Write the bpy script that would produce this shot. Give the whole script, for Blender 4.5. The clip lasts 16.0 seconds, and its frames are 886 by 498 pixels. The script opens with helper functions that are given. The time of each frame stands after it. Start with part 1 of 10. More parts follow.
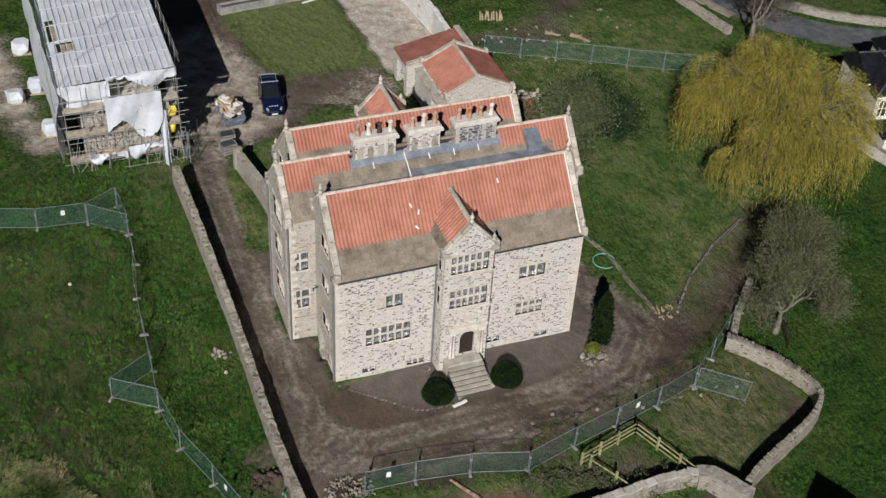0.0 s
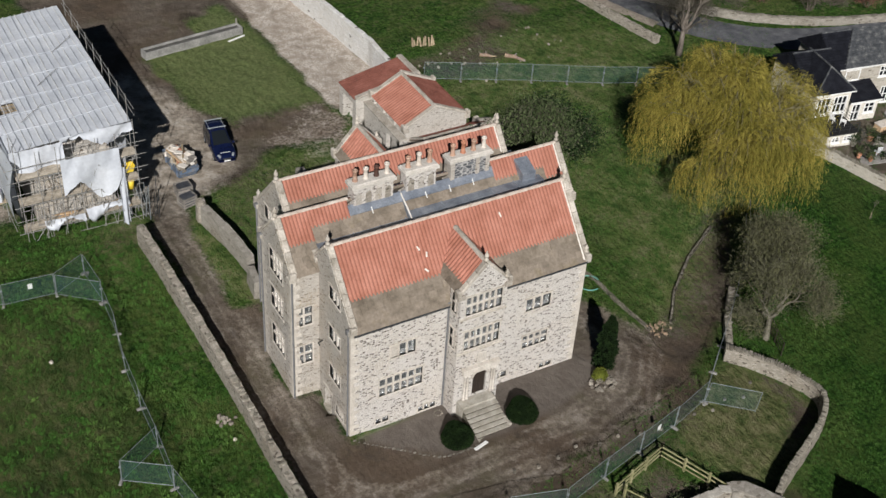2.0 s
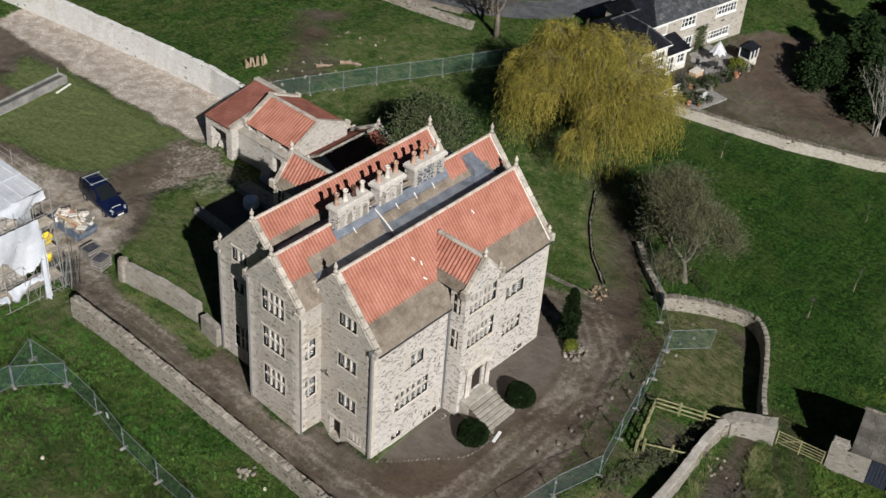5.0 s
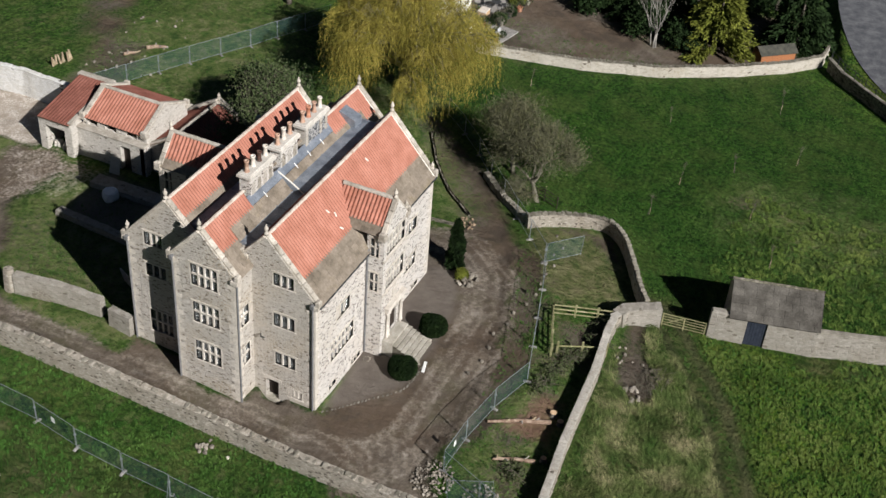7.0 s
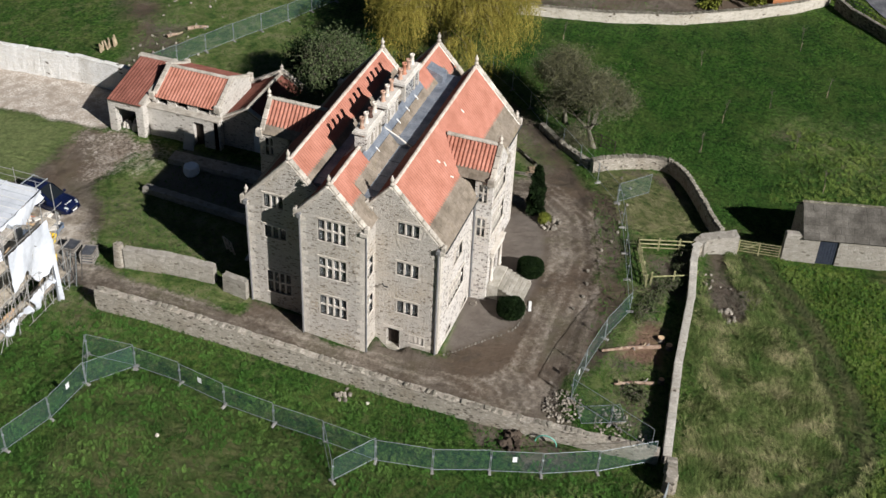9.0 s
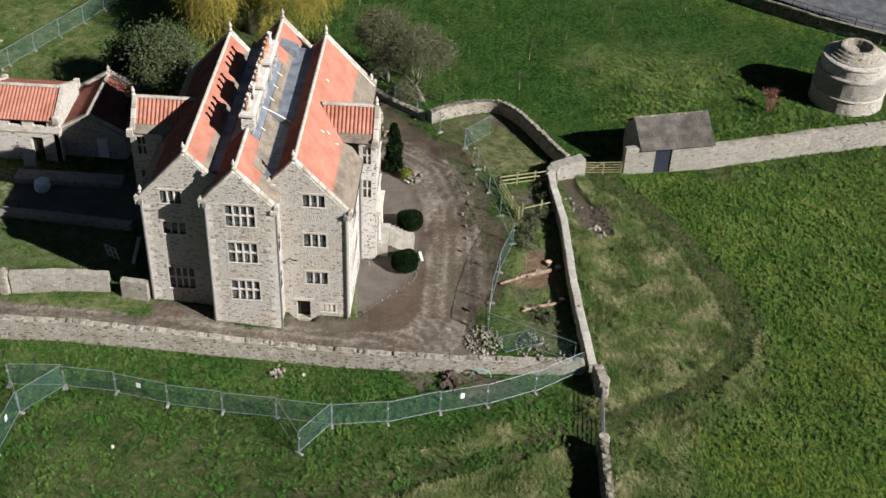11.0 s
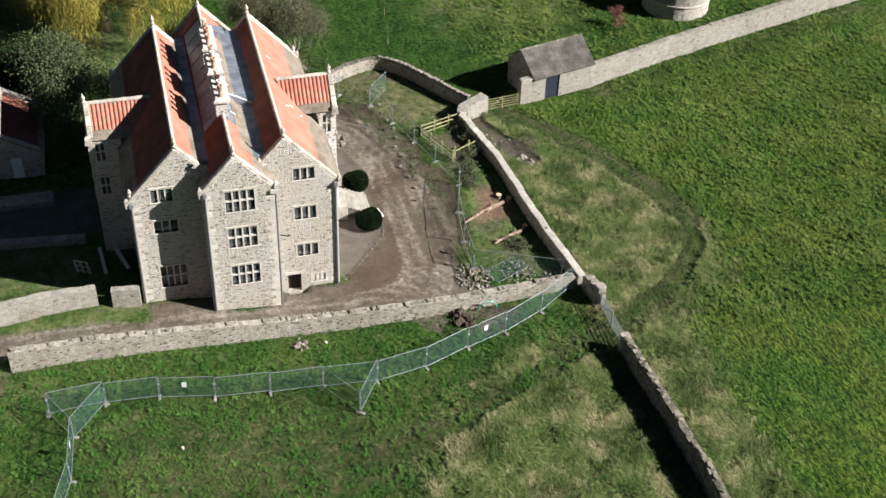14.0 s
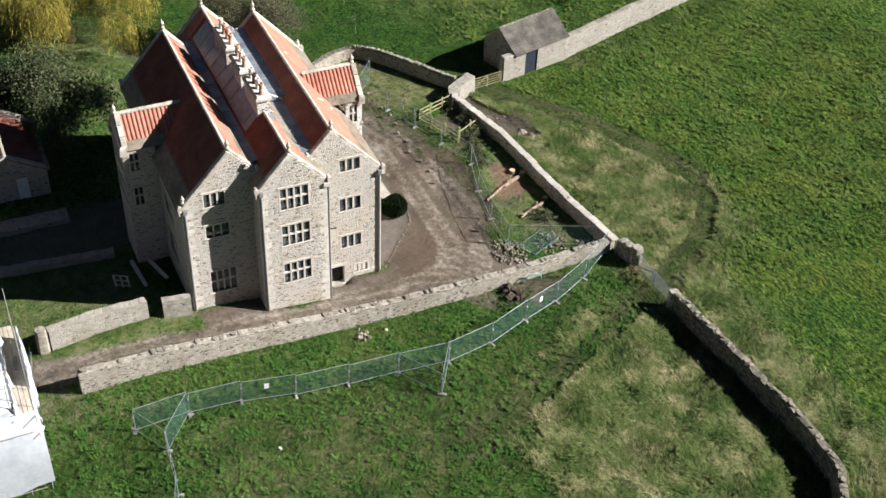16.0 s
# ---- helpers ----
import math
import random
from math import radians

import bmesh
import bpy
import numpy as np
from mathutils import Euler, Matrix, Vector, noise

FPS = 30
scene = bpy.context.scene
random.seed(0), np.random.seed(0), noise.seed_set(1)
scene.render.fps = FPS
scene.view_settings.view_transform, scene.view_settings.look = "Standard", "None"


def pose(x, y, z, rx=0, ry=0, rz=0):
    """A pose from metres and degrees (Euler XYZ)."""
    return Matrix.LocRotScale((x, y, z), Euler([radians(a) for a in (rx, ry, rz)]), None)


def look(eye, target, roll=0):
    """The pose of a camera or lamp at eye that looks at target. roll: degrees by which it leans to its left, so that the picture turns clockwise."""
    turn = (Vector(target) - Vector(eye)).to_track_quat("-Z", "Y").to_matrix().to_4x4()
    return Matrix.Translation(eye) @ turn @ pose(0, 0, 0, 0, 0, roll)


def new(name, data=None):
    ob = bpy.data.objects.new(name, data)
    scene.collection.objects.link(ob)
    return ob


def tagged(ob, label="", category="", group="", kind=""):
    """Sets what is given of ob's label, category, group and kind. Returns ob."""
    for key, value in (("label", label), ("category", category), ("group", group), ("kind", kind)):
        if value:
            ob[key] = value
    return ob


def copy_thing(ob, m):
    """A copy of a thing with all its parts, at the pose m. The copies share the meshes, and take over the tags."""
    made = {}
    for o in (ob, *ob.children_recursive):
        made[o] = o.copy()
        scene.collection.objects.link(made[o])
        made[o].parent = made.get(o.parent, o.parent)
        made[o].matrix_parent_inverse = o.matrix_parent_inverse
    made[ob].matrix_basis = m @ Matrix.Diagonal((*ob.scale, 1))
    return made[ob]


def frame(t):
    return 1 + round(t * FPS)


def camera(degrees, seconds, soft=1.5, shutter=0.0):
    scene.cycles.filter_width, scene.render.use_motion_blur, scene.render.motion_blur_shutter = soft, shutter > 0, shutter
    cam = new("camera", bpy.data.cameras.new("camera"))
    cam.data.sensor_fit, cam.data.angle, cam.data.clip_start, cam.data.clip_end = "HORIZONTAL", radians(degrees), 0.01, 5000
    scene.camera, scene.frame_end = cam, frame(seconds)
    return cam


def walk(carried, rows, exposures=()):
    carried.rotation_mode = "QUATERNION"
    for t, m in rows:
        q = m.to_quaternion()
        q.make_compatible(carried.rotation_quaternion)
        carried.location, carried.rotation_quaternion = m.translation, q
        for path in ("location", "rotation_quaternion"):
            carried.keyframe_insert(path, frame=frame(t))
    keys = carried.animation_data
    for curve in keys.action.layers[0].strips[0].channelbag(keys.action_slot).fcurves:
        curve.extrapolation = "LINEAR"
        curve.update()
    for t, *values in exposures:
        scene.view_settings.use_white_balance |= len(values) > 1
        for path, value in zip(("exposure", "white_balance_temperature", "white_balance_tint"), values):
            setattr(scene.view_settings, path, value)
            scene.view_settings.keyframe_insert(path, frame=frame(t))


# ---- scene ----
# ---- camera ----
cam = camera(39.3, 16.0)
PATH = [
    (0, (-16.884, -58.584, 61.308), (-16.289, -57.147, 60.05), 3.5),
    (0.5, (-18.815, -57.047, 61.236), (-18.179, -55.625, 59.982), 3.5),
    (1, (-20.829, -55.403, 61.133), (-20.12, -54.009, 59.886), 3.8),
    (1.5, (-22.983, -53.514, 61.026), (-22.218, -52.143, 59.787), 3.8),
    (2, (-25.206, -51.513, 60.913), (-24.385, -50.169, 59.682), 3.9),
    (2.5, (-27.461, -49.472, 60.79), (-26.593, -48.15, 59.566), 3.8),
    (3, (-29.84, -47.439, 60.654), (-28.928, -46.139, 59.437), 3.6),
    (3.5, (-32.557, -45.443, 60.579), (-31.556, -44.202, 59.371), 3.8),
    (6, (-48.203, -34.228, 60.623), (-46.824, -33.42, 59.42), 4.9),
    (6.5, (-50.901, -32.113, 60.528), (-49.459, -31.424, 59.326), 5.0),
    (7, (-53.356, -30.056, 60.385), (-51.876, -29.456, 59.182), 4.7),
    (7.5, (-55.781, -27.855, 60.202), (-54.305, -27.257, 58.992), 4.1),
    (8, (-58.125, -25.404, 59.985), (-56.648, -24.815, 58.773), 3.5),
    (8.5, (-60.293, -22.865, 59.825), (-58.798, -22.33, 58.609), 3.2),
    (9, (-62.335, -20.257, 59.761), (-60.826, -19.769, 58.543), 2.7),
    (9.5, (-64.183, -17.578, 59.797), (-62.643, -17.205, 58.577), 2.6),
    (10, (-65.773, -14.635, 59.916), (-64.21, -14.39, 58.693), 2.6),
    (12.5, (-70.307, 2.038, 61.106), (-68.763, 1.829, 59.853), 2.3),
    (13, (-70.588, 5.555, 61.154), (-69.059, 5.261, 59.899), 2.3),
    (13.5, (-70.41, 9.211, 61.148), (-68.904, 8.829, 59.889), 2.5),
    (14, (-69.926, 12.861, 61.093), (-68.44, 12.418, 59.83), 2.5),
    (14.5, (-69.234, 16.442, 60.996), (-67.76, 15.968, 59.73), 2.4),
    (15, (-68.406, 19.982, 60.913), (-66.956, 19.441, 59.646), 2.5),
    (15.5, (-67.43, 23.455, 60.858), (-66.013, 22.834, 59.591), 2.6),
    (16, (-66.269, 26.785, 60.838), (-64.877, 26.114, 59.568), 2.6),
]
walk(cam, [(t, look(eye, target, roll)) for t, eye, target, roll in PATH], [(0, 0.05), (3.5, 0.04), (6.5, 0.36), (9.5, 0.57), (12.5, 1.0), (16, 1.24)])

# ---- world, sun ----
SUN_TO = Vector((0.4706, 0.8823, -0.65)).normalized()   # the way the sunlight travels
sun_el, sun_az = math.asin(-SUN_TO.z), math.atan2(-SUN_TO.x, -SUN_TO.y)
world = bpy.data.worlds.new("sky")
scene.world = world
world.use_nodes = True
sky = world.node_tree.nodes.new("ShaderNodeTexSky")
sky.sky_type, sky.sun_disc = "NISHITA", False
sky.sun_elevation, sky.sun_rotation = sun_el, sun_az
sky.dust_density, sky.ozone_density = 0.2, 4.0
back = world.node_tree.nodes["Background"]
back.inputs["Strength"].default_value = 0.0135
world.node_tree.links.new(sky.outputs["Color"], back.inputs["Color"])
lamp = bpy.data.lights.new("sun", "SUN")
lamp.energy, lamp.angle, lamp.color = 5.0, radians(0.53), (1.0, 0.975, 0.95)
sun = new("sun", lamp)
sun.matrix_world = look((-60, -110, 95), Vector((-60, -110, 95)) + SUN_TO)


# ---- materials ----
def surface(name, tones, scale=1.0, rough=0.85, bump=0.0, bump_scale=20.0, metallic=0.0, stretch=(1, 1, 1), piece=0.0, fine=0.25, island=0.0, emit=None):
    """A solid with noise between the given tones, a finer grain on it and relief. piece/island: how much single pieces differ."""
    m = bpy.data.materials.new(name)
    m.use_nodes = True
    nt = m.node_tree
    N, L = nt.nodes, nt.links
    b = N["Principled BSDF"]
    geo = N.new("ShaderNodeNewGeometry")
    mp = N.new("ShaderNodeMapping")
    mp.inputs["Scale"].default_value = stretch
    L.new(geo.outputs["Position"], mp.inputs["Vector"])
    n1 = N.new("ShaderNodeTexNoise")
    n1.inputs["Scale"].default_value, n1.inputs["Detail"].default_value, n1.inputs["Roughness"].default_value = scale, 5, 0.6
    L.new(mp.outputs[0], n1.inputs["Vector"])
    ramp = N.new("ShaderNodeValToRGB")
    el = ramp.color_ramp.elements
    for i, c in enumerate(tones):
        pos = 0.3 + 0.4 * i / max(1, len(tones) - 1)
        e = el[i] if i < 2 else el.new(pos)
        e.position, e.color = pos, (*c, 1)
    if len(tones) == 1:
        el[1].color = (*tones[0], 1)
    L.new(n1.outputs["Fac"], ramp.inputs["Fac"])
    n2 = N.new("ShaderNodeTexNoise")
    n2.inputs["Scale"].default_value, n2.inputs["Detail"].default_value = scale * 9, 3
    L.new(mp.outputs[0], n2.inputs["Vector"])
    hsv = N.new("ShaderNodeHueSaturation")
    L.new(ramp.outputs[0], hsv.inputs["Color"])
    mul = N.new("ShaderNodeMapRange")
    mul.inputs["From Min"].default_value, mul.inputs["From Max"].default_value = 0.25, 0.75
    mul.inputs["To Min"].default_value, mul.inputs["To Max"].default_value = 1 - fine, 1 + fine
    L.new(n2.outputs["Fac"], mul.inputs["Value"])
    last = mul.outputs[0]
    for amount, node, out in ((piece, "ShaderNodeObjectInfo", "Random"), (island, "ShaderNodeNewGeometry", "Random Per Island")):
        if amount:
            src = N.new(node)
            r = N.new("ShaderNodeMapRange")
            r.inputs["To Min"].default_value, r.inputs["To Max"].default_value = 1 - amount, 1 + amount
            L.new(src.outputs[out], r.inputs["Value"])
            x = N.new("ShaderNodeMath")
            x.operation = "MULTIPLY"
            L.new(last, x.inputs[0]), L.new(r.outputs[0], x.inputs[1])
            last = x.outputs[0]
    L.new(last, hsv.inputs["Value"])
    L.new(hsv.outputs[0], b.inputs["Base Color"])
    b.inputs["Roughness"].default_value, b.inputs["Metallic"].default_value = rough, metallic
    b.inputs["Specular IOR Level"].default_value = 0.12 if rough >= 0.8 else 0.4
    if bump:
        n3 = N.new("ShaderNodeTexNoise")
        n3.inputs["Scale"].default_value, n3.inputs["Detail"].default_value = bump_scale, 4
        L.new(mp.outputs[0], n3.inputs["Vector"])
        bp = N.new("ShaderNodeBump")
        bp.inputs["Strength"].default_value, bp.inputs["Distance"].default_value = min(1.0, bump), 0.05 * max(1.0, bump)
        L.new(n3.outputs["Fac"], bp.inputs["Height"])
        L.new(bp.outputs[0], b.inputs["Normal"])
    return m


def masonry(name, stones, mortar, cell=(2.6, 2.6, 6.0), hole=0.12, stain=(0.62, 0.55, 0.44), rough=0.9, joint=0.09, depth=0.05, gap=(0.10, 0.08, 0.06), warm=0.0):
    """Rubble stonework: irregular stones in rough courses, joints, a few dark gaps, weather stains."""
    m = bpy.data.materials.new(name)
    m.use_nodes = True
    N, L = m.node_tree.nodes, m.node_tree.links
    b = N["Principled BSDF"]
    geo = N.new("ShaderNodeNewGeometry")
    wob = N.new("ShaderNodeTexNoise")
    wob.inputs["Scale"].default_value, wob.inputs["Detail"].default_value = 1.7, 2
    L.new(geo.outputs["Position"], wob.inputs["Vector"])
    add = N.new("ShaderNodeVectorMath")
    add.operation = "MULTIPLY_ADD"
    add.inputs[1].default_value = (0.22, 0.22, 0.12)
    L.new(wob.outputs["Color"], add.inputs[0]), L.new(geo.outputs["Position"], add.inputs[2])
    mp = N.new("ShaderNodeMapping")
    mp.inputs["Scale"].default_value = cell
    L.new(add.outputs[0], mp.inputs["Vector"])
    v1, v2 = N.new("ShaderNodeTexVoronoi"), N.new("ShaderNodeTexVoronoi")
    v1.feature, v2.feature = "F1", "DISTANCE_TO_EDGE"
    for v in (v1, v2):
        v.inputs["Scale"].default_value, v.inputs["Randomness"].default_value = 1.0, 0.85
        L.new(mp.outputs[0], v.inputs["Vector"])
    sep = N.new("ShaderNodeSeparateColor")
    L.new(v1.outputs["Color"], sep.inputs[0])
    ramp = N.new("ShaderNodeValToRGB")
    el = ramp.color_ramp.elements
    el[0].position, el[0].color = 0.0, (*gap, 1)
    el[1].position, el[1].color = hole, (*stones[0], 1)
    el.new(hole * 0.55).color = (*gap, 1)
    for i, c in enumerate(stones[1:]):
        e = el.new(hole + (1 - hole) * (i + 1) / len(stones))
        e.color = (*c, 1)
    L.new(sep.outputs[0], ramp.inputs["Fac"])
    big = N.new("ShaderNodeTexNoise")
    big.inputs["Scale"].default_value, big.inputs["Detail"].default_value = 0.45, 6
    L.new(geo.outputs["Position"], big.inputs["Vector"])
    st = N.new("ShaderNodeMapRange")
    st.inputs["From Min"].default_value, st.inputs["From Max"].default_value, st.inputs["To Max"].default_value = 0.52, 0.78, 0.75
    L.new(big.outputs["Fac"], st.inputs["Value"])
    mixs = N.new("ShaderNodeMix")
    mixs.data_type, mixs.blend_type = "RGBA", "MULTIPLY"
    mixs.inputs["B"].default_value = (*stain, 1)
    L.new(st.outputs[0], mixs.inputs["Factor"])
    L.new(ramp.outputs[0], mixs.inputs["A"])
    grain = N.new("ShaderNodeTexNoise")
    grain.inputs["Scale"].default_value, grain.inputs["Detail"].default_value = 14, 4
    L.new(geo.outputs["Position"], grain.inputs["Vector"])
    gr = N.new("ShaderNodeMapRange")
    gr.inputs["From Min"].default_value, gr.inputs["From Max"].default_value, gr.inputs["To Min"].default_value, gr.inputs["To Max"].default_value = 0.3, 0.7, 0.8, 1.15
    L.new(grain.outputs["Fac"], gr.inputs["Value"])
    hsv = N.new("ShaderNodeHueSaturation")
    warmth = N.new("ShaderNodeTexNoise")
    warmth.inputs["Scale"].default_value, warmth.inputs["Detail"].default_value = 0.33, 5
    shift = N.new("ShaderNodeVectorMath")
    shift.inputs[1].default_value = (31.0, 7.0, 12.0)
    L.new(geo.outputs["Position"], shift.inputs[0]), L.new(shift.outputs[0], warmth.inputs["Vector"])
    wr = N.new("ShaderNodeMapRange")
    wr.inputs["From Min"].default_value, wr.inputs["From Max"].default_value, wr.inputs["To Max"].default_value = 0.46, 0.66, warm
    L.new(warmth.outputs["Fac"], wr.inputs["Value"])
    mixw = N.new("ShaderNodeMix")
    mixw.data_type, mixw.blend_type = "RGBA", "MULTIPLY"
    mixw.inputs["B"].default_value = (0.98, 0.82, 0.58, 1)
    L.new(wr.outputs[0], mixw.inputs["Factor"]), L.new(mixs.outputs["Result"], mixw.inputs["A"])
    L.new(mixw.outputs["Result"], hsv.inputs["Color"]), L.new(gr.outputs[0], hsv.inputs["Value"])
    jm = N.new("ShaderNodeMapRange")
    jm.inputs["From Min"].default_value, jm.inputs["From Max"].default_value, jm.inputs["To Min"].default_value, jm.inputs["To Max"].default_value = joint * 0.35, joint, 1, 0
    L.new(v2.outputs["Distance"], jm.inputs["Value"])
    mixm = N.new("ShaderNodeMix")
    mixm.data_type = "RGBA"
    mixm.inputs["B"].default_value = (*mortar, 1)
    L.new(jm.outputs[0], mixm.inputs["Factor"]), L.new(hsv.outputs[0], mixm.inputs["A"])
    L.new(mixm.outputs["Result"], b.inputs["Base Color"])
    b.inputs["Roughness"].default_value = rough
    hmix = N.new("ShaderNodeMath")
    hmix.operation, hmix.inputs[1].default_value = "MULTIPLY_ADD", -1.0
    L.new(jm.outputs[0], hmix.inputs[0]), L.new(grain.outputs["Fac"], hmix.inputs[2])
    bp = N.new("ShaderNodeBump")
    bp.inputs["Strength"].default_value, bp.inputs["Distance"].default_value = 0.8, depth
    L.new(hmix.outputs[0], bp.inputs["Height"]), L.new(bp.outputs[0], b.inputs["Normal"])
    return m


# The front rubble is mixed paler than the side rubble below.
STONE_FRONT = masonry("pale rubble stone", [(0.54, 0.495, 0.45), (0.61, 0.57, 0.525), (0.68, 0.64, 0.595), (0.64, 0.60, 0.555)], (0.69, 0.655, 0.615), cell=(4.8, 4.8, 10.0), hole=0.25, joint=0.14, stain=(0.86, 0.82, 0.77), gap=(0.14, 0.112, 0.09), warm=0.2)
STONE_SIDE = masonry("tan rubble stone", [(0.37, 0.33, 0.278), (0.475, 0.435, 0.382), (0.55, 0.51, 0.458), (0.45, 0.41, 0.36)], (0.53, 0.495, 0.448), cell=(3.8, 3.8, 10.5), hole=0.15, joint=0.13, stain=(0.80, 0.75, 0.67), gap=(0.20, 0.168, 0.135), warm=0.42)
STONE_FIELD = masonry("field wall stone", [(0.26, 0.228, 0.182), (0.36, 0.322, 0.268), (0.45, 0.41, 0.352), (0.32, 0.288, 0.24)], (0.30, 0.268, 0.222), cell=(4.2, 4.2, 8.5), hole=0.12, gap=(0.11, 0.092, 0.072))
STONE_LIME = masonry("weathered pale stone", [(0.25, 0.228, 0.19), (0.32, 0.295, 0.255), (0.37, 0.345, 0.30), (0.285, 0.26, 0.22)], (0.31, 0.285, 0.245), hole=0.06, stain=(0.55, 0.50, 0.42), gap=(0.17, 0.15, 0.12))
STONE_WHITE = masonry("whitewashed stone", [(0.64, 0.63, 0.60), (0.72, 0.71, 0.69), (0.78, 0.77, 0.75), (0.68, 0.66, 0.62)], (0.70, 0.69, 0.66), hole=0.015, stain=(0.72, 0.68, 0.62))
DRESSED = surface("dressed stone", [(0.45, 0.405, 0.35), (0.53, 0.485, 0.43), (0.59, 0.55, 0.495)], 1.3, 0.85, 0.35, 18, piece=0.08)
QUOIN_STONE = surface("squared corner stone", [(0.45, 0.405, 0.35), (0.54, 0.495, 0.435), (0.60, 0.555, 0.495)], 1.6, 0.85, 0.35, 18, piece=0.07)
TREAD_STONE = surface("worn step stone", [(0.27, 0.25, 0.205), (0.37, 0.345, 0.295), (0.46, 0.43, 0.38)], 1.6, 0.9, 0.4, 16, piece=0.08)
LIMEWASH = surface("fresh lime mortar", [(0.58, 0.54, 0.48), (0.68, 0.64, 0.58), (0.74, 0.70, 0.64)], 2.0, 0.9, 0.3, 20, piece=0.05)
RIDGE = surface("lime-bedded ridge tile", [(0.40, 0.30, 0.24), (0.52, 0.45, 0.385), (0.60, 0.54, 0.475)], 2.5, 0.9, 0.3, 20)
GREY_BLOCK = masonry("dark grey block with pale joints", [(0.06, 0.066, 0.075), (0.10, 0.108, 0.12), (0.15, 0.158, 0.17), (0.085, 0.09, 0.10)], (0.42, 0.41, 0.395), cell=(2.4, 2.4, 4.6), hole=0.1, joint=0.14, gap=(0.03, 0.03, 0.035))
COPING = surface("weathered coping stone", [(0.29, 0.26, 0.215), (0.43, 0.39, 0.335), (0.53, 0.485, 0.43)], 1.2, 0.9, 0.5, 14, piece=0.18)
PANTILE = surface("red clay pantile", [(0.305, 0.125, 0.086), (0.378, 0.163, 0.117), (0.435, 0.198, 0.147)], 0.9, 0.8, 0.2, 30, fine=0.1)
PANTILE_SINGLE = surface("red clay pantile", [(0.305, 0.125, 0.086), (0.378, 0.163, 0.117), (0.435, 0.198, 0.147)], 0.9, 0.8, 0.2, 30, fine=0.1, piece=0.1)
# Old tile, with the shade of north slopes and byre put into its colour.
PANTILE_OLD_SHADED = surface("weathered clay pantile darkened for shade", [(0.15, 0.058, 0.043), (0.205, 0.08, 0.06), (0.255, 0.108, 0.082)], 0.8, 0.85, 0.3, 25, fine=0.2)
SLATE_STONE = surface("brown stone slate", [(0.14, 0.115, 0.088), (0.195, 0.163, 0.128), (0.235, 0.197, 0.158), (0.20, 0.165, 0.118)], 0.6, 0.9, 0.35, 10, piece=0.14, fine=0.2)
LEAD = surface("lead sheet", [(0.15, 0.172, 0.21), (0.225, 0.25, 0.29), (0.32, 0.345, 0.385)], 1.2, 0.42, 0.12, 8, metallic=0.3)
BLUE_SLATE = surface("blue-grey roof slate", [(0.035, 0.04, 0.05), (0.06, 0.065, 0.078), (0.10, 0.105, 0.115)], 1.5, 0.6, 0.3, 16, fine=0.3)
TERRACOTTA = surface("terracotta", [(0.36, 0.15, 0.09), (0.48, 0.22, 0.14), (0.56, 0.30, 0.20)], 3, 0.8, 0.2, 20, piece=0.2)
BUFF_CLAY = surface("buff clay", [(0.54, 0.47, 0.40), (0.66, 0.60, 0.53), (0.72, 0.66, 0.59)], 3, 0.8, 0.2, 20, piece=0.1)
DARK_CLAY = surface("sooty clay", [(0.05, 0.035, 0.03), (0.12, 0.06, 0.045)], 4, 0.8, 0.2, 20)
GLASS = bpy.data.materials.new("window glass")
GLASS.use_nodes = True
_b = GLASS.node_tree.nodes["Principled BSDF"]
_b.inputs["Base Color"].default_value, _b.inputs["Roughness"].default_value = (0.45, 0.48, 0.5, 1), 0.04
_b.inputs["Transmission Weight"].default_value, _b.inputs["IOR"].default_value = 0.9, 1.45
INTERIOR = surface("old interior plaster", [(0.22, 0.20, 0.175), (0.34, 0.315, 0.28)], 1, 0.95)
DARK_WOOD = surface("dark oak", [(0.018, 0.012, 0.009), (0.038, 0.026, 0.019)], 2, 0.7, 0.3, 12, stretch=(3, 3, 0.6))
WOOD = surface("weathered softwood", [(0.22, 0.17, 0.11), (0.34, 0.27, 0.18), (0.42, 0.35, 0.25)], 2.5, 0.85, 0.3, 18, piece=0.15)
GREEN_WOOD = surface("algae-green weathered rail", [(0.15, 0.15, 0.07), (0.26, 0.25, 0.13), (0.34, 0.32, 0.19)], 2.5, 0.9, 0.3, 18, piece=0.15)
PALE_WOOD = surface("fresh sawn timber", [(0.45, 0.30, 0.18), (0.60, 0.44, 0.28)], 4, 0.8, 0.2, 20, piece=0.15)
BARK = surface("grey-brown bark", [(0.07, 0.06, 0.05), (0.14, 0.12, 0.10), (0.2, 0.175, 0.15)], 3, 0.95, 0.8, 16, stretch=(1, 1, 0.4))
PALE_BARK = surface("pale lichened bark", [(0.16, 0.14, 0.11), (0.26, 0.235, 0.19), (0.33, 0.30, 0.25)], 3, 0.95, 0.6, 16)
GALV = surface("galvanised steel", [(0.26, 0.29, 0.30), (0.37, 0.395, 0.405)], 4, 0.5, 0.05, 30, metallic=0.4)
DARK_SLATE = surface("near-black roof slate", [(0.007, 0.008, 0.011), (0.012, 0.013, 0.018), (0.02, 0.022, 0.028)], 1.5, 0.82, 0.3, 16, fine=0.3)
STONE_MOSSY = masonry("dark mossy wall stone", [(0.12, 0.11, 0.08), (0.20, 0.18, 0.14), (0.29, 0.265, 0.215), (0.17, 0.16, 0.115)], (0.11, 0.10, 0.075), cell=(3.0, 3.0, 6.5), hole=0.2, gap=(0.05, 0.045, 0.035))
PIPE_METAL = surface("dull grey iron pipe", [(0.12, 0.122, 0.125), (0.19, 0.19, 0.19)], 3, 0.7, 0.1)
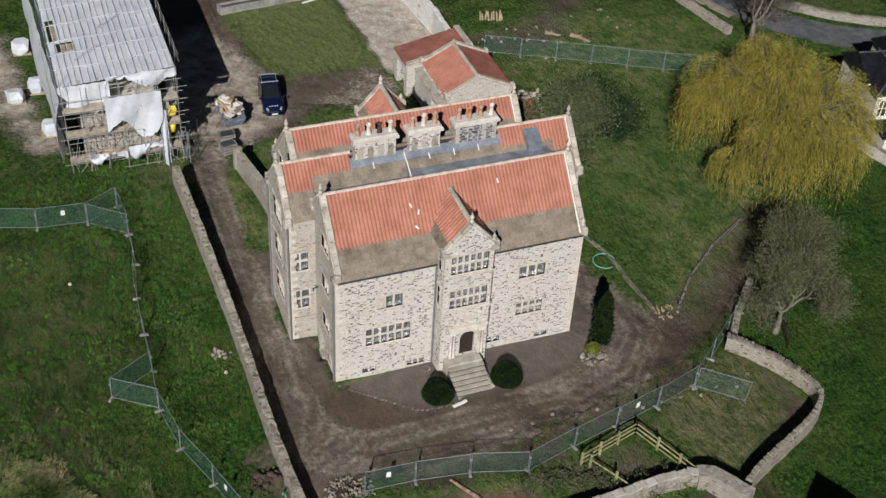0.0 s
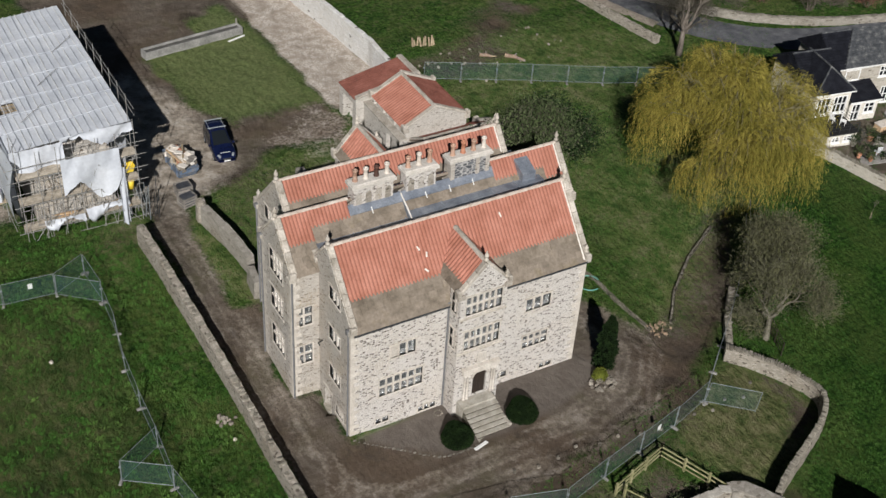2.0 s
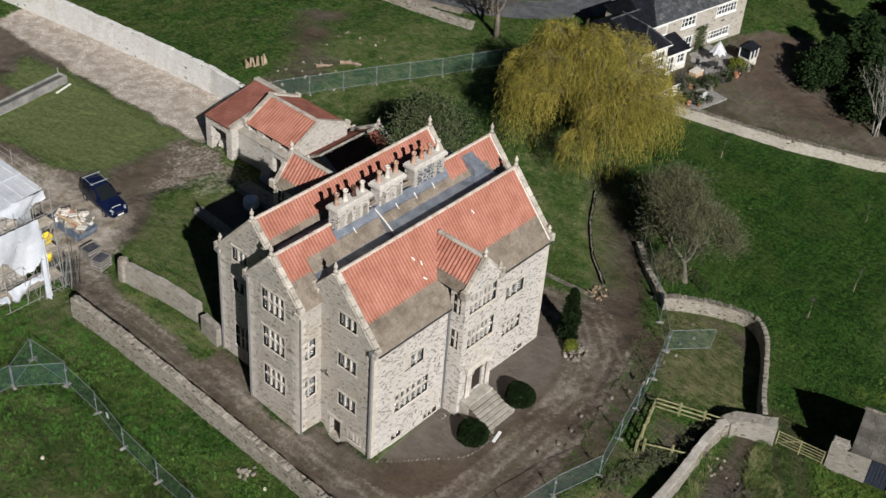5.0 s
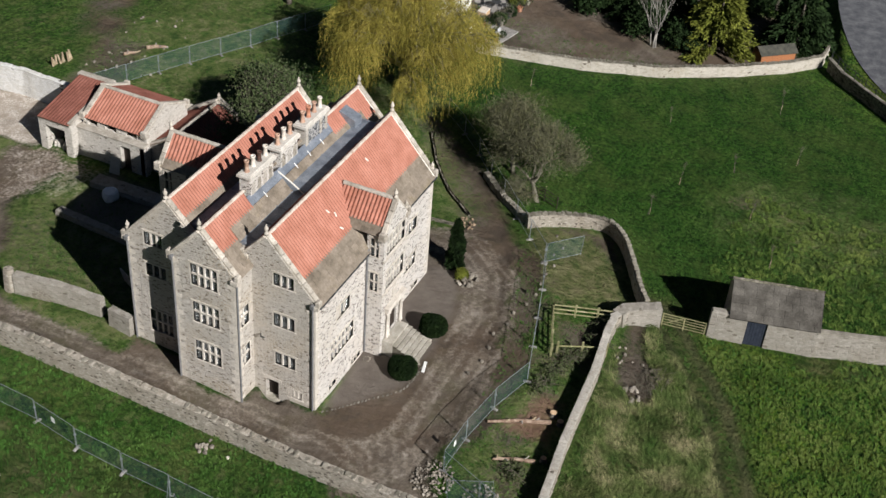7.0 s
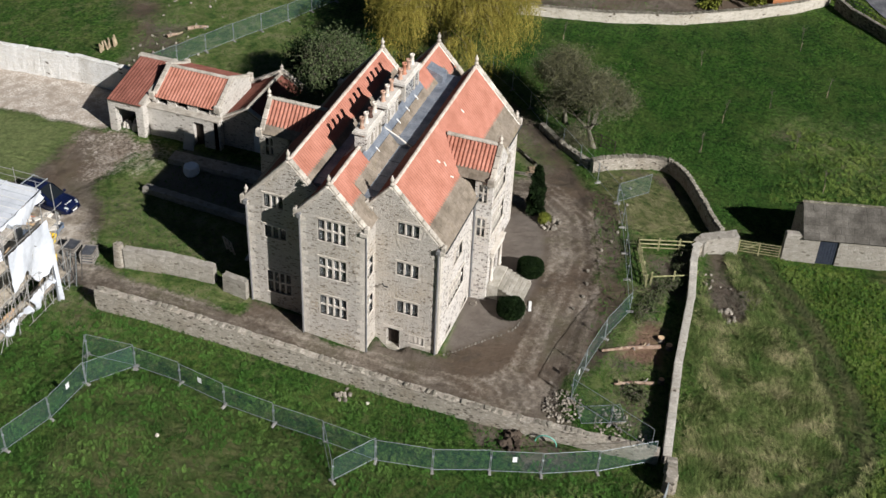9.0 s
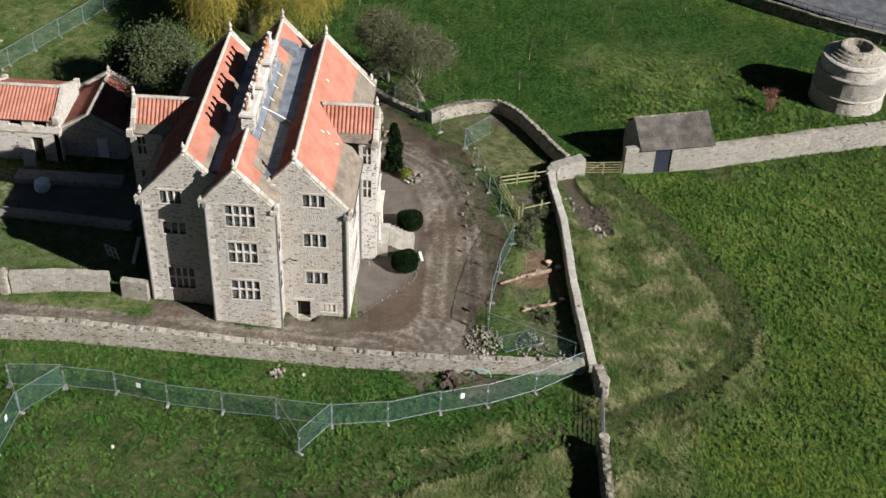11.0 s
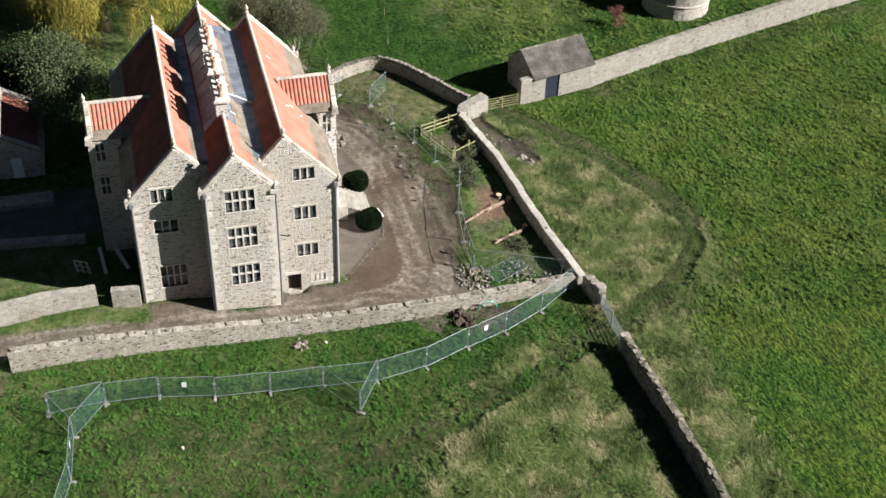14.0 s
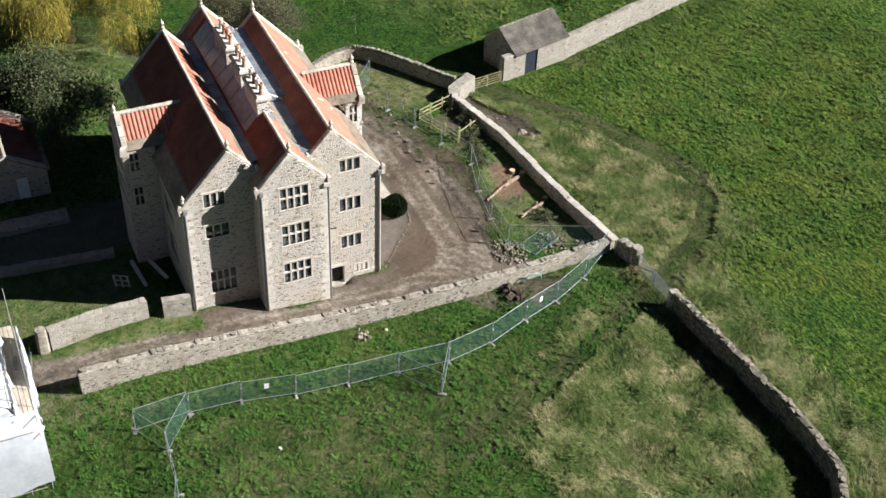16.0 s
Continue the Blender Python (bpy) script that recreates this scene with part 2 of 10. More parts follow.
GREY_WOOD = surface("silvered timber", [(0.16, 0.145, 0.13), (0.25, 0.23, 0.205), (0.33, 0.305, 0.275)], 2.5, 0.9, 0.3, 18, piece=0.2)
CAPSTONE = surface("lichened cap stone", [(0.15, 0.137, 0.108), (0.23, 0.212, 0.174), (0.31, 0.288, 0.243)], 1.6, 0.95, 0.6, 14, piece=0.2)
DARK_METAL = surface("dark painted metal", [(0.02, 0.022, 0.024), (0.045, 0.048, 0.05)], 4, 0.55)
SHEETING = surface("white plastic sheeting", [(0.52, 0.55, 0.60), (0.62, 0.65, 0.70), (0.70, 0.725, 0.765)], 0.45, 0.4, 0.2, 1.6, fine=0.08)


def let_light_through(m, share):
    """Part of the light passes a thin sheet."""
    N, L = m.node_tree.nodes, m.node_tree.links
    b, out = N["Principled BSDF"], N["Material Output"]
    tr, mx = N.new("ShaderNodeBsdfTranslucent"), N.new("ShaderNodeMixShader")
    L.new(b.inputs["Base Color"].links[0].from_socket, tr.inputs["Color"])
    mx.inputs[0].default_value = share
    L.new(b.outputs[0], mx.inputs[1]), L.new(tr.outputs[0], mx.inputs[2]), L.new(mx.outputs[0], out.inputs["Surface"])


let_light_through(SHEETING, 0.15)
WHITE = surface("white paint", [(0.72, 0.72, 0.70), (0.82, 0.82, 0.80)], 2, 0.6, fine=0.06)
NAVY = surface("navy car paint", [(0.004, 0.007, 0.028), (0.007, 0.012, 0.042)], 2, 0.15, fine=0.05)
CAR_GLASS = surface("tinted car glass", [(0.012, 0.015, 0.018)], 2, 0.04, fine=0.02)
RUBBER = surface("tyre rubber", [(0.015, 0.015, 0.016), (0.03, 0.03, 0.03)], 5, 0.85)
BLUE_PAINT = surface("chipped grey-blue paint", [(0.06, 0.10, 0.17), (0.13, 0.17, 0.23), (0.22, 0.20, 0.18)], 3, 0.6, 0.1)
YELLOW = surface("yellow plastic", [(0.70, 0.50, 0.04), (0.80, 0.60, 0.07)], 3, 0.5)
HOSE_GREEN = surface("green plastic pipe", [(0.10, 0.30, 0.24), (0.16, 0.40, 0.33)], 3, 0.5)
ASPHALT = surface("worn grey asphalt", [(0.062, 0.065, 0.073), (0.10, 0.103, 0.112), (0.15, 0.152, 0.158)], 0.8, 0.9, 0.3, 40)
TIN = surface("blue-black corrugated door", [(0.018, 0.024, 0.04), (0.035, 0.042, 0.06)], 3, 0.6)
STONE_CREAM = masonry("cream cottage stone", [(0.38, 0.345, 0.285), (0.47, 0.43, 0.365), (0.53, 0.49, 0.425)], (0.46, 0.425, 0.365), hole=0.03)
YELLOW_LEAF = surface("yellow-green willow leaf", [(0.13, 0.122, 0.022), (0.225, 0.193, 0.038), (0.33, 0.275, 0.065)], 0.5, 0.85, island=0.35, fine=0.25)
DARK_LEAF = surface("dark evergreen leaf", [(0.010, 0.020, 0.007), (0.018, 0.036, 0.011), (0.030, 0.054, 0.016)], 1.0, 0.85, island=0.4)
BOX_LEAF = surface("clipped box leaf", [(0.005, 0.011, 0.003), (0.009, 0.02, 0.005), (0.016, 0.03, 0.008)], 1.5, 0.9, island=0.4)
THORN_LEAF = surface("grey-green thorn leaf", [(0.035, 0.05, 0.02), (0.065, 0.083, 0.036), (0.10, 0.115, 0.053)], 1.0, 0.9, island=0.28)
CYPRESS = surface("golden conifer foliage", [(0.066, 0.08, 0.013), (0.12, 0.136, 0.022), (0.18, 0.19, 0.034)], 0.8, 0.8, island=0.35)
TWIG = surface("bare twig", [(0.09, 0.08, 0.06), (0.15, 0.135, 0.105)], 2, 0.9, island=0.3)
RED_TWIG = surface("reddish bare twig", [(0.16, 0.075, 0.055), (0.26, 0.13, 0.10)], 2, 0.9, island=0.3)
TUSSOCK = surface("straw-tipped rough grass", [(0.034, 0.07, 0.014), (0.095, 0.12, 0.04), (0.235, 0.215, 0.115)], 0.45, 0.95, island=0.6)
GRASS_TUFT = surface("green rough grass", [(0.022, 0.066, 0.011), (0.042, 0.10, 0.018), (0.085, 0.14, 0.034)], 0.22, 0.95, island=0.45)
RUBBLE = surface("broken building stone", [(0.13, 0.115, 0.095), (0.23, 0.205, 0.17), (0.34, 0.31, 0.265)], 1.5, 0.9, 0.5, 12, piece=0.35, island=0.25)


# ---- mesh helpers ----
class Shape:
    def __init__(self):
        self.v, self.f = [], []

    def poly(self, pts):
        n = len(self.v)
        self.v += [tuple(p) for p in pts]
        self.f.append(tuple(range(n, n + len(pts))))
        return self

    def raw(self, verts, faces):
        n = len(self.v)
        self.v += [tuple(p) for p in verts]
        self.f += [tuple(i + n for i in f) for f in faces]
        return self

    def box(self, lo, hi, m=None, chamfer=0.0):
        (x0, y0, z0), (x1, y1, z1) = lo, hi
        if chamfer:
            c = chamfer
            pts = []
            for z, k in ((z0, 0), (z1 - c, 0), (z1, c)):
                pts += [(x0 + k, y0 + k, z), (x1 - k, y0 + k, z), (x1 - k, y1 - k, z), (x0 + k, y1 - k, z)]
            faces = [(3, 2, 1, 0), (8, 9, 10, 11)]
            for r in (0, 4):
                faces += [(r + i, r + (i + 1) % 4, r + 4 + (i + 1) % 4, r + 4 + i) for i in range(4)]
        else:
            pts = [(x0, y0, z0), (x1, y0, z0), (x1, y1, z0), (x0, y1, z0), (x0, y0, z1), (x1, y0, z1), (x1, y1, z1), (x0, y1, z1)]
            faces = [(3, 2, 1, 0), (4, 5, 6, 7), (0, 1, 5, 4), (1, 2, 6, 5), (2, 3, 7, 6), (3, 0, 4, 7)]
        if m is not None:
            pts = [m @ Vector(p) for p in pts]
        return self.raw(pts, faces)

    def tube(self, pts, radii, sides=6, cap=True):
        """A round bar through the points."""
        pts = [Vector(p) for p in pts]
        if isinstance(radii, (int, float)):
            radii = [radii] * len(pts)
        ring, n0 = [], len(self.v)
        for i, p in enumerate(pts):
            d = (pts[min(i + 1, len(pts) - 1)] - pts[max(i - 1, 0)]).normalized()
            a = d.orthogonal().normalized() if i == 0 else (a - d * a.dot(d)).normalized()
            b = d.cross(a)
            for k in range(sides):
                w = 2 * math.pi * k / sides
                ring.append(p + (a * math.cos(w) + b * math.sin(w)) * radii[i])
        self.v += [tuple(p) for p in ring]
        for i in range(len(pts) - 1):
            for k in range(sides):
                s, e = n0 + i * sides, n0 + (i + 1) * sides
                self.f.append((s + k, s + (k + 1) % sides, e + (k + 1) % sides, e + k))
        if cap:
            self.f.append(tuple(n0 + k for k in reversed(range(sides))))
            self.f.append(tuple(n0 + (len(pts) - 1) * sides + k for k in range(sides)))
        return self

    def lathe(self, axis_xy, profile, sides=16, m=None):
        """Turned about an upright axis: profile of (radius, height)."""
        pts = [(axis_xy[0] + r * math.cos(2 * math.pi * k / sides), axis_xy[1] + r * math.sin(2 * math.pi * k / sides), z) for r, z in profile for k in range(sides)]
        faces = [(i * sides + k, i * sides + (k + 1) % sides, (i + 1) * sides + (k + 1) % sides, (i + 1) * sides + k) for i in range(len(profile) - 1) for k in range(sides)]
        faces.append(tuple((len(profile) - 1) * sides + k for k in range(sides)))
        faces.append(tuple(reversed(range(sides))))
        if m is not None:
            pts = [m @ Vector(p) for p in pts]
        return self.raw(pts, faces)

    def rock(self, centre, size, rng, m=None, low=False):
        """A rough angular stone of 26 or 8 corners."""
        pts, faces = ROCK_LOW if low else ROCK
        out = []
        for p in pts:
            k = 1 + rng.uniform(-0.18, 0.18)
            q = Vector((p[0] * size[0] * k, p[1] * size[1] * k, p[2] * size[2] * k)) * 0.5
            out.append((m @ q if m is not None else q) + Vector(centre))
        return self.raw(out, faces)

    def mesh(self, name, material, smooth=False, weld=False):
        me = bpy.data.meshes.new(name)
        me.from_pydata(self.v, [], self.f)
        me.materials.append(material)
        if weld:
            bm = bmesh.new()
            bm.from_mesh(me)
            bmesh.ops.remove_doubles(bm, verts=bm.verts, dist=0.0005)
            bm.to_mesh(me)
            bm.free()
        if smooth:
            me.polygons.foreach_set("use_smooth", [True] * len(me.polygons))
        me.update()
        return me


def _ball(rings, segs):
    pts = [(0, 0, -1)]
    for i in range(1, rings):
        a = math.pi * i / rings - math.pi / 2
        pts += [(math.cos(a) * math.cos(2 * math.pi * k / segs), math.cos(a) * math.sin(2 * math.pi * k / segs), math.sin(a)) for k in range(segs)]
    pts.append((0, 0, 1))
    faces = [(0, 1 + (k + 1) % segs, 1 + k) for k in range(segs)]
    for i in range(rings - 2):
        s = 1 + i * segs
        faces += [(s + k, s + (k + 1) % segs, s + segs + (k + 1) % segs, s + segs + k) for k in range(segs)]
    s = 1 + (rings - 2) * segs
    faces += [(s + k, s + (k + 1) % segs, len(pts) - 1) for k in range(segs)]
    return pts, faces


def _boxy(pts):
    return [tuple(max(-1, min(1, c * 1.35)) for c in p) for p in pts]


ROCK = (_boxy(_ball(4, 6)[0]), _ball(4, 6)[1])
ROCK_LOW = (_boxy(_ball(3, 5)[0]), _ball(3, 5)[1])


def thing(name, at=(0, 0, 0), label="", category="", group="", kind=""):
    ob = new(name)
    ob.empty_display_size = 0.3
    ob.matrix_basis = Matrix.Translation(at)
    return tagged(ob, label, category, group, kind)


def _under(ob, parent):
    if parent is not None:
        ob.parent = parent
        ob.matrix_parent_inverse = Matrix.Identity(4) if parent.parent is not None or parent.type == "MESH" else parent.matrix_basis.inverted()


def part(name, shape, material, parent=None, label="", smooth=False, kind="", category=""):
    me = shape if isinstance(shape, bpy.types.Mesh) else shape.mesh(name, material, smooth, name in ("wall", "roof"))
    ob = new(name, me)
    _under(ob, parent)
    return tagged(ob, label, category, "", kind)


def piece(name, me, m, parent):
    ob = new(name, me)
    _under(ob, parent)
    ob.matrix_basis = m
    return ob


def frame3(o, u, n):
    """A pose with x along u, y into the wall (against n), z up."""
    u, n = Vector(u).normalized(), Vector(n).normalized()
    return Matrix(((u.x, -n.x, 0, o[0]), (u.y, -n.y, 0, o[1]), (u.z, -n.z, 1, o[2]), (0, 0, 0, 1)))

# ---- the lie of the land ----
SLOPES = (0.2815, -0.0589, 0.0342, 0.0329, 0.0302, -0.0005, -0.0333, -0.0495)
SWELLS = [(1, 1, 7, -0.4914), (11, -11, 7, 1.0972), (24, -5, 6, 0.883), (35, -7, 9, -0.7666), (-10, 21, 8, 0.7799), (22, -25, 8, 0.0026), (-9, -8, 7, 0.076)]

def ground_z(x, y):
    u, v = 60 * np.tanh(np.asarray(x, float) / 60), 60 * np.tanh(np.asarray(y, float) / 60)
    z = sum(c * f for c, f in zip(SLOPES, (1 + 0 * u, u, v, u * u / 60, u * v / 60, v * v / 60, u**3 / 3600, v**3 / 3600)))
    for a, b, s, h in SWELLS:
        z = z + h * np.exp(-((x - a) ** 2 + (y - b) ** 2) / (2 * s * s))
    return z


def gz(x, y):
    return float(ground_z(x, y))


def to_line(px, py, line):
    """Distance of the points from a broken line."""
    best = np.full(px.shape, 1e9)
    for (ax, ay), (bx, by) in zip(line[:-1], line[1:]):
        dx, dy = bx - ax, by - ay
        t = np.clip(((px - ax) * dx + (py - ay) * dy) / (dx * dx + dy * dy + 1e-9), 0, 1)
        best = np.minimum(best, np.hypot(px - ax - t * dx, py - ay - t * dy))
    return best


def inside(px, py, poly):
    """Signed distance to a closed outline, positive inside."""
    hit = np.zeros(px.shape, bool)
    for (ax, ay), (bx, by) in zip(poly, poly[1:] + poly[:1]):
        cross = ((ay > py) != (by > py)) & (px < (bx - ax) * (py - ay) / (by - ay + 1e-12) + ax)
        hit ^= cross
    d = to_line(px, py, poly + poly[:1])
    return np.where(hit, d, -d)


def soft(d, w):
    return np.clip(d / w * 0.5 + 0.5, 0, 1)


DRIVE = [(-4.9, 28.99), (-5.21, 9.99), (-5.08, -4.01), (-4.73, -11.47), (-1.11, -9.55), (2.9, -9.7), (9.44, -9.22), (14.99, -8.14), (20.58, -6.25), (24.65, -4.98), (28.44, -3.12), (33.37, -0.03), (37.68, 4.96), (42.56, 11.26), (39, 11.71), (31.35, 5.76), (26.44, 1.06), (24.7, 0.63), (23.5, 3.9), (21.29, 8.68), (19.5, 10), (17, 1), (17, -0.3), (0.3, -0.3), (-0.1, 4.7), (-2, 4.75), (-2, 9.5), (-0.4, 9.55), (-0.4, 14.3), (-2.3, 14.6), (-2.46, 23.06), (-1.55, 26.08), (-0.94, 29.09)]
NORTH_YARD = [(-4.6, 28), (-5.09, 39.88), (-5.19, 55.37), (-4.18, 78.1), (17.19, 74.1), (17.3, 60.12), (16.31, 41.02), (16.5, 36.53), (15.58, 31.49), (8.7, 33.54), (5.65, 30.76), (3.62, 29), (-0.94, 28.09)]
GRAVEL = [(15.9, 36.72), (16.11, 44.49), (15.7, 52.35), (16.01, 69.5), (21.75, 71.48), (22.75, 50.54), (23.25, 40.66), (21.84, 36.14)]
HARDCORE = [(8.2, 34.33), (15.91, 40.11), (17.3, 34.34), (15.66, 28.08), (10.72, 29.78)]
FORECOURT = [(0.3, -0.4), (2.28, -2.18), (5.35, -4.5), (7.57, -4.28), (9.88, -4.44), (14.01, -4.01), (17.53, -2.76), (19.41, -1.37), (18.2, 0.3), (8, 0.5)]
FIELD_TRACK = [(24.02, -17.12), (21.97, -19.13), (18.71, -21.44), (14.65, -24.35), (10.62, -26.37), (6.01, -28.19), (1.3, -29.13), (-1.79, -28.49), (-5.89, -25.1), (-8.38, -20.88), (-10.36, -17.93), (-12.64, -13.98), (-16.1, -7.02), (-20.06, 1.95)]
ROUGH_SOUTH = [(18.94, -18.58), (20.98, -17.56), (11.89, -17.9), (-0.16, -18.65), (-5.17, -19.38), (-5.18, -22.83), (-1.19, -26.23), (4.81, -26.64), (10.83, -24.6)]
ROUGH_WEST = [(-13.66, -16.45), (-11.63, -11.99), (-15.6, -6.53), (-20.08, -2.03), (-27.09, -2.93), (-36.17, -7.65), (-40.31, -13.45), (-30.21, -15.29), (-20.17, -16.73)]
PALE_BANK = [(-13.06, 19.38), (-12.55, 5.93), (-13.07, -0.06), (-20.07, 0.95), (-25.07, 7.95), (-24.12, 16.84)]
MUD_PATCH = [(-5.89, -4.51), (-7.1, -6.01), (-8.32, -9), (-7.73, -11.48), (-6.13, -11.97), (-5.71, -8.99)]
RED_EARTH = [(4.6, -12.2), (7.6, -12.4), (9.2, -13.2), (9.0, -15.5), (4.2, -15.6), (4.0, -13.6)]
WORN_WEST = [(-15.08, 19.86), (-12.45, 16.9), (-12.24, 10.52), (-12.65, 4.83), (-16.46, 2.93), (-23.06, 5.95), (-25.08, 11.91), (-19.91, 18.63)]
WORN_EDGE = [(-1.11, -9.35), (9.44, -9.02), (14.99, -7.94), (20.58, -6.05), (24.66, -4.78), (24.12, -7.39), (20.35, -8.85), (12.95, -10.85), (9.32, -11.8), (2.19, -10.51)]
DOOR_WELL = [(-0.5, 2.6), (-0.5, 4.15), (0.9, 4.15), (0.9, 2.6)]
BRUSH_BARE = [(19.98, -15.6), (21.8, -16.17), (21.18, -17.56), (17.12, -18.81), (14.48, -20.62), (11.87, -20.66), (11.07, -19.29), (12.9, -17.29), (16.03, -16.26)]
PEN_STRIP = [(-1.72, -10.94), (3.89, -11.08), (8.92, -11.41), (14.36, -11.13), (16.76, -14.27), (10.9, -15.45), (1.36, -15.47), (-3.15, -16.5)]
NORTH_MUD = [(25.36, 36.69), (33.34, 36.78), (42.04, 44.69), (51.28, 50.27), (39.95, 52.51), (30.32, 44.71), (24.35, 42.66)]
SANDY = [(-19.03, 36.89), (-16.82, 30.11), (-13.56, 30.28), (-15.72, 36.4), (-16.88, 51.43), (-23.27, 51.57)]
PALE_YARD = [(0.97, 49.88), (3.71, 40.17), (4.74, 34.23), (1.69, 29.16), (-2.36, 26.06), (-6.42, 27.46), (-4.65, 36.44), (-3.53, 45.81)]
WORN = [(31.52, 42.74), (42.23, 45.18), (51.69, 37.78), (51.73, 32.07), (42.84, 29.92), (35.73, 19.03), (38.79, 14.03), (29.54, 10.67), (25.32, 18.77), (27.36, 27.18), (25.76, 36.6)]
WORN_EAST = [(47.6, -19.04), (48.82, -28.39), (44.93, -33.72), (37.9, -32.52), (37.46, -25.48), (39.73, -19.64)]
SOUTH_SPUR = [(-4.36, -18.49), (-3.17, -20.35), (0.01, -26.21), (5.81, -26.83), (3.3, -30.08), (-6.2, -29.22), (-10.68, -21.39), (-12.36, -17.74), (-8.16, -17.43)]
GARDEN_SOIL = [(54.69, 14.87), (56.5, 20.85), (62.52, 19.85), (70.59, 17.85), (80.65, 15.86), (85.9, -2.66), (85.9, -18.54), (77.9, -19.7), (71.82, -15.82), (66.54, -9.93), (62.28, -3.02), (59.07, 2.93)]
PADDOCK = [(21.58, -7.63), (26.18, -5.56), (29.24, -5.01), (32.27, -8.95), (30.71, -11.76), (27.11, -13.8), (22.01, -15.57), (20.03, -10.64)]
RUTS = [(-3.5, 27, 1, 0), (-3.6, 12, 1, 0), (-3.5, -2, 1, 0), (-2.6, -5.4, 0.8, 0.6), (0.5, -7.0, 0.2, 1), (7, -7.0, 0, 1), (14, -6.4, -0.1, 1), (19.5, -4.6, -0.5, 0.85), (22.3, -1.2, -0.9, 0.4), (22.0, 4, -1, -0.1), (21, 8, -1, -0.1)]
ROAD_BANK = [(80.8, -21.6), (77.0, -22.2), (74.7, -23.9), (69.2, -30.35), (63.7, -36.0), (56.7, -45.9), (49.7, -58.8), (44.7, -74.1), (59.5, -80.1), (64.5, -61.4), (70.8, -50.0), (77.0, -42.6), (83.6, -37.0), (91.9, -32.6), (121.9, -28.1), (119.9, -15.1), (93.9, -18.84)]
LAWN = [(3.21, 52.3), (4.52, 42.47), (6.78, 37.98), (15.9, 39.01), (15.6, 53.42), (14.24, 60.8), (9.96, 59.12), (9.17, 54.09)]
ROUGH_STRIP = [(-8.17, -18.91), (-8.88, -23.35), (-19.81, -22.67), (-30.3, -22.24), (-40.45, -19.44), (-40.36, -15.45), (-30.25, -18.07), (-19.28, -18.52)]
ORCHARD = [(25.71, -0.56), (27.27, 3.48), (37.48, 10.18), (40.54, 5.7), (52.56, 18.85), (55.81, 10.88), (59.1, 0.93), (67.59, -11.9), (75.9, -20.73), (60.62, -34.79), (46.74, -58.16), (38.1, -74.1), (32.45, -49.46), (24.87, -30.25), (23.47, -21.47), (24.02, -17.51), (32.76, -11.43), (32.3, -6.45)]
KITCHEN_YARD = [(9.2, 15.5), (9.4, 28.94), (16.07, 28.89), (15.8, 15.5)]
WALL_END = [(-4, 28), (-5.2, 24), (-7.5, 19), (-9.8, 19.5), (-10.8, 24), (-9, 27.5)]
EAST_LANE = [(24, -1), (29, -2.5), (48, 14), (40, 22), (30, 16)]
WORN_VERGE = [(-2.9, 14.41), (-2.97, 25.05), (-0.54, 25.1), (-0.3, 14.4)]
PADDOCK_MUD = [(30.25, -6.09), (32.48, -8.45), (31.84, -11.04), (28.65, -13.08), (28.36, -11.7), (30.43, -9.48)]
MEADOW_EDGE = [(24, -30.5), (27.2, -39.5), (30.5, -49), (35, -64)]
WEST_YARD = [(0.4, 16), (-0.2, 24.5), (0, 29), (4.5, 32), (9, 33.5), (13, 30), (9.5, 27), (9, 16)]
PEN = [(12.43, -12.35), (17.6, -10.88), (20.59, -15.2), (11.9, -15.73)]


def axis_steps(lo, hi, step, far):
    near = np.arange(lo, hi + 1e-6, step)
    out, d = [], step
    while sum(out) < far:
        d *= 1.22
        out.append(d)
    c = np.cumsum(out)
    return np.concatenate([(lo - c)[::-1], near, hi + c])


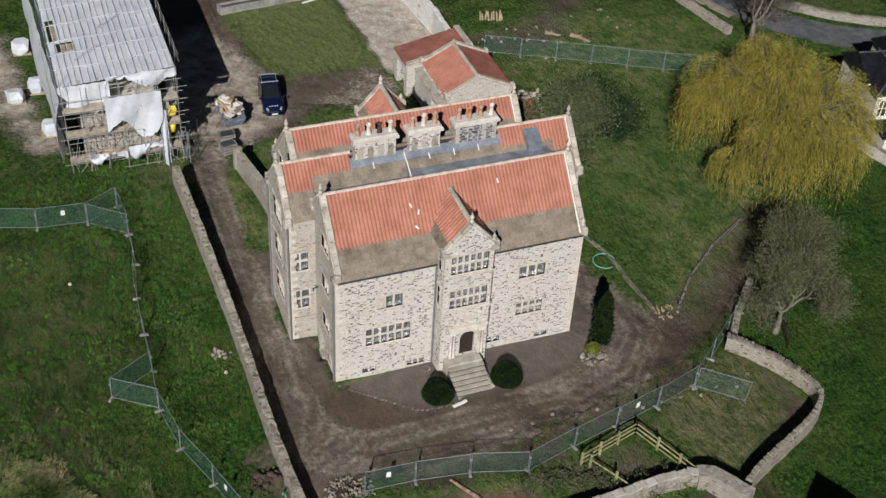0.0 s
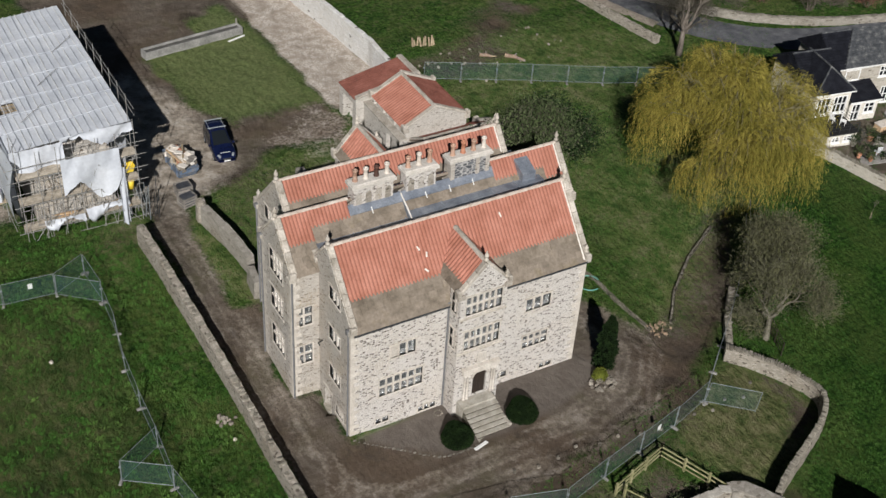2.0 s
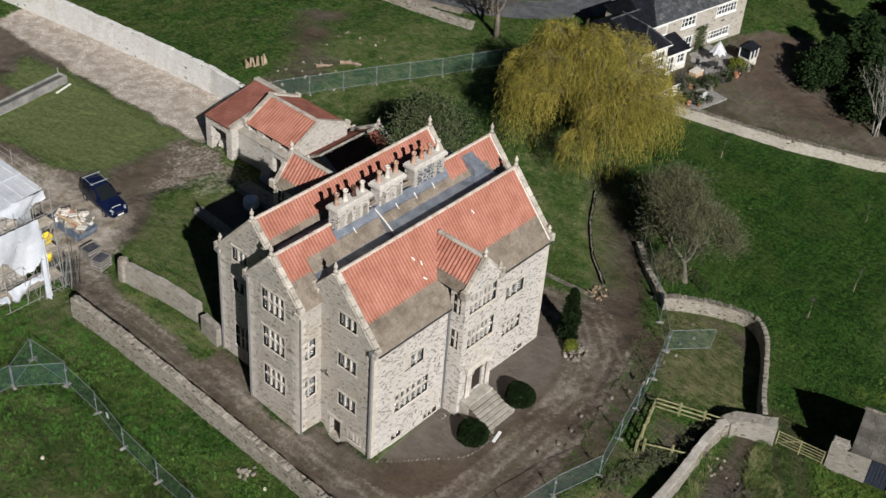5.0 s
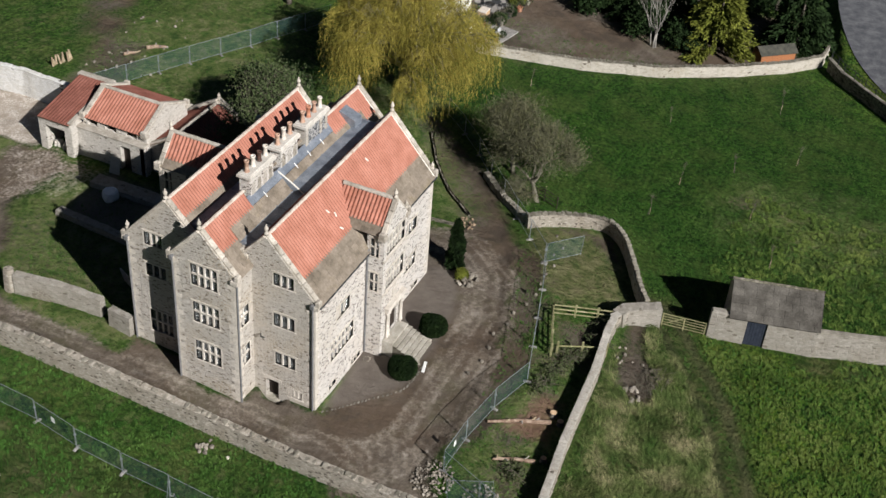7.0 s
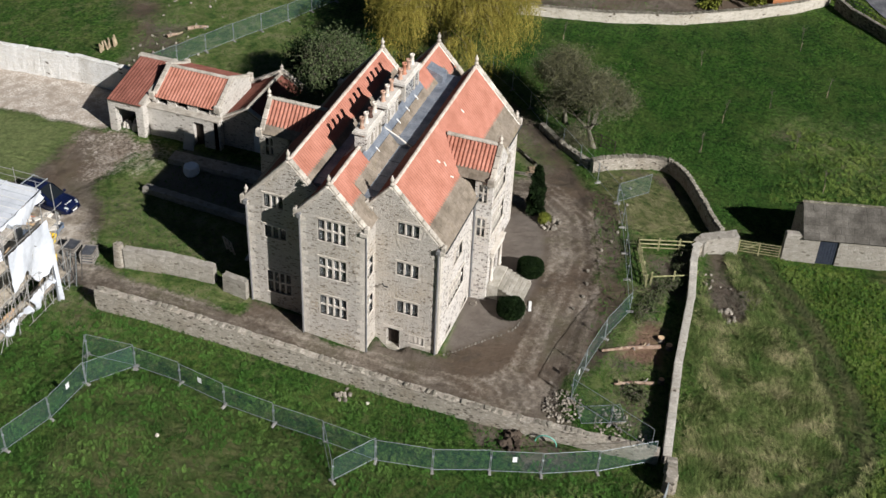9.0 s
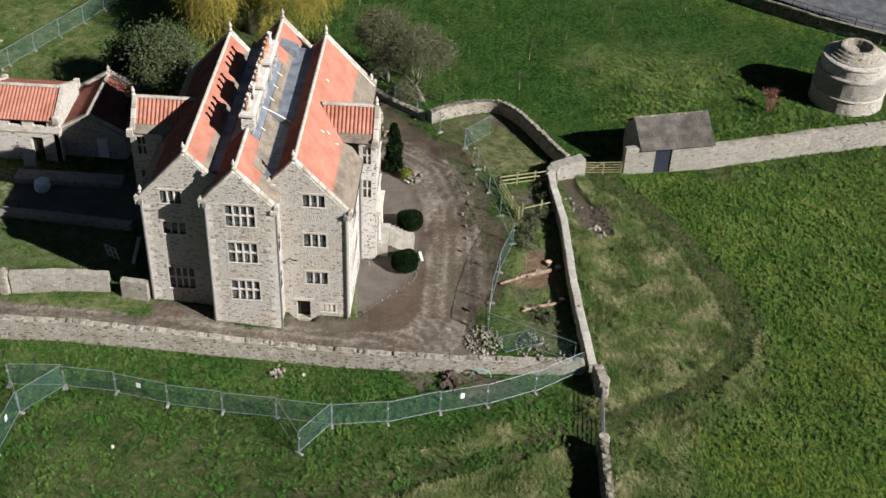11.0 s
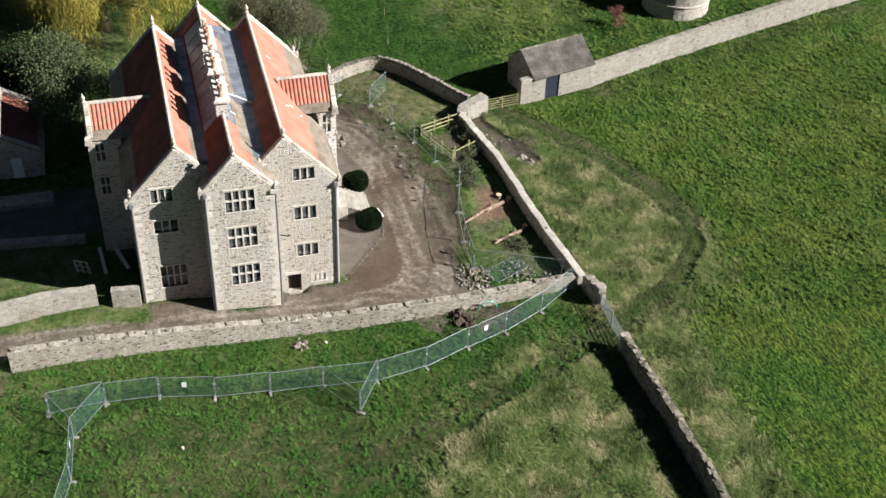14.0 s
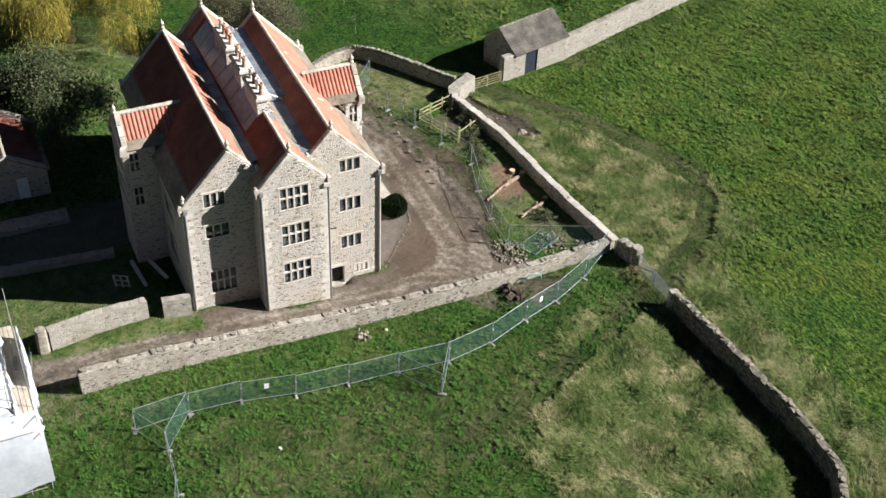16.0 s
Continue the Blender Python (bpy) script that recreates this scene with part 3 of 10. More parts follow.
def make_ground():
    xs, ys = axis_steps(-40, 96, 0.45, 1800), axis_steps(-72, 70, 0.45, 1800)
    X, Y = np.meshgrid(xs, ys)
    fade = np.clip(1.5 - np.hypot(X - 20, Y) / 160, 0, 1)
    rng = np.random.default_rng(3)

    def lumps(n, lo, hi, amp):
        z = np.zeros_like(X)
        for _ in range(n):
            k, a, ph = rng.uniform(lo, hi), rng.uniform(0, 6.28), rng.uniform(0, 6.28)
            z += np.sin(X * k * math.cos(a) + Y * k * math.sin(a) + ph)
        return z * amp / math.sqrt(n)

    wob = lumps(14, 0.5, 2.0, 1.0)
    mud = soft(inside(X, Y, DRIVE) + 0.25 * wob, 0.9)
    mud = np.maximum(mud, soft(inside(X, Y, NORTH_YARD) + 0.4 * wob, 1.6))
    mud = mud * (1 - soft(inside(X, Y, LAWN) + 0.35 * wob, 1.2))
    mud = np.maximum(mud, soft(inside(X, Y, MUD_PATCH) + 0.5 + 0.3 * wob, 0.9))
    mud = np.maximum(mud, 0.8 * soft(inside(X, Y, PEN) - 0.5 + 0.5 * wob, 1.4))
    mud = np.maximum(mud, 0.75 * soft(inside(X, Y, NORTH_MUD) - 1 + 0.9 * wob, 3.0))
    mud = np.maximum(mud, 0.85 * soft(inside(X, Y, WORN_EDGE) + 0.5 + 0.5 * wob, 1.4))
    mud = np.maximum(mud, 0.55 * soft(inside(X, Y, PEN_STRIP) - 0.2 + 0.9 * wob, 1.6))
    mud = mud * (1 - 0.5 * soft(inside(X, Y, EAST_LANE), 3.0))
    mud = np.maximum(mud, 0.45 * soft(inside(X, Y, WALL_END) + 0.8 * wob, 2.0))
    mud = np.maximum(mud, 0.5 * soft(2.0 - np.hypot(X - 44, (Y + 20) * 0.8) + 0.8 * wob, 1.6))
    earth = soft(inside(X, Y, RED_EARTH) - 0.3 + 0.4 * wob, 1.0)
    gravel = np.maximum(soft(inside(X, Y, GRAVEL) + 0.2 * wob, 0.6), 0.42 * soft(inside(X, Y, HARDCORE) + 0.5 * wob, 1.6))
    rough = np.maximum.reduce([soft(inside(X, Y, ROUGH_SOUTH) + 0.8 * wob, 3), soft(inside(X, Y, ROUGH_WEST) + 0.8 * wob, 3), 0.75 * soft(inside(X, Y, PALE_BANK) + wob, 3)])
    rough = np.maximum(rough, 0.35 * soft(inside(X, Y, PADDOCK) + 0.5 * wob, 2.0))
    mud = np.maximum(mud, 0.8 * soft(inside(X, Y, PADDOCK_MUD) + 0.4 * wob, 1.5))
    rough = np.maximum(rough, 0.35 * soft(inside(X, Y, SOUTH_SPUR) - 1 + 0.8 * wob, 3))
    pale = np.maximum(soft(inside(X, Y, SANDY) - 0.4 + 0.5 * wob, 2.0), soft(inside(X, Y, PALE_YARD) + 0.4 + 0.4 * wob, 1.6))
    mud = np.maximum(mud, soft(inside(X, Y, SANDY) + 0.4 * wob, 2.0))
    for off in (-2.3, -1.6, -0.8, 0.2, 0.9, 1.6):
        lane = [(px + off * qx, py + off * qy) for px, py, qx, qy in RUTS]
        pale = np.maximum(pale, 0.6 * soft(0.16 - to_line(X, Y, lane) + 0.1 * wob, 0.4))
    mud = np.maximum(mud, 0.95 * soft(inside(X, Y, GARDEN_SOIL) + 0.6 * wob, 2.0))
    mud = np.maximum(mud, 0.85 * soft(inside(X, Y, BRUSH_BARE) + 0.5 * wob, 1.6))
    worn = np.maximum.reduce([0.65 * soft(inside(X, Y, WORN_EDGE) + 0.5 * wob, 1.4), 0.5 * soft(inside(X, Y, WORN_WEST) - 0.5 + 1.6 * wob, 3.5), 0.9 * soft(inside(X, Y, PEN_STRIP) - 0.2 + 0.7 * wob, 1.4), soft(inside(X, Y, WORN_VERGE) + 0.4 * wob, 1.0), 0.8 * soft(inside(X, Y, EAST_LANE), 3.0), 0.8 * soft(inside(X, Y, WALL_END) + 0.5 * wob, 2.0), soft(inside(X, Y, PADDOCK) + 0.5 * wob, 2.0), soft(inside(X, Y, WORN) + 1.5 * wob, 5), 0.8 * soft(inside(X, Y, WORN_EAST) + 1.2 * wob, 5)])
    rough = np.maximum(rough, 0.85 * soft(inside(X, Y, ROUGH_STRIP) - 0.4 + 0.7 * wob, 2.2))
    lush = np.maximum(soft(inside(X, Y, ORCHARD), 3), 0.2 * soft(-6.5 - X, 1.0) * soft(inside(X, Y, [(-6.5, 60), (-6.5, -17), (-80, -17), (-80, 60)]), 2))
    rough = np.maximum(rough, 0.6 * soft(1.9 - to_line(X, Y, MEADOW_EDGE) + 0.7 * wob, 1.6))
    yard = soft(inside(X, Y, WEST_YARD) - 0.3 + 0.8 * wob, 2.2)
    worn, mud = np.maximum(worn, 0.9 * yard), np.maximum(mud, 0.42 * yard)
    d = to_line(X, Y, FIELD_TRACK)
    rough = np.maximum(rough, 0.55 * soft(2.2 - d + 0.5 * wob, 1.2))
    track = np.maximum(soft(0.42 - abs(d - 0.95) + 0.12 * wob, 0.5), 0.3 * soft(1.7 - d, 0.8))
    court = np.maximum(soft(inside(X, Y, FORECOURT), 0.25), 0.9 * soft(inside(X, Y, KITCHEN_YARD) + 0.2 * wob, 0.5))
    Z = ground_z(X, Y) + fade * (lumps(10, 0.6, 1.6, 0.03) * (1 - mud) + lumps(12, 2.0, 4.5, 0.02) * (1 - court) + 0.04 * lumps(8, 3, 6, 1.0) * rough - 0.05 * track) + 1.2 * soft(inside(X, Y, ROAD_BANK), 0.6) - 0.75 * soft(inside(X, Y, DOOR_WELL), 0.3)
    ny, nx = X.shape
    me = bpy.data.meshes.new("ground")
    idx = np.arange(nx * ny).reshape(ny, nx)
    quads = np.stack([idx[:-1, :-1], idx[:-1, 1:], idx[1:, 1:], idx[1:, :-1]], -1).reshape(-1, 4)
    me.vertices.add(nx * ny)
    me.vertices.foreach_set("co", np.stack([X, Y, Z], -1).astype(np.float32).ravel())
    me.loops.add(quads.size)
    me.loops.foreach_set("vertex_index", quads.astype(np.int32).ravel())
    me.polygons.add(len(quads))
    me.polygons.foreach_set("loop_start", np.arange(0, quads.size, 4, dtype=np.int32))
    me.update(calc_edges=True)
    me.polygons.foreach_set("use_smooth", [True] * len(quads))
    for name, a in (("cover", (mud, gravel, rough, track)), ("cover2", (court, earth, pale, worn)), ("cover3", (lush, np.maximum(soft(inside(X, Y, LAWN), 1.5), 0 * mud), soft(inside(X, Y, PADDOCK) + 0.4 * wob, 1.2), soft(-19.5 - Y + 0.4 * wob, 2.5) * (1 - soft(inside(X, Y, ORCHARD), 3)) * (1 - rough)))):
        at = me.color_attributes.new(name, "FLOAT_COLOR", "POINT")
        at.data.foreach_set("color", np.stack(a, -1).astype(np.float32).ravel())
    me.materials.append(ground_material())
    return tagged(new("ground", me), "grass field with muddy drive, gravel yard and worn wheel tracks", "ground", "", "structure")


def ground_material():
    m = bpy.data.materials.new("grass and mud")
    m.use_nodes = True
    N, L = m.node_tree.nodes, m.node_tree.links
    b = N["Principled BSDF"]
    b.inputs["Roughness"].default_value = 0.95
    b.inputs["Specular IOR Level"].default_value = 0.15
    geo = N.new("ShaderNodeNewGeometry")

    def noise(scale, detail=5, rough=0.6, stretch=None):
        n = N.new("ShaderNodeTexNoise")
        n.inputs["Scale"].default_value, n.inputs["Detail"].default_value, n.inputs["Roughness"].default_value = scale, detail, rough
        if stretch:
            mp = N.new("ShaderNodeMapping")
            mp.inputs["Scale"].default_value, mp.inputs["Rotation"].default_value = stretch[:3], (0, 0, stretch[3])
            L.new(geo.outputs["Position"], mp.inputs["Vector"])
            L.new(mp.outputs[0], n.inputs["Vector"])
        else:
            L.new(geo.outputs["Position"], n.inputs["Vector"])
        return n.outputs["Fac"]

    def ramp(fac, stops):
        r = N.new("ShaderNodeValToRGB")
        el = r.color_ramp.elements
        for i, (p, c) in enumerate(stops):
            e = el[i] if i < 2 else el.new(p)
            e.position, e.color = p, (*c, 1)
        L.new(fac, r.inputs["Fac"])
        return r.outputs[0]

    def rng(fac, a, b2, lo=0.0, hi=1.0):
        r = N.new("ShaderNodeMapRange")
        for k, v in zip(("From Min", "From Max", "To Min", "To Max"), (a, b2, lo, hi)):
            r.inputs[k].default_value = v
        L.new(fac, r.inputs["Value"])
        return r.outputs[0]

    def mix(fac, a, b2, mode="MIX"):
        x = N.new("ShaderNodeMix")
        x.data_type, x.blend_type = "RGBA", mode
        for key, v in (("Factor", fac), ("A", a), ("B", b2)):
            if isinstance(v, tuple):
                x.inputs[key].default_value = (*v, 1)
            elif isinstance(v, float):
                x.inputs[key].default_value = v
            else:
                L.new(v, x.inputs[key])
        return x.outputs["Result"]

    def calc(op, a, b2):
        x = N.new("ShaderNodeMath")
        x.operation, x.use_clamp = op, True
        for i, v in enumerate((a, b2)):
            if isinstance(v, float):
                x.inputs[i].default_value = v
            else:
                L.new(v, x.inputs[i])
        return x.outputs[0]

    chan = {}
    for name, keys in (("cover", "mgr"), ("cover2", "cex"), ("cover3", "lky")):
        at = N.new("ShaderNodeAttribute")
        at.attribute_name = name
        sp = N.new("ShaderNodeSeparateColor")
        L.new(at.outputs["Color"], sp.inputs[0])
        for i, k in enumerate(keys):
            chan[k] = sp.outputs[i]
        chan[{"cover": "t", "cover2": "w", "cover3": "z"}[name]] = at.outputs["Alpha"]
    big, mid, fine, blade = noise(0.055, 4), noise(0.5, 6, 0.65), noise(3.2, 5, 0.7), noise(11, 4, 0.75)
    green = ramp(big, [(0.35, (0.025, 0.076, 0.011)), (0.5, (0.039, 0.105, 0.016)), (0.66, (0.072, 0.142, 0.023))])
    olive = ramp(mid, [(0.40, (0.015, 0.052, 0.007)), (0.48, (0.039, 0.106, 0.016)), (0.54, (0.088, 0.15, 0.032)), (0.62, (0.165, 0.205, 0.06))])
    grass = mix(0.62, green, olive)
    # Mottled greens; the shade of the grain's hollows is mixed in as colour.
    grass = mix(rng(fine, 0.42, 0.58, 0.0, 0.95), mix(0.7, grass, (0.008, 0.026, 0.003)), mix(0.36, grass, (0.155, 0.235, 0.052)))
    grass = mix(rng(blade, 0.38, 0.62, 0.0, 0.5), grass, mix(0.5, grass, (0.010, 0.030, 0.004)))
    grass = mix(rng(noise(0.16, 6, 0.7), 0.47, 0.6, 0.0, 0.85), grass, mix(rng(fine, 0.35, 0.65), (0.045, 0.072, 0.018), (0.155, 0.165, 0.055)))
    grass = mix(1.0, grass, (0.97, 1.14, 0.92), "MULTIPLY")
    drill = noise(1.3, 4, 0.6, (0.16, 1.6, 1.0, 0.06))
    grass = mix(rng(drill, 0.4, 0.6, 0.0, 0.55), grass, mix(1.0, grass, (0.55, 0.62, 0.5), "MULTIPLY"))
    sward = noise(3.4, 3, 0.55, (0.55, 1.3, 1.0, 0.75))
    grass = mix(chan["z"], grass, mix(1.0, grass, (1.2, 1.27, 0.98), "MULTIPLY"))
    # Shade between the sward clumps is put into the colour, their tops lightened.
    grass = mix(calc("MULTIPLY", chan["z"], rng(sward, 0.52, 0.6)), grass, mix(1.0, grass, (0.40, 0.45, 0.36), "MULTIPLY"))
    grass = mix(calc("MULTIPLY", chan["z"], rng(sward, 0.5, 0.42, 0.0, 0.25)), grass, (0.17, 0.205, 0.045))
    gild = calc("MULTIPLY", chan["z"], rng(noise(0.09, 5, 0.65), 0.42, 0.58, 0.0, 0.75))
    grass = mix(gild, grass, mix(1.0, grass, (1.5, 1.2, 0.95), "MULTIPLY"))
    fleck = calc("MULTIPLY", rng(noise(1.2, 6, 0.72), 0.52, 0.63), rng(calc("ADD", chan["z"], chan["l"]), 0.0, 1.0, 0.6, 0.12))
    grass = mix(fleck, grass, (0.17, 0.175, 0.075))
    grass = mix(chan["l"], grass, mix(1.0, grass, (0.60, 0.74, 0.55), "MULTIPLY"))
    grass = mix(rng(chan["k"], 0.0, 1.0, 0.0, 0.75), grass, mix(rng(fine, 0.35, 0.65), (0.105, 0.13, 0.05), (0.19, 0.21, 0.09)))
    straw = ramp(noise(1.1, 6, 0.7, (1.0, 0.4, 1.0, 0.6)), [(0.38, (0.034, 0.068, 0.015)), (0.5, (0.078, 0.105, 0.03)), (0.62, (0.19, 0.18, 0.08))])
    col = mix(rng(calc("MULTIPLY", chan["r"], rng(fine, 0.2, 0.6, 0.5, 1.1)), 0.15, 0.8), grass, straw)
    bare = ramp(noise(0.7, 6, 0.75), [(0.38, (0.05, 0.10, 0.022)), (0.5, (0.14, 0.18, 0.055)), (0.62, (0.24, 0.235, 0.12))])
    col = mix(rng(calc("MULTIPLY", chan["w"], rng(fine, 0.2, 0.6, 0.5, 1.1)), 0.15, 0.8, 0.0, 0.85), col, bare)
    col = mix(rng(calc("MULTIPLY", chan["y"], rng(fine, 0.2, 0.6, 0.6, 1.1)), 0.15, 0.8, 0.0, 0.8), col, ramp(noise(0.8, 6, 0.75), [(0.36, (0.05, 0.085, 0.022)), (0.47, (0.15, 0.165, 0.062)), (0.62, (0.29, 0.265, 0.14))]))
    soil = ramp(noise(0.9, 6, 0.7), [(0.3, (0.062, 0.047, 0.035)), (0.5, (0.110, 0.089, 0.070)), (0.7, (0.19, 0.16, 0.13))])
    rut = noise(2.2, 5, 0.7, (0.25, 1.6, 1.0, 0.35))
    soil = mix(rng(rut, 0.35, 0.7, 0.0, 0.55), soil, (0.20, 0.17, 0.14))
    soil = mix(rng(noise(0.35, 5, 0.65), 0.5, 0.7, 0.0, 0.6), soil, (0.085, 0.082, 0.04))
    soil = mix(rng(noise(0.12, 5, 0.6), 0.46, 0.6, 0.0, 0.65), soil, (0.10, 0.067, 0.044))
    soil = mix(rng(calc("ADD", chan["x"], rng(fine, 0.25, 0.75, -0.2, 0.2)), 0.2, 0.8), soil, ramp(noise(0.8, 6, 0.7), [(0.36, (0.24, 0.20, 0.155)), (0.5, (0.42, 0.365, 0.30)), (0.64, (0.58, 0.52, 0.45))]))
    soil = mix(rng(noise(0.24, 6, 0.65), 0.54, 0.64, 0.0, 0.6), soil, (0.052, 0.043, 0.035))
    soil = mix(rng(blade, 0.3, 0.7, 0.0, 0.35), soil, (0.05, 0.04, 0.03))
    edge = calc("ADD", chan["m"], rng(fine, 0.25, 0.75, -0.3, 0.3))
    col = mix(rng(edge, 0.35, 0.68), col, soil)
    col = mix(rng(calc("ADD", chan["t"], rng(fine, 0.25, 0.75, -0.35, 0.3)), 0.15, 0.7, 0.0, 0.68), col, mix(rng(mid, 0.4, 0.6), (0.055, 0.066, 0.028), (0.135, 0.13, 0.066)))
    col = mix(rng(calc("ADD", chan["e"], rng(fine, 0.25, 0.75, -0.35, 0.3)), 0.3, 0.85, 0.0, 0.75), col, ramp(mid, [(0.3, (0.16, 0.085, 0.06)), (0.7, (0.29, 0.17, 0.125))]))
    vor = N.new("ShaderNodeTexVoronoi")
    vor.inputs["Scale"].default_value = 6.5
    L.new(geo.outputs["Position"], vor.inputs["Vector"])
    cob = mix(rng(vor.outputs["Distance"], 0.25, 0.75), ramp(noise(0.9, 5, 0.65), [(0.38, (0.30, 0.25, 0.20)), (0.5, (0.50, 0.44, 0.38)), (0.62, (0.68, 0.63, 0.57))]), (0.36, 0.31, 0.26))
    col = mix(rng(calc("ADD", chan["g"], rng(fine, 0.25, 0.75, -0.3, 0.3)), 0.3, 0.7), col, cob)
    paving = ramp(noise(0.7, 6, 0.7), [(0.3, (0.105, 0.088, 0.075)), (0.7, (0.165, 0.142, 0.122))])
    col = mix(chan["c"], col, paving)
    L.new(col, b.inputs["Base Color"])
    h = N.new("ShaderNodeMath")
    h.operation = "MULTIPLY_ADD"
    L.new(fine, h.inputs[0])
    h.inputs[1].default_value = 1.05
    L.new(blade, h.inputs[2])
    bp = N.new("ShaderNodeBump")
    tuft = N.new("ShaderNodeMath")
    tuft.operation = "MULTIPLY_ADD"
    L.new(noise(1.7, 2, 0.5, (1.0, 0.55, 1.0, 0.5)), tuft.inputs[0])
    tuft.inputs[1].default_value = 2.4
    L.new(h.outputs[0], tuft.inputs[2])
    bp.inputs["Strength"].default_value, bp.inputs["Distance"].default_value = 1.0, 0.38
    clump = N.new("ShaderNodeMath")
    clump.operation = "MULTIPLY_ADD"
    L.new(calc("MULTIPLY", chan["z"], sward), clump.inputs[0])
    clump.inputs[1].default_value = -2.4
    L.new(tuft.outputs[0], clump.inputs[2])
    lift = N.new("ShaderNodeMath")
    lift.operation = "MULTIPLY"
    L.new(clump.outputs[0], lift.inputs[0])
    bare_ground = calc("ADD", calc("ADD", chan["m"], chan["g"]), chan["c"])
    even = N.new("ShaderNodeMath")
    even.operation = "MULTIPLY"
    L.new(rng(chan["r"], 0.0, 1.0, 0.8, 2.2), even.inputs[0])
    L.new(rng(bare_ground, 0.0, 1.0, 1.0, 0.15), even.inputs[1])
    calm = N.new("ShaderNodeMath")
    calm.operation = "MULTIPLY"
    L.new(even.outputs[0], calm.inputs[0])
    L.new(rng(chan["k"], 0.0, 1.0, 1.0, 0.35), calm.inputs[1])
    L.new(calm.outputs[0], lift.inputs[1])
    L.new(lift.outputs[0], bp.inputs["Height"])
    L.new(bp.outputs[0], b.inputs["Normal"])
    return m


make_ground()


# ---- building kit ----
def clip_poly(poly, a, b, c):
    """The part of a convex outline where a*u + b*z <= c."""
    out = []
    for p, q in zip(poly, poly[1:] + poly[:1]):
        dp, dq = a * p[0] + b * p[1] - c, a * q[0] + b * q[1] - c
        if dp <= 0:
            out.append(p)
        if dp * dq < 0:
            t = dp / (dp - dq)
            out.append((p[0] + (q[0] - p[0]) * t, p[1] + (q[1] - p[1]) * t))
    return out


def wall_shape(m, length, z0, z1, holes=(), cuts=(), thick=0.55):
    """A wall with openings cut right through; cuts are slopes (a, b, c) that trim its top."""
    s = Shape()
    e = 0.004          # ends kept just behind the face of the wall they meet
    us = sorted({e, length - e, *(h[0] for h in holes), *(h[2] for h in holes)})
    zs = sorted({z0, z1, *(h[1] for h in holes), *(h[3] for h in holes)})
    for u0, u1 in zip(us, us[1:]):
        for a, b in zip(zs, zs[1:]):
            cu, cz = (u0 + u1) / 2, (a + b) / 2
            if any(h[0] < cu < h[2] and h[1] < cz < h[3] for h in holes):
                continue
            poly = [(u0, a), (u1, a), (u1, b), (u0, b)]
            for c in cuts:
                poly = clip_poly(poly, *c)
            if len(poly) > 2:
                s.poly([m @ Vector((u, 0, z)) for u, z in poly])
                s.poly([m @ Vector((u, thick, z)) for u, z in reversed(poly)])
    outline = [(e, z0), (length - e, z0), (length - e, z1), (e, z1)]
    for c in cuts:
        outline = clip_poly(outline, *c)
    for ring, way in [(outline, 1)] + [([(h[0], h[1]), (h[2], h[1]), (h[2], h[3]), (h[0], h[3])], -1) for h in holes]:
        for p, q in zip(ring, ring[1:] + ring[:1]):
            f = [(p[0], 0, p[1]), (p[0], thick, p[1]), (q[0], thick, q[1]), (q[0], 0, q[1])]
            s.poly([m @ Vector(v) for v in (f if way > 0 else reversed(f))])
    return s


def mullion_window(parent, m, hole, cols, rows, label="", hood=True, shut=(), stone=None, bars=0.11):
    """A stone window in a hole of a wall: surround, sill, hood, mullions, a transom and a pane for each light."""
    u0, z0, u1, z1 = hole
    j, p, stone = 0.11, 0.014, stone or DRESSED
    s = Shape()
    out = [(u0 - j, z0), (u0 - j, z1 + j), (u1 + j, z1 + j), (u1 + j, z0)]
    inn = [(u0, z0), (u0, z1), (u1, z1), (u1, z0)]
    s.raw([m @ Vector((u, y, z)) for y in (-p, 0.2) for ring in (out, inn) for u, z in ring],
          [(i, i + 1, i + 5, i + 4) for i in range(3)] + [(i + 4, i + 5, i + 13, i + 12) for i in range(3)] + [(i + 1, i, i + 8, i + 9) for i in range(3)] + [(i + 9, i + 8, i + 12, i + 13) for i in range(3)] + [(0, 4, 12, 8), (7, 3, 11, 15)])
    lw, lh = (u1 - u0) / cols, (z1 - z0) / rows
    w = part("window", s, stone, parent, label)
    for i in range(1, cols):
        part("mullion", Shape().box((u0 + i * lw - bars / 2, 0.03, z0), (u0 + i * lw + bars / 2, 0.2, z1), m), stone, w)
    for k in range(1, rows):
        part("transom", Shape().box((u0, 0.033, z0 + k * lh - bars / 2), (u1, 0.197, z0 + k * lh + bars / 2), m), stone, w)
    part("sill", Shape().box((u0 - j - 0.03, -0.05, z0 - 0.1), (u1 + j + 0.03, 0.2, z0), m, 0.02), stone, w)
    if hood:
        part("hood_mould", Shape().box((u0 - j - 0.06, -0.06, z1 + j), (u1 + j + 0.06, 0.03, z1 + j + 0.07), m, 0.03), COPING, w)
    for i in range(cols):
        for k in range(rows):
            a, b = u0 + i * lw + (bars / 2 if i else 0), u0 + (i + 1) * lw - (bars / 2 if i < cols - 1 else 0)
            c, d = z0 + k * lh + (bars / 2 if k else 0), z0 + (k + 1) * lh - (bars / 2 if k < rows - 1 else 0)
            if (i, k) in shut:
                part("shutter_board", Shape().box((a, 0.07, c), (b, 0.11, d), m), DRESSED, w, "pale board closing one light")
            else:
                part("pane", Shape().box((a, 0.13, c), (b, 0.142, d), m), GLASS, w).visible_shadow = False
    return w


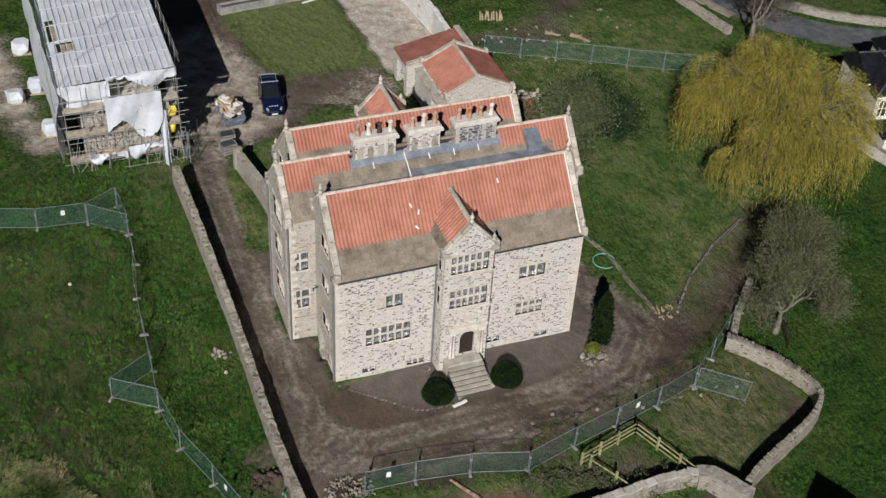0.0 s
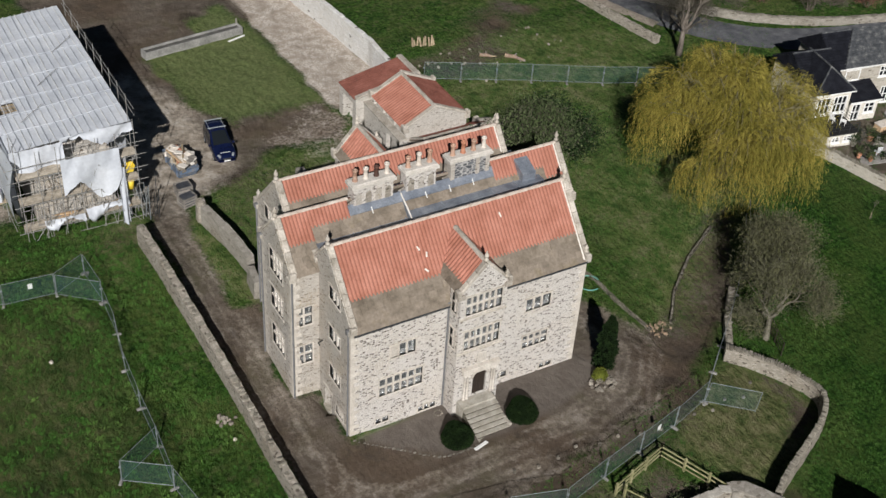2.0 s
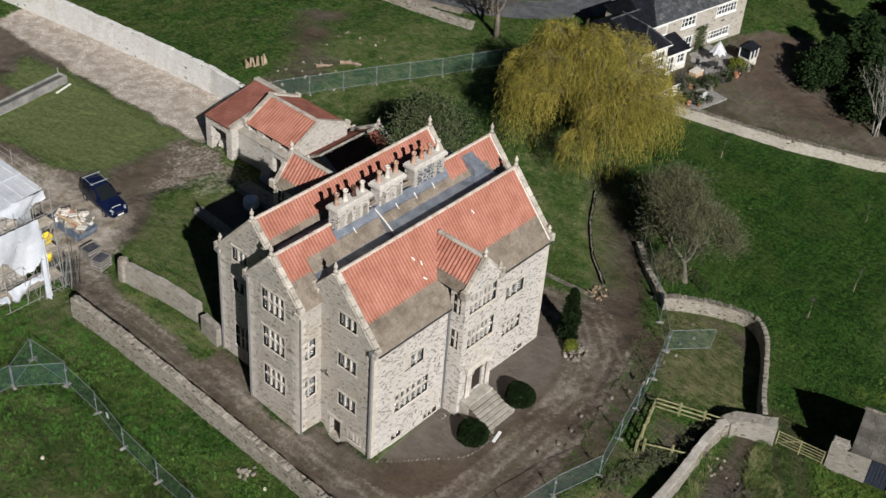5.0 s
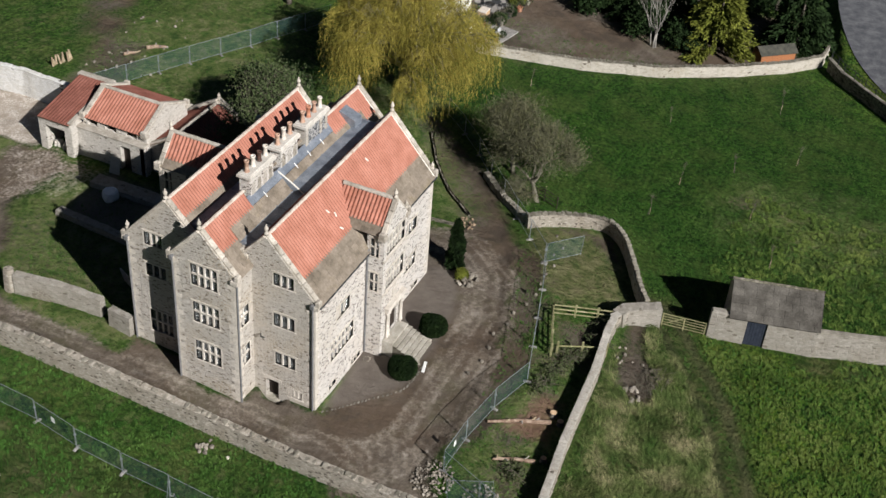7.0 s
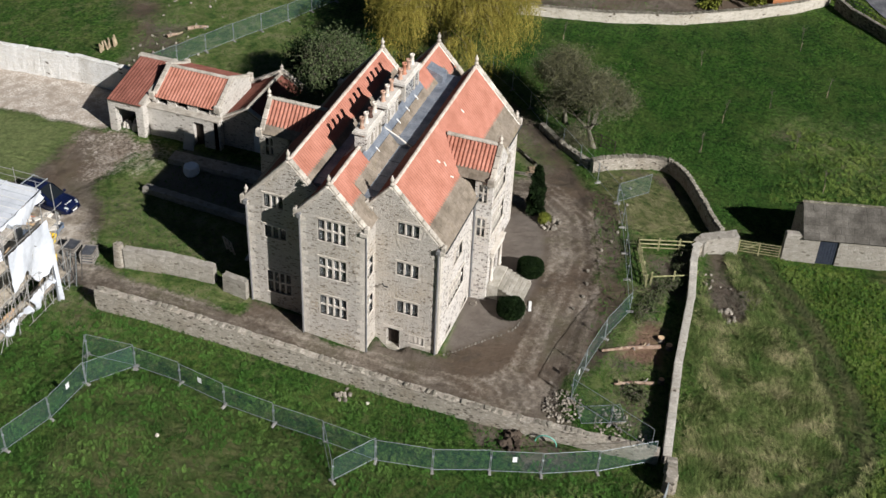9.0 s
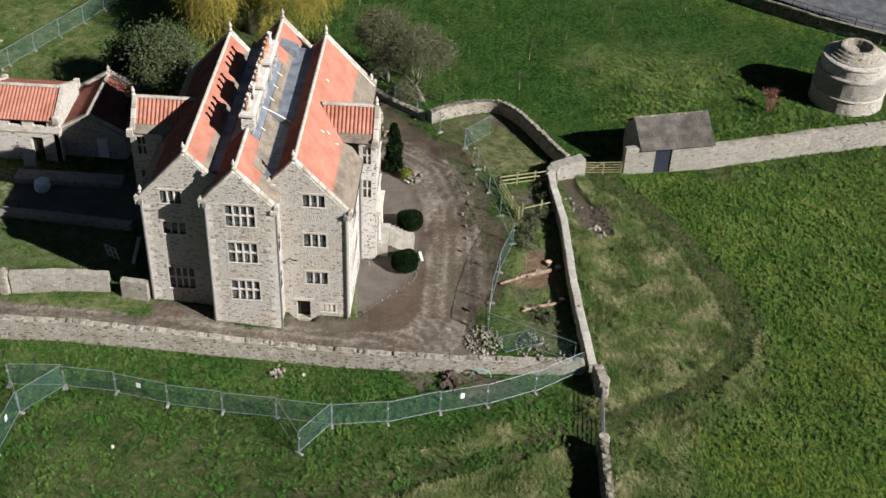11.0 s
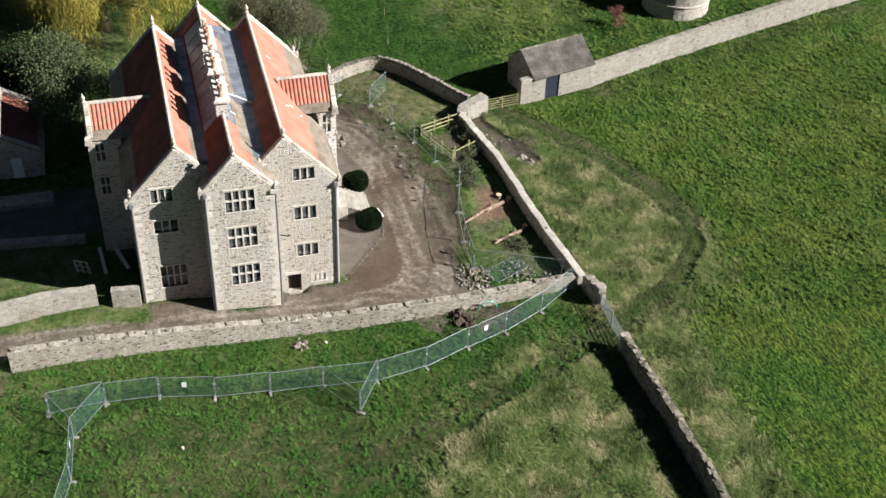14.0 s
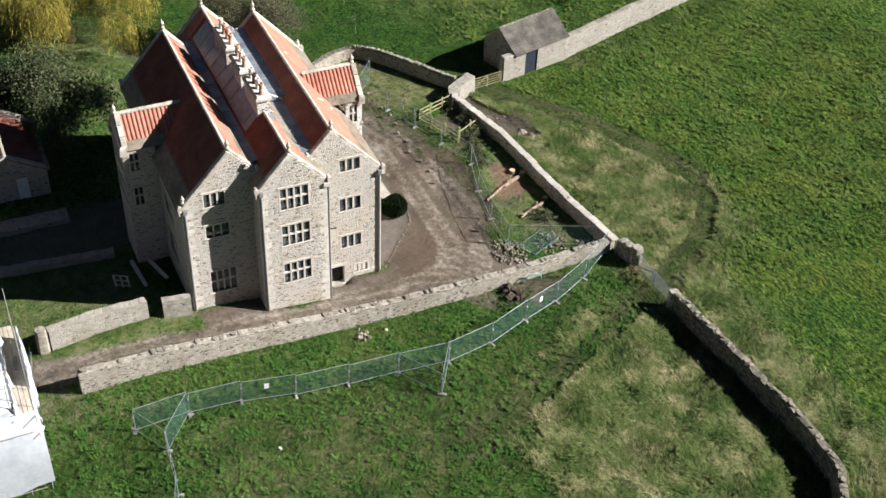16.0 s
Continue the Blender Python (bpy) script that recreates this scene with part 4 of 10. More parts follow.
def pantile_shape(o, u, v, n, width, height, course=0.34, roll=0.26, lift=0.055):
    """Rolled clay tiles in overlapping courses on a slope: o lower corner, u along the eaves, v up the slope, n out."""
    o, u, v, n = Vector(o), Vector(u).normalized(), Vector(v).normalized(), Vector(n).normalized()
    s, cols = Shape(), max(1, round(width / roll)) * 6
    prof = [0.0, 0.55, 0.95, 1.0, 0.75, 0.2]
    rows = max(1, round(height / course))
    ch = height / rows
    for r in range(rows):
        n0 = len(s.v)
        for up, raise_ in ((-0.03, 0.014), (ch, 0.0)):
            for c in range(cols + 1):
                s.v.append(tuple(o + u * (width * c / cols) + v * (r * ch + up) + n * (0.02 + raise_ + lift * prof[c % 6])))
        s.f += [(n0 + c, n0 + c + 1, n0 + cols + 2 + c, n0 + cols + 1 + c) for c in range(cols)]
        n1 = len(s.v)
        for c in range(cols + 1):
            s.v.append(tuple(o + u * (width * c / cols) + v * (r * ch - 0.03) + n * (-0.02 + lift * prof[c % 6] * 0.8)))
        s.f += [(n1 + c, n1 + c + 1, n0 + c + 1, n0 + c) for c in range(cols)]
    return s


def pantile_pieces(parent, o, u, v, n, width, height, course=0.34, roll=0.3, lift=0.09):
    """Rolled clay tiles laid one by one on a small slope."""
    o, u, v, n = Vector(o), Vector(u).normalized(), Vector(v).normalized(), Vector(n).normalized()
    cols, rows = max(1, round(width / roll)), max(1, round(height / course))
    w, ch = width / cols, height / rows
    s = Shape()
    prof = [0.0, 0.55, 0.95, 1.0, 0.75, 0.2, 0.0]
    s.v = [(w * c / 6, y, z + lift * prof[c]) for y, z in ((-0.03, 0.052), (ch + 0.02, 0.015), (-0.03, 0.012)) for c in range(7)]
    s.f = [(c, c + 1, c + 8, c + 7) for c in range(6)] + [(c + 14, c + 15, c + 1, c) for c in range(6)]
    me = s.mesh("pantile", PANTILE_SINGLE)
    for r in range(rows):
        for c in range(cols):
            q = o + u * (c * w) + v * (r * ch)
            piece("pantile", me, Matrix(((u.x, v.x, n.x, q.x), (u.y, v.y, n.y, q.y), (u.z, v.z, n.z, q.z), (0, 0, 0, 1))), parent)


SLATE_MESH = Shape().box((-0.5, -0.5, 0.0), (0.5, 0.5, 1.0), None, 0.06).mesh("stone_slate", SLATE_STONE)


def slate_courses(parent, o, u, v, n, width, height, rng, size=0.55):
    """Large stone slates in graded courses, each a piece of its own."""
    o, u, v, n = Vector(o), Vector(u).normalized(), Vector(v).normalized(), Vector(n).normalized()
    rows = max(1, round(height / (size * 0.75)))
    ch = height / rows
    for r in range(rows):
        at = rng.uniform(-0.2, 0.0)
        while at < width - 0.05:
            w = min(rng.uniform(0.75, 1.5) * size, width - at)
            lo = max(0.0, at)
            ww = at + w - lo
            if ww > 0.08:
                c = o + u * (lo + ww / 2) + v * ((r + 0.5) * ch) + n * (0.02 + 0.006 * rng.random())
                tilt = Matrix(((u.x, v.x, n.x, c.x), (u.y, v.y, n.y, c.y), (u.z, v.z, n.z, c.z), (0, 0, 0, 1)))
                piece("stone_slate", SLATE_MESH, tilt @ pose(0, 0, 0, -3.2, 0, rng.uniform(-0.8, 0.8)) @ Matrix.Diagonal((ww - 0.012, ch + 0.1, 0.05, 1)), parent)
            at += w


def slope_axes(a, b, up):
    """Along, up-slope and outward for a roof plane through a, b (eaves) and a point above."""
    a, b, up = Vector(a), Vector(b), Vector(up)
    u = (b - a).normalized()
    v = (up - a) - u * (up - a).dot(u)
    h = v.length
    v.normalize()
    return u, v, u.cross(v), (b - a).length, h


def gable_coping(parent, m, foot_l, apex, foot_r, w=0.36, h=0.17):
    """Raised stone copings on a gable, with kneelers at the feet. Points are (u, z) in the wall's frame."""
    for f in (foot_l, foot_r):
        if f is None:
            continue
        d = Vector((apex[0] - f[0], 0, apex[1] - f[1]))
        ln = d.length
        d.normalize()
        q = Matrix(((d.x, 0, -d.z, f[0]), (0, 1, 0, 0), (d.z, 0, d.x, f[1]), (0, 0, 0, 1)))
        if d.x < 0:
            q = Matrix(((d.x, 0, d.z, f[0]), (0, -1, 0, w), (d.z, 0, -d.x, f[1]), (0, 0, 0, 1)))
        n = max(2, round(ln / 0.75))
        cop = part("coping", Shape().box((0, -0.08, -0.05), (ln, w - 0.08, h * 0.35), m @ q), COPING, parent)
        st = Shape().box((0.01, -0.1, 0.0), (ln / n - 0.01, w - 0.06, h), None, 0.05).mesh("coping_stone", COPING)
        for i in range(n):
            piece("coping_stone", st, m @ q @ pose(i * ln / n, 0, 0), cop)
        sgn = 1 if f[0] > apex[0] else -1
        k = Shape().box((f[0] - 0.26, -0.16, f[1] - 0.42), (f[0] + 0.26, w, f[1] - 0.1), m, 0.05)
        k.box((f[0] + (0.02 if sgn > 0 else -0.3), -0.12, f[1] - 0.12), (f[0] + (0.3 if sgn > 0 else -0.02), w - 0.04, f[1] + 0.3), m, 0.08)
        part("kneeler", k, COPING, parent)


def finial(parent, at, h=0.95):
    x, y, z = at
    h *= 0.85
    part("finial", Shape().lathe((x, y), [(0.164, z), (0.164, z + 0.16), (0.090, z + 0.2), (0.074, z + 0.34 * h), (0.139, z + 0.45 * h), (0.156, z + 0.6 * h), (0.107, z + 0.74 * h), (0.049, z + 0.8 * h), (0.057, z + 0.92 * h), (0.016, z + h)], 10), COPING, parent, smooth=True)


def ridge_tiles(parent, a, b, material, r=0.17):
    a, b = Vector(a), Vector(b)
    n = max(1, round((b - a).length / 0.48))
    d = (b - a) / n
    s = Shape()
    up, side = Vector((0, 0, 1)), d.normalized().cross(Vector((0, 0, 1)))
    for i in range(n):
        p, q = a + d * i, a + d * (i + 0.97)
        rr = r * (1 + 0.08 * (i % 2))
        ring = lambda c: [c + side * (rr * math.cos(t)) + up * (rr * math.sin(t)) for t in (0.0, 0.6, 1.2, 1.94, 2.54, 3.14)]
        s.raw(ring(p) + ring(q), [(k, k + 1, k + 7, k + 6) for k in range(5)] + [(5, 4, 3, 2, 1, 0), (6, 7, 8, 9, 10, 11)])
    return part("ridge_tiles", s, material, parent, kind="stuff")


def downpipe(parent, x, y, z0, z1, r=0.07):
    s = Shape().tube([(x, y, z0), (x, y, z1)], r, 8)
    s.box((x - 0.15, y - 0.13, z1 - 0.05), (x + 0.15, y + 0.13, z1 + 0.28), None, 0.03)
    part("downpipe", s, PIPE_METAL, parent, "grey downpipe with hopper head")


QUOIN = Shape().box((0, 0, 0), (1, 1, 1), None, 0.04).mesh("quoin", QUOIN_STONE)


def quoins(parent, x, y, sx, sy, z0, z1, rng):
    """Dressed corner stones, long and short in turn. sx, sy: which way the walls run from the corner."""
    z, i = z0, 0
    while z < z1 - 0.15:
        h = rng.uniform(0.28, 0.4)
        a, b = (0.62, 0.32) if i % 2 else (0.32, 0.62)
        a, b = a * rng.uniform(0.85, 1.15), b * rng.uniform(0.85, 1.15)
        m = Matrix.Translation((x - (0.008 if sx > 0 else -0.008), y - (0.008 if sy > 0 else -0.008), z)) @ Matrix.Diagonal((a * sx, b * sy, h - 0.008, 1))
        piece("quoin", QUOIN, m, parent)
        z += h
        i += 1

# ---- the manor house ----
def build_house():
    rng = random.Random(5)
    K = 1.11
    house = thing("manor_house", (8.9, 7, gz(8.9, 0)), "pale rubble-stone gabled manor house with red pantile roofs", "house")
    FR, MR, BR = (3.63, 13.37), (7.27, 13.70), (10.93, 13.73)     # ridges: y, z
    XE, XB0, XB1, XM0, XM1, YB = 17.77, -0.32, 16.8, -1.97, 19.44, 14.35

    def gable_wall(x, ya, yb, ridge, z0, holes, material, west=True, eave=None):
        yr, zr = ridge
        if west:
            m = frame3((x, ya, 0), (0, -1, 0), (-1, 0, 0))
            cuts = [(K, 1, zr - K * yr + K * ya), (-K, 1, zr + K * yr - K * ya)]
            hs = [(ya - b, c, ya - a, d) for a, b, c, d in holes]
        else:
            m = frame3((x, yb, 0), (0, 1, 0), (1, 0, 0))
            cuts = [(-K, 1, zr - K * yr + K * yb), (K, 1, zr + K * yr - K * yb)]
            hs = [(a - yb, c, b - yb, d) for a, b, c, d in holes]
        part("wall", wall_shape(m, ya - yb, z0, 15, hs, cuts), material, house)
        return m, hs

    # west gables
    m, hs = gable_wall(0, 5.3, 0, FR, -0.8, [(1.6, 3.1, 9.8, 10.77), (1.57, 3.15, 6.34, 7.42), (1.54, 3.08, 2.95, 4.0), (2.88, 3.87, -0.45, 1.28), (1.05, 2.08, 0.36, 1.05)], STONE_SIDE)
    for h in hs[:3]:
        mullion_window(house, m, h, 3, 1, "three-light stone mullioned window")
    mullion_window(house, m, hs[4], 3, 1, "blocked three-light cellar window", False, shut=((0, 0), (1, 0), (2, 0)))
    # The opening is an unlit open doorway; a dark leaf stands for it.
    d = part("door", Shape().box((hs[3][0], 0.44, -0.45), (hs[3][2], 0.5, 1.28), m), DARK_WOOD, house, "dark plank leaf set deep in place of an open cellar doorway")
    for i in range(5):
        w = (hs[3][2] - hs[3][0]) / 5
        part("plank", Shape().box((hs[3][0] + i * w + 0.01, 0.41, -0.4), (hs[3][0] + (i + 1) * w - 0.01, 0.44, 1.24), m), DARK_WOOD, d)
    part("threshold", Shape().box((hs[3][0] - 0.05, -0.12, -0.7), (hs[3][2] + 0.05, 0.43, -0.38), m, 0.03), TREAD_STONE, house, "worn stone threshold")
    part("lintel", Shape().box((hs[3][0] - 0.25, -0.03, 1.28), (hs[3][2] + 0.25, 0.2, 1.55), m, 0.02), DRESSED, house)
    gable_coping(house, m, None, (5.3 - FR[0], FR[1]), (5.3, 13.37 - K * FR[0]))
    gable_coping(house, m, (0.1, 13.37 - K * 1.57), (5.3 - FR[0], FR[1]), None)
    finial(house, (0.12, FR[0], FR[1] + 0.15))
    m, hs = gable_wall(XM0, 9.52, 4.74, MR, -0.6, [(6.08, 8.06, a, b) for a, b in ((9.27, 10.98), (6.15, 7.82), (2.8, 4.48))], STONE_SIDE)
    for h in hs:
        mullion_window(house, m, h, 4, 2, "eight-light stone mullioned and transomed window")
    gable_coping(house, m, (0, MR[1] - K * 2.25), (9.52 - MR[0], MR[1]), (4.78, MR[1] - K * 2.53))
    finial(house, (XM0 + 0.12, MR[0], MR[1] + 0.15))
    m, hs = gable_wall(XB0, YB, 9.3, BR, -0.2, [(11.44, 12.86, 9.66, 10.7), (11.32, 12.92, 7.02, 8.02), (11.1, 12.92, 2.1, 3.97)], STONE_SIDE)
    mullion_window(house, m, hs[0], 3, 1, "three-light stone mullioned window")
    mullion_window(house, m, hs[1], 3, 1, "three-light stone mullioned window")
    mullion_window(house, m, hs[2], 4, 2, "eight-light stone window in the shade of the bay")
    gable_coping(house, m, (0, BR[1] - K * (YB - BR[0])), (YB - BR[0], BR[1]), (YB - 9.2, BR[1] - K * 1.73))
    finial(house, (XB0 + 0.12, BR[0], BR[1] + 0.15))
    finial(house, (XB0 + 0.12, YB - 0.1, 10.3), 0.8)
    # east gables
    m, hs = gable_wall(XE, 5.3, 0, FR, -1.4, [(1.6, 3.1, 9.8, 10.77)], STONE_SIDE, False)
    mullion_window(house, m, hs[0], 3, 1, "three-light stone mullioned window")
    gable_coping(house, m, (0, 13.37 - K * FR[0]), (FR[0], FR[1]), (5.2, 13.37 - K * 1.57))
    finial(house, (XE - 0.12, FR[0], FR[1] + 0.15))
    finial(house, (XE - 0.12, 0.12, 9.6), 0.75)
    m, hs = gable_wall(XM1, 9.52, 4.74, MR, -1.4, [(6.3, 7.9, 9.27, 10.9)], STONE_SIDE, False)
    mullion_window(house, m, hs[0], 3, 2, "stone mullioned window")
    gable_coping(house, m, (0, MR[1] - K * 2.53), (MR[0] - 4.74, MR[1]), (4.78, MR[1] - K * 2.25))
    finial(house, (XM1 - 0.12, MR[0], MR[1] + 0.15))
    m, hs = gable_wall(XB1, YB, 9.3, BR, -1.2, [], STONE_SIDE, False)
    gable_coping(house, m, (0.1, BR[1] - K * 1.63), (BR[0] - 9.3, BR[1]), (YB - 9.3, BR[1] - K * (YB - BR[0])))
    finial(house, (XB1 - 0.12, BR[0], BR[1] + 0.15))
    # bay returns
    for x0, x1, zlo in ((XM0, 0.0, -0.6), (XE, XM1, -1.4)):
        ms = frame3((x0, 4.74, 0), (1, 0, 0), (0, -1, 0))
        hs = [(0.35, 6.45, 1.45, 7.95), (0.35, 3.1, 1.45, 4.65)]
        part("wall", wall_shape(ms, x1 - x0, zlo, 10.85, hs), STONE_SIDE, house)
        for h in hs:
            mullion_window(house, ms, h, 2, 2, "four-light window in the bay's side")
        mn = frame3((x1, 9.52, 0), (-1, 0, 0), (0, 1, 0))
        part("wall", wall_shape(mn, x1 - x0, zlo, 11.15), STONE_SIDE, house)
    # front
    mf = frame3((0, 0, 0), (1, 0, 0), (0, -1, 0))
    fh = [(2.12, 2.72, 5.3, 4.2), (2.87, 5.85, 4.67, 6.9), (13.15, 6.0, 15.1, 7.03), (13.2, 2.58, 15.2, 3.68), (1.9, 0.25, 2.85, 0.68), (5.15, 0.02, 6.45, 0.46), (14.9, 0.06, 15.9, 0.46), (11.15, 0.5, 12.1, 1.0)]
    part("wall", wall_shape(mf, XE, -1.2, 9.3, fh), STONE_FRONT, house, "pale front wall of rubble with dark gaps")
    mullion_window(house, mf, fh[0], 6, 2, "long twelve-light stone mullioned window")
    mullion_window(house, mf, fh[1], 3, 1, "three-light window, one light boarded up", shut=((0, 0),))
    mullion_window(house, mf, fh[2], 3, 1, "three-light stone window")
    mullion_window(house, mf, fh[3], 4, 2, "eight-light stone window")
    for h, c in zip(fh[4:], (2, 3, 2, 2)):
        mullion_window(house, mf, h, c, 1, "small cellar window at ground level", False)
    part("wall", wall_shape(frame3((XB1, YB, 0), (-1, 0, 0), (0, 1, 0)), XB1 - XB0, -1.0, 9.95, [(2.5, 6.2, 4.5, 7.6), (11.5, 6.2, 13.5, 7.6), (2.5, 2.6, 4.5, 4.2), (11.5, 2.6, 13.5, 4.2)]), STONE_SIDE, house)
    mb = frame3((XB1, YB, 0), (-1, 0, 0), (0, 1, 0))
    for h in ((2.5, 6.2, 4.5, 7.6), (11.5, 6.2, 13.5, 7.6), (2.5, 2.6, 4.5, 4.2), (11.5, 2.6, 13.5, 4.2)):
        mullion_window(house, mb, h, 3, 2, "stone mullioned window")
    # corners
    for x, y, sx, sy, a, b in ((0, 0, 1, 1, -0.5, 9.1), (XE, 0, -1, 1, -0.9, 9.1), (XM0, 4.74, 1, 1, -0.2, 10.6), (XM0, 9.52, 1, -1, 0.1, 10.9), (XB0, YB, 1, -1, 0.4, 9.7)):
        quoins(house, x, y, sx, sy, a, b, rng)
    # floors inside
    for z in (0.6, 4.9, 8.4):
        part("inner_floor", Shape().box((0.5, 0.5, z), (16.6, 13.8, z + 0.15)), INTERIOR, house)
        part("inner_floor", Shape().box((-1.4, 5.4, z), (0.4, 8.9, z + 0.15)), INTERIOR, house)
    part("inner_wall", Shape().box((0.5, 5.0, -0.5), (16.6, 5.2, 11.2)).box((0.5, 9.4, -0.5), (16.6, 9.6, 11.4)).box((5.8, 0.6, -0.5), (6.0, 5.0, 9.2)), INTERIOR, house)
    # roofs
    roof = part("roof", Shape(), PANTILE, house, "red pantile roof with stone-slate eaves courses")

    def slope(x0, x1, y_lo, y_hi, ridge, south, slate=0.0, tiles=True, material=PANTILE):
        yr, zr = ridge
        z = lambda y: zr - K * abs(yr - y)
        a, b = ((x0, y_lo, z(y_lo)), (x1, y_lo, z(y_lo))) if south else ((x1, y_lo, z(y_lo)), (x0, y_lo, z(y_lo)))
        top = (a[0], y_hi, z(y_hi))
        u, v, n, w, h = slope_axes(a, b, top)
        deck = Shape()
        q = [Vector(a), Vector(b), Vector(b) + v * h, Vector(a) + v * h]
        deck.raw([p - n * 0.004 for p in q] + [p - n * 0.18 for p in q], [(0, 1, 2, 3), (7, 6, 5, 4), (0, 4, 5, 1), (1, 5, 6, 2), (2, 6, 7, 3), (3, 7, 4, 0)])
        part("roof_deck", deck, SLATE_STONE, roof)
        hs = slate * math.sqrt(1 + K * K)
        if slate:
            slate_courses(roof, a, u, v, n, w, hs, rng)
        if tiles and h - hs > 0.2:
            part("tile_covering", pantile_shape(Vector(a) + v * (hs - 0.05), u, v, n, w, h - hs + 0.05), material, roof, kind="stuff")

    # Most north slopes take the tile that carries shade in its colour.
    slope(0.3, XE - 0.3, -0.22, FR[0], FR, True, 1.4)
    slope(0.3, XE - 0.3, 5.5, FR[0], FR, False, material=PANTILE_OLD_SHADED)
    slope(XM0 + 0.3, 0.3, 4.6, MR[0], MR, True, 1.35)
    slope(0.3, 3.1, 5.75, MR[0], MR, True, 0.75)
    slope(3.1, 13.9, 5.75, MR[0] - 0.4, MR, True, 0.72, False)
    slope(13.9, XE, 5.75, MR[0], MR, True, 0.6)
    slope(XE, XM1 - 0.3, 4.6, MR[0], MR, True, 1.2)
    slope(XM0 + 0.3, 0.3, 9.7, MR[0], MR, False, 0.8, material=PANTILE_OLD_SHADED)
    slope(0.3, XE, 8.9, MR[0], MR, False, material=PANTILE_OLD_SHADED)
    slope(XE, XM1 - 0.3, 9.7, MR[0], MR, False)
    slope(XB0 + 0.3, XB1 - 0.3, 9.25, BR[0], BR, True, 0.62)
    slope(XB0 + 0.3, XB1 - 0.3, YB + 0.25, BR[0], BR, False, 1.0, material=PANTILE_OLD_SHADED)
    for a, b, (yr, zr) in ((0.2, XE - 0.2, FR), (XM0 + 0.2, 3.2, MR), (13.8, XM1 - 0.2, MR), (XB0 + 0.2, XB1 - 0.2, BR)):
        ridge_tiles(roof, (a, yr, zr + 0.02), (b, yr, zr + 0.02), RIDGE, 0.13)
    # lime fillets where the tiles meet the gable copings, and a few dabs of mortar left on the tiles
    up = Vector((0, 1, K)).normalized()
    out = Vector((0, -K, 1)).normalized()
    for x, yr, zr, y0 in ((0.34, FR[0], FR[1], 0.9), (XE - 0.46, FR[0], FR[1], -0.15), (XM1 - 0.46, MR[0], MR[1], 5.9), (XB1 - 0.46, BR[0], BR[1], 9.6)):
        q = Vector((x, y0, zr - K * (yr - y0))) + out * 0.06
        fm = Matrix(((1, 0, 0, q.x), (0, up.y, out.y, q.y), (0, up.z, out.z, q.z), (0, 0, 0, 1)))
        part("lime_fillet", Shape().box((0, 0, -0.04), (0.13, (yr - y0) * math.sqrt(1 + K * K), 0.03), fm, 0.02), LIMEWASH, roof, "pale lime fillet beside the coping")
    for x, y, a in ((5.9, 2.5, 20), (6.35, 2.15, -15), (6.05, 1.5, 40), (12.2, 2.9, 10)):
        q = Vector((x, y, FR[1] - K * (FR[0] - y))) + out * 0.07
        fm = Matrix(((1, 0, 0, q.x), (0, up.y, out.y, q.y), (0, up.z, out.z, q.z), (0, 0, 0, 1))) @ pose(0, 0, 0, 0, 0, a)
        part("mortar_dab", Shape().box((-0.06, -0.17, 0), (0.06, 0.17, 0.03), fm, 0.02), LIMEWASH, roof)
    # lead gutters between the roofs, with rolls
    for xa, xb, y0, y1, z in ((0.3, 6.9, 4.7, 5.85, 12.08), (6.9, XE - 0.5, 4.45, 6.2, 12.4), (0.3, XE - 0.5, 8.5, 9.68, 12.15)):
        g = part("lead_gutter", Shape().box((xa, y0, z - 0.5), (xb, y1, z)), LEAD, roof, "grey lead valley gutter")
        for x in np.arange(xa + 0.7, xb, 1.9):
            part("lead_roll", Shape().tube([(x, y0 + 0.02, z + 0.02), (x, y1 - 0.02, z + 0.02)], 0.035, 6), LEAD, g)
    K2 = lambda y: MR[1] - K * (MR[0] - y)
    back = lambda y: MR[1] - K * (y - MR[0]) + 0.13
    q = [(3.6, 8.62, back(8.62)), (XE - 0.6, 8.62, back(8.62)), (XE - 0.6, 7.45, back(7.45)), (3.6, 7.45, back(7.45))]
    sheet = part("lead_sheet", Shape().raw(q + [(p[0], p[1], p[2] - 0.06) for p in q], [(0, 3, 2, 1), (4, 5, 6, 7), (0, 1, 5, 4), (1, 2, 6, 5), (2, 3, 7, 6), (3, 0, 4, 7)]), LEAD, roof, "lead sheeting behind the chimney stacks")
    for x in np.arange(4.4, XE - 1, 1.6):
        part("lead_roll", Shape().tube([(x, 8.6, back(8.6) + 0.02), (x, 7.5, back(7.5) + 0.02)], 0.035, 6), LEAD, sheet)
    f = Shape()
    for x0, x1 in ((2.9, 6.9), (6.95, 13.95)):
        q = [(x0, 6.5, K2(6.5) + 0.07), (x1, 6.5, K2(6.5) + 0.07), (x1, 6.95, K2(6.95) + 0.07), (x0, 6.95, K2(6.95) + 0.07)]
        f.raw(q + [(p[0], p[1], p[2] - 0.05) for p in q], [(0, 1, 2, 3), (7, 6, 5, 4), (0, 4, 5, 1), (1, 5, 6, 2), (2, 6, 7, 3), (3, 7, 4, 0)])
    fl = part("lead_flashing", f, LEAD, roof, "lead flashing under the chimney stacks")
    for x in (4.6, 8.6, 10.4, 12.2):
        part("lead_strap", Shape().box((x, 6.45, K2(6.2) + 0.08), (x + 0.05, 6.9, K2(6.2) + 0.13), Matrix.Translation((0, 6.2, K2(6.2))) @ pose(0, 0, 0, 45) @ Matrix.Translation((0, -6.2, -K2(6.2)))), WHITE, fl)
    c = Shape()
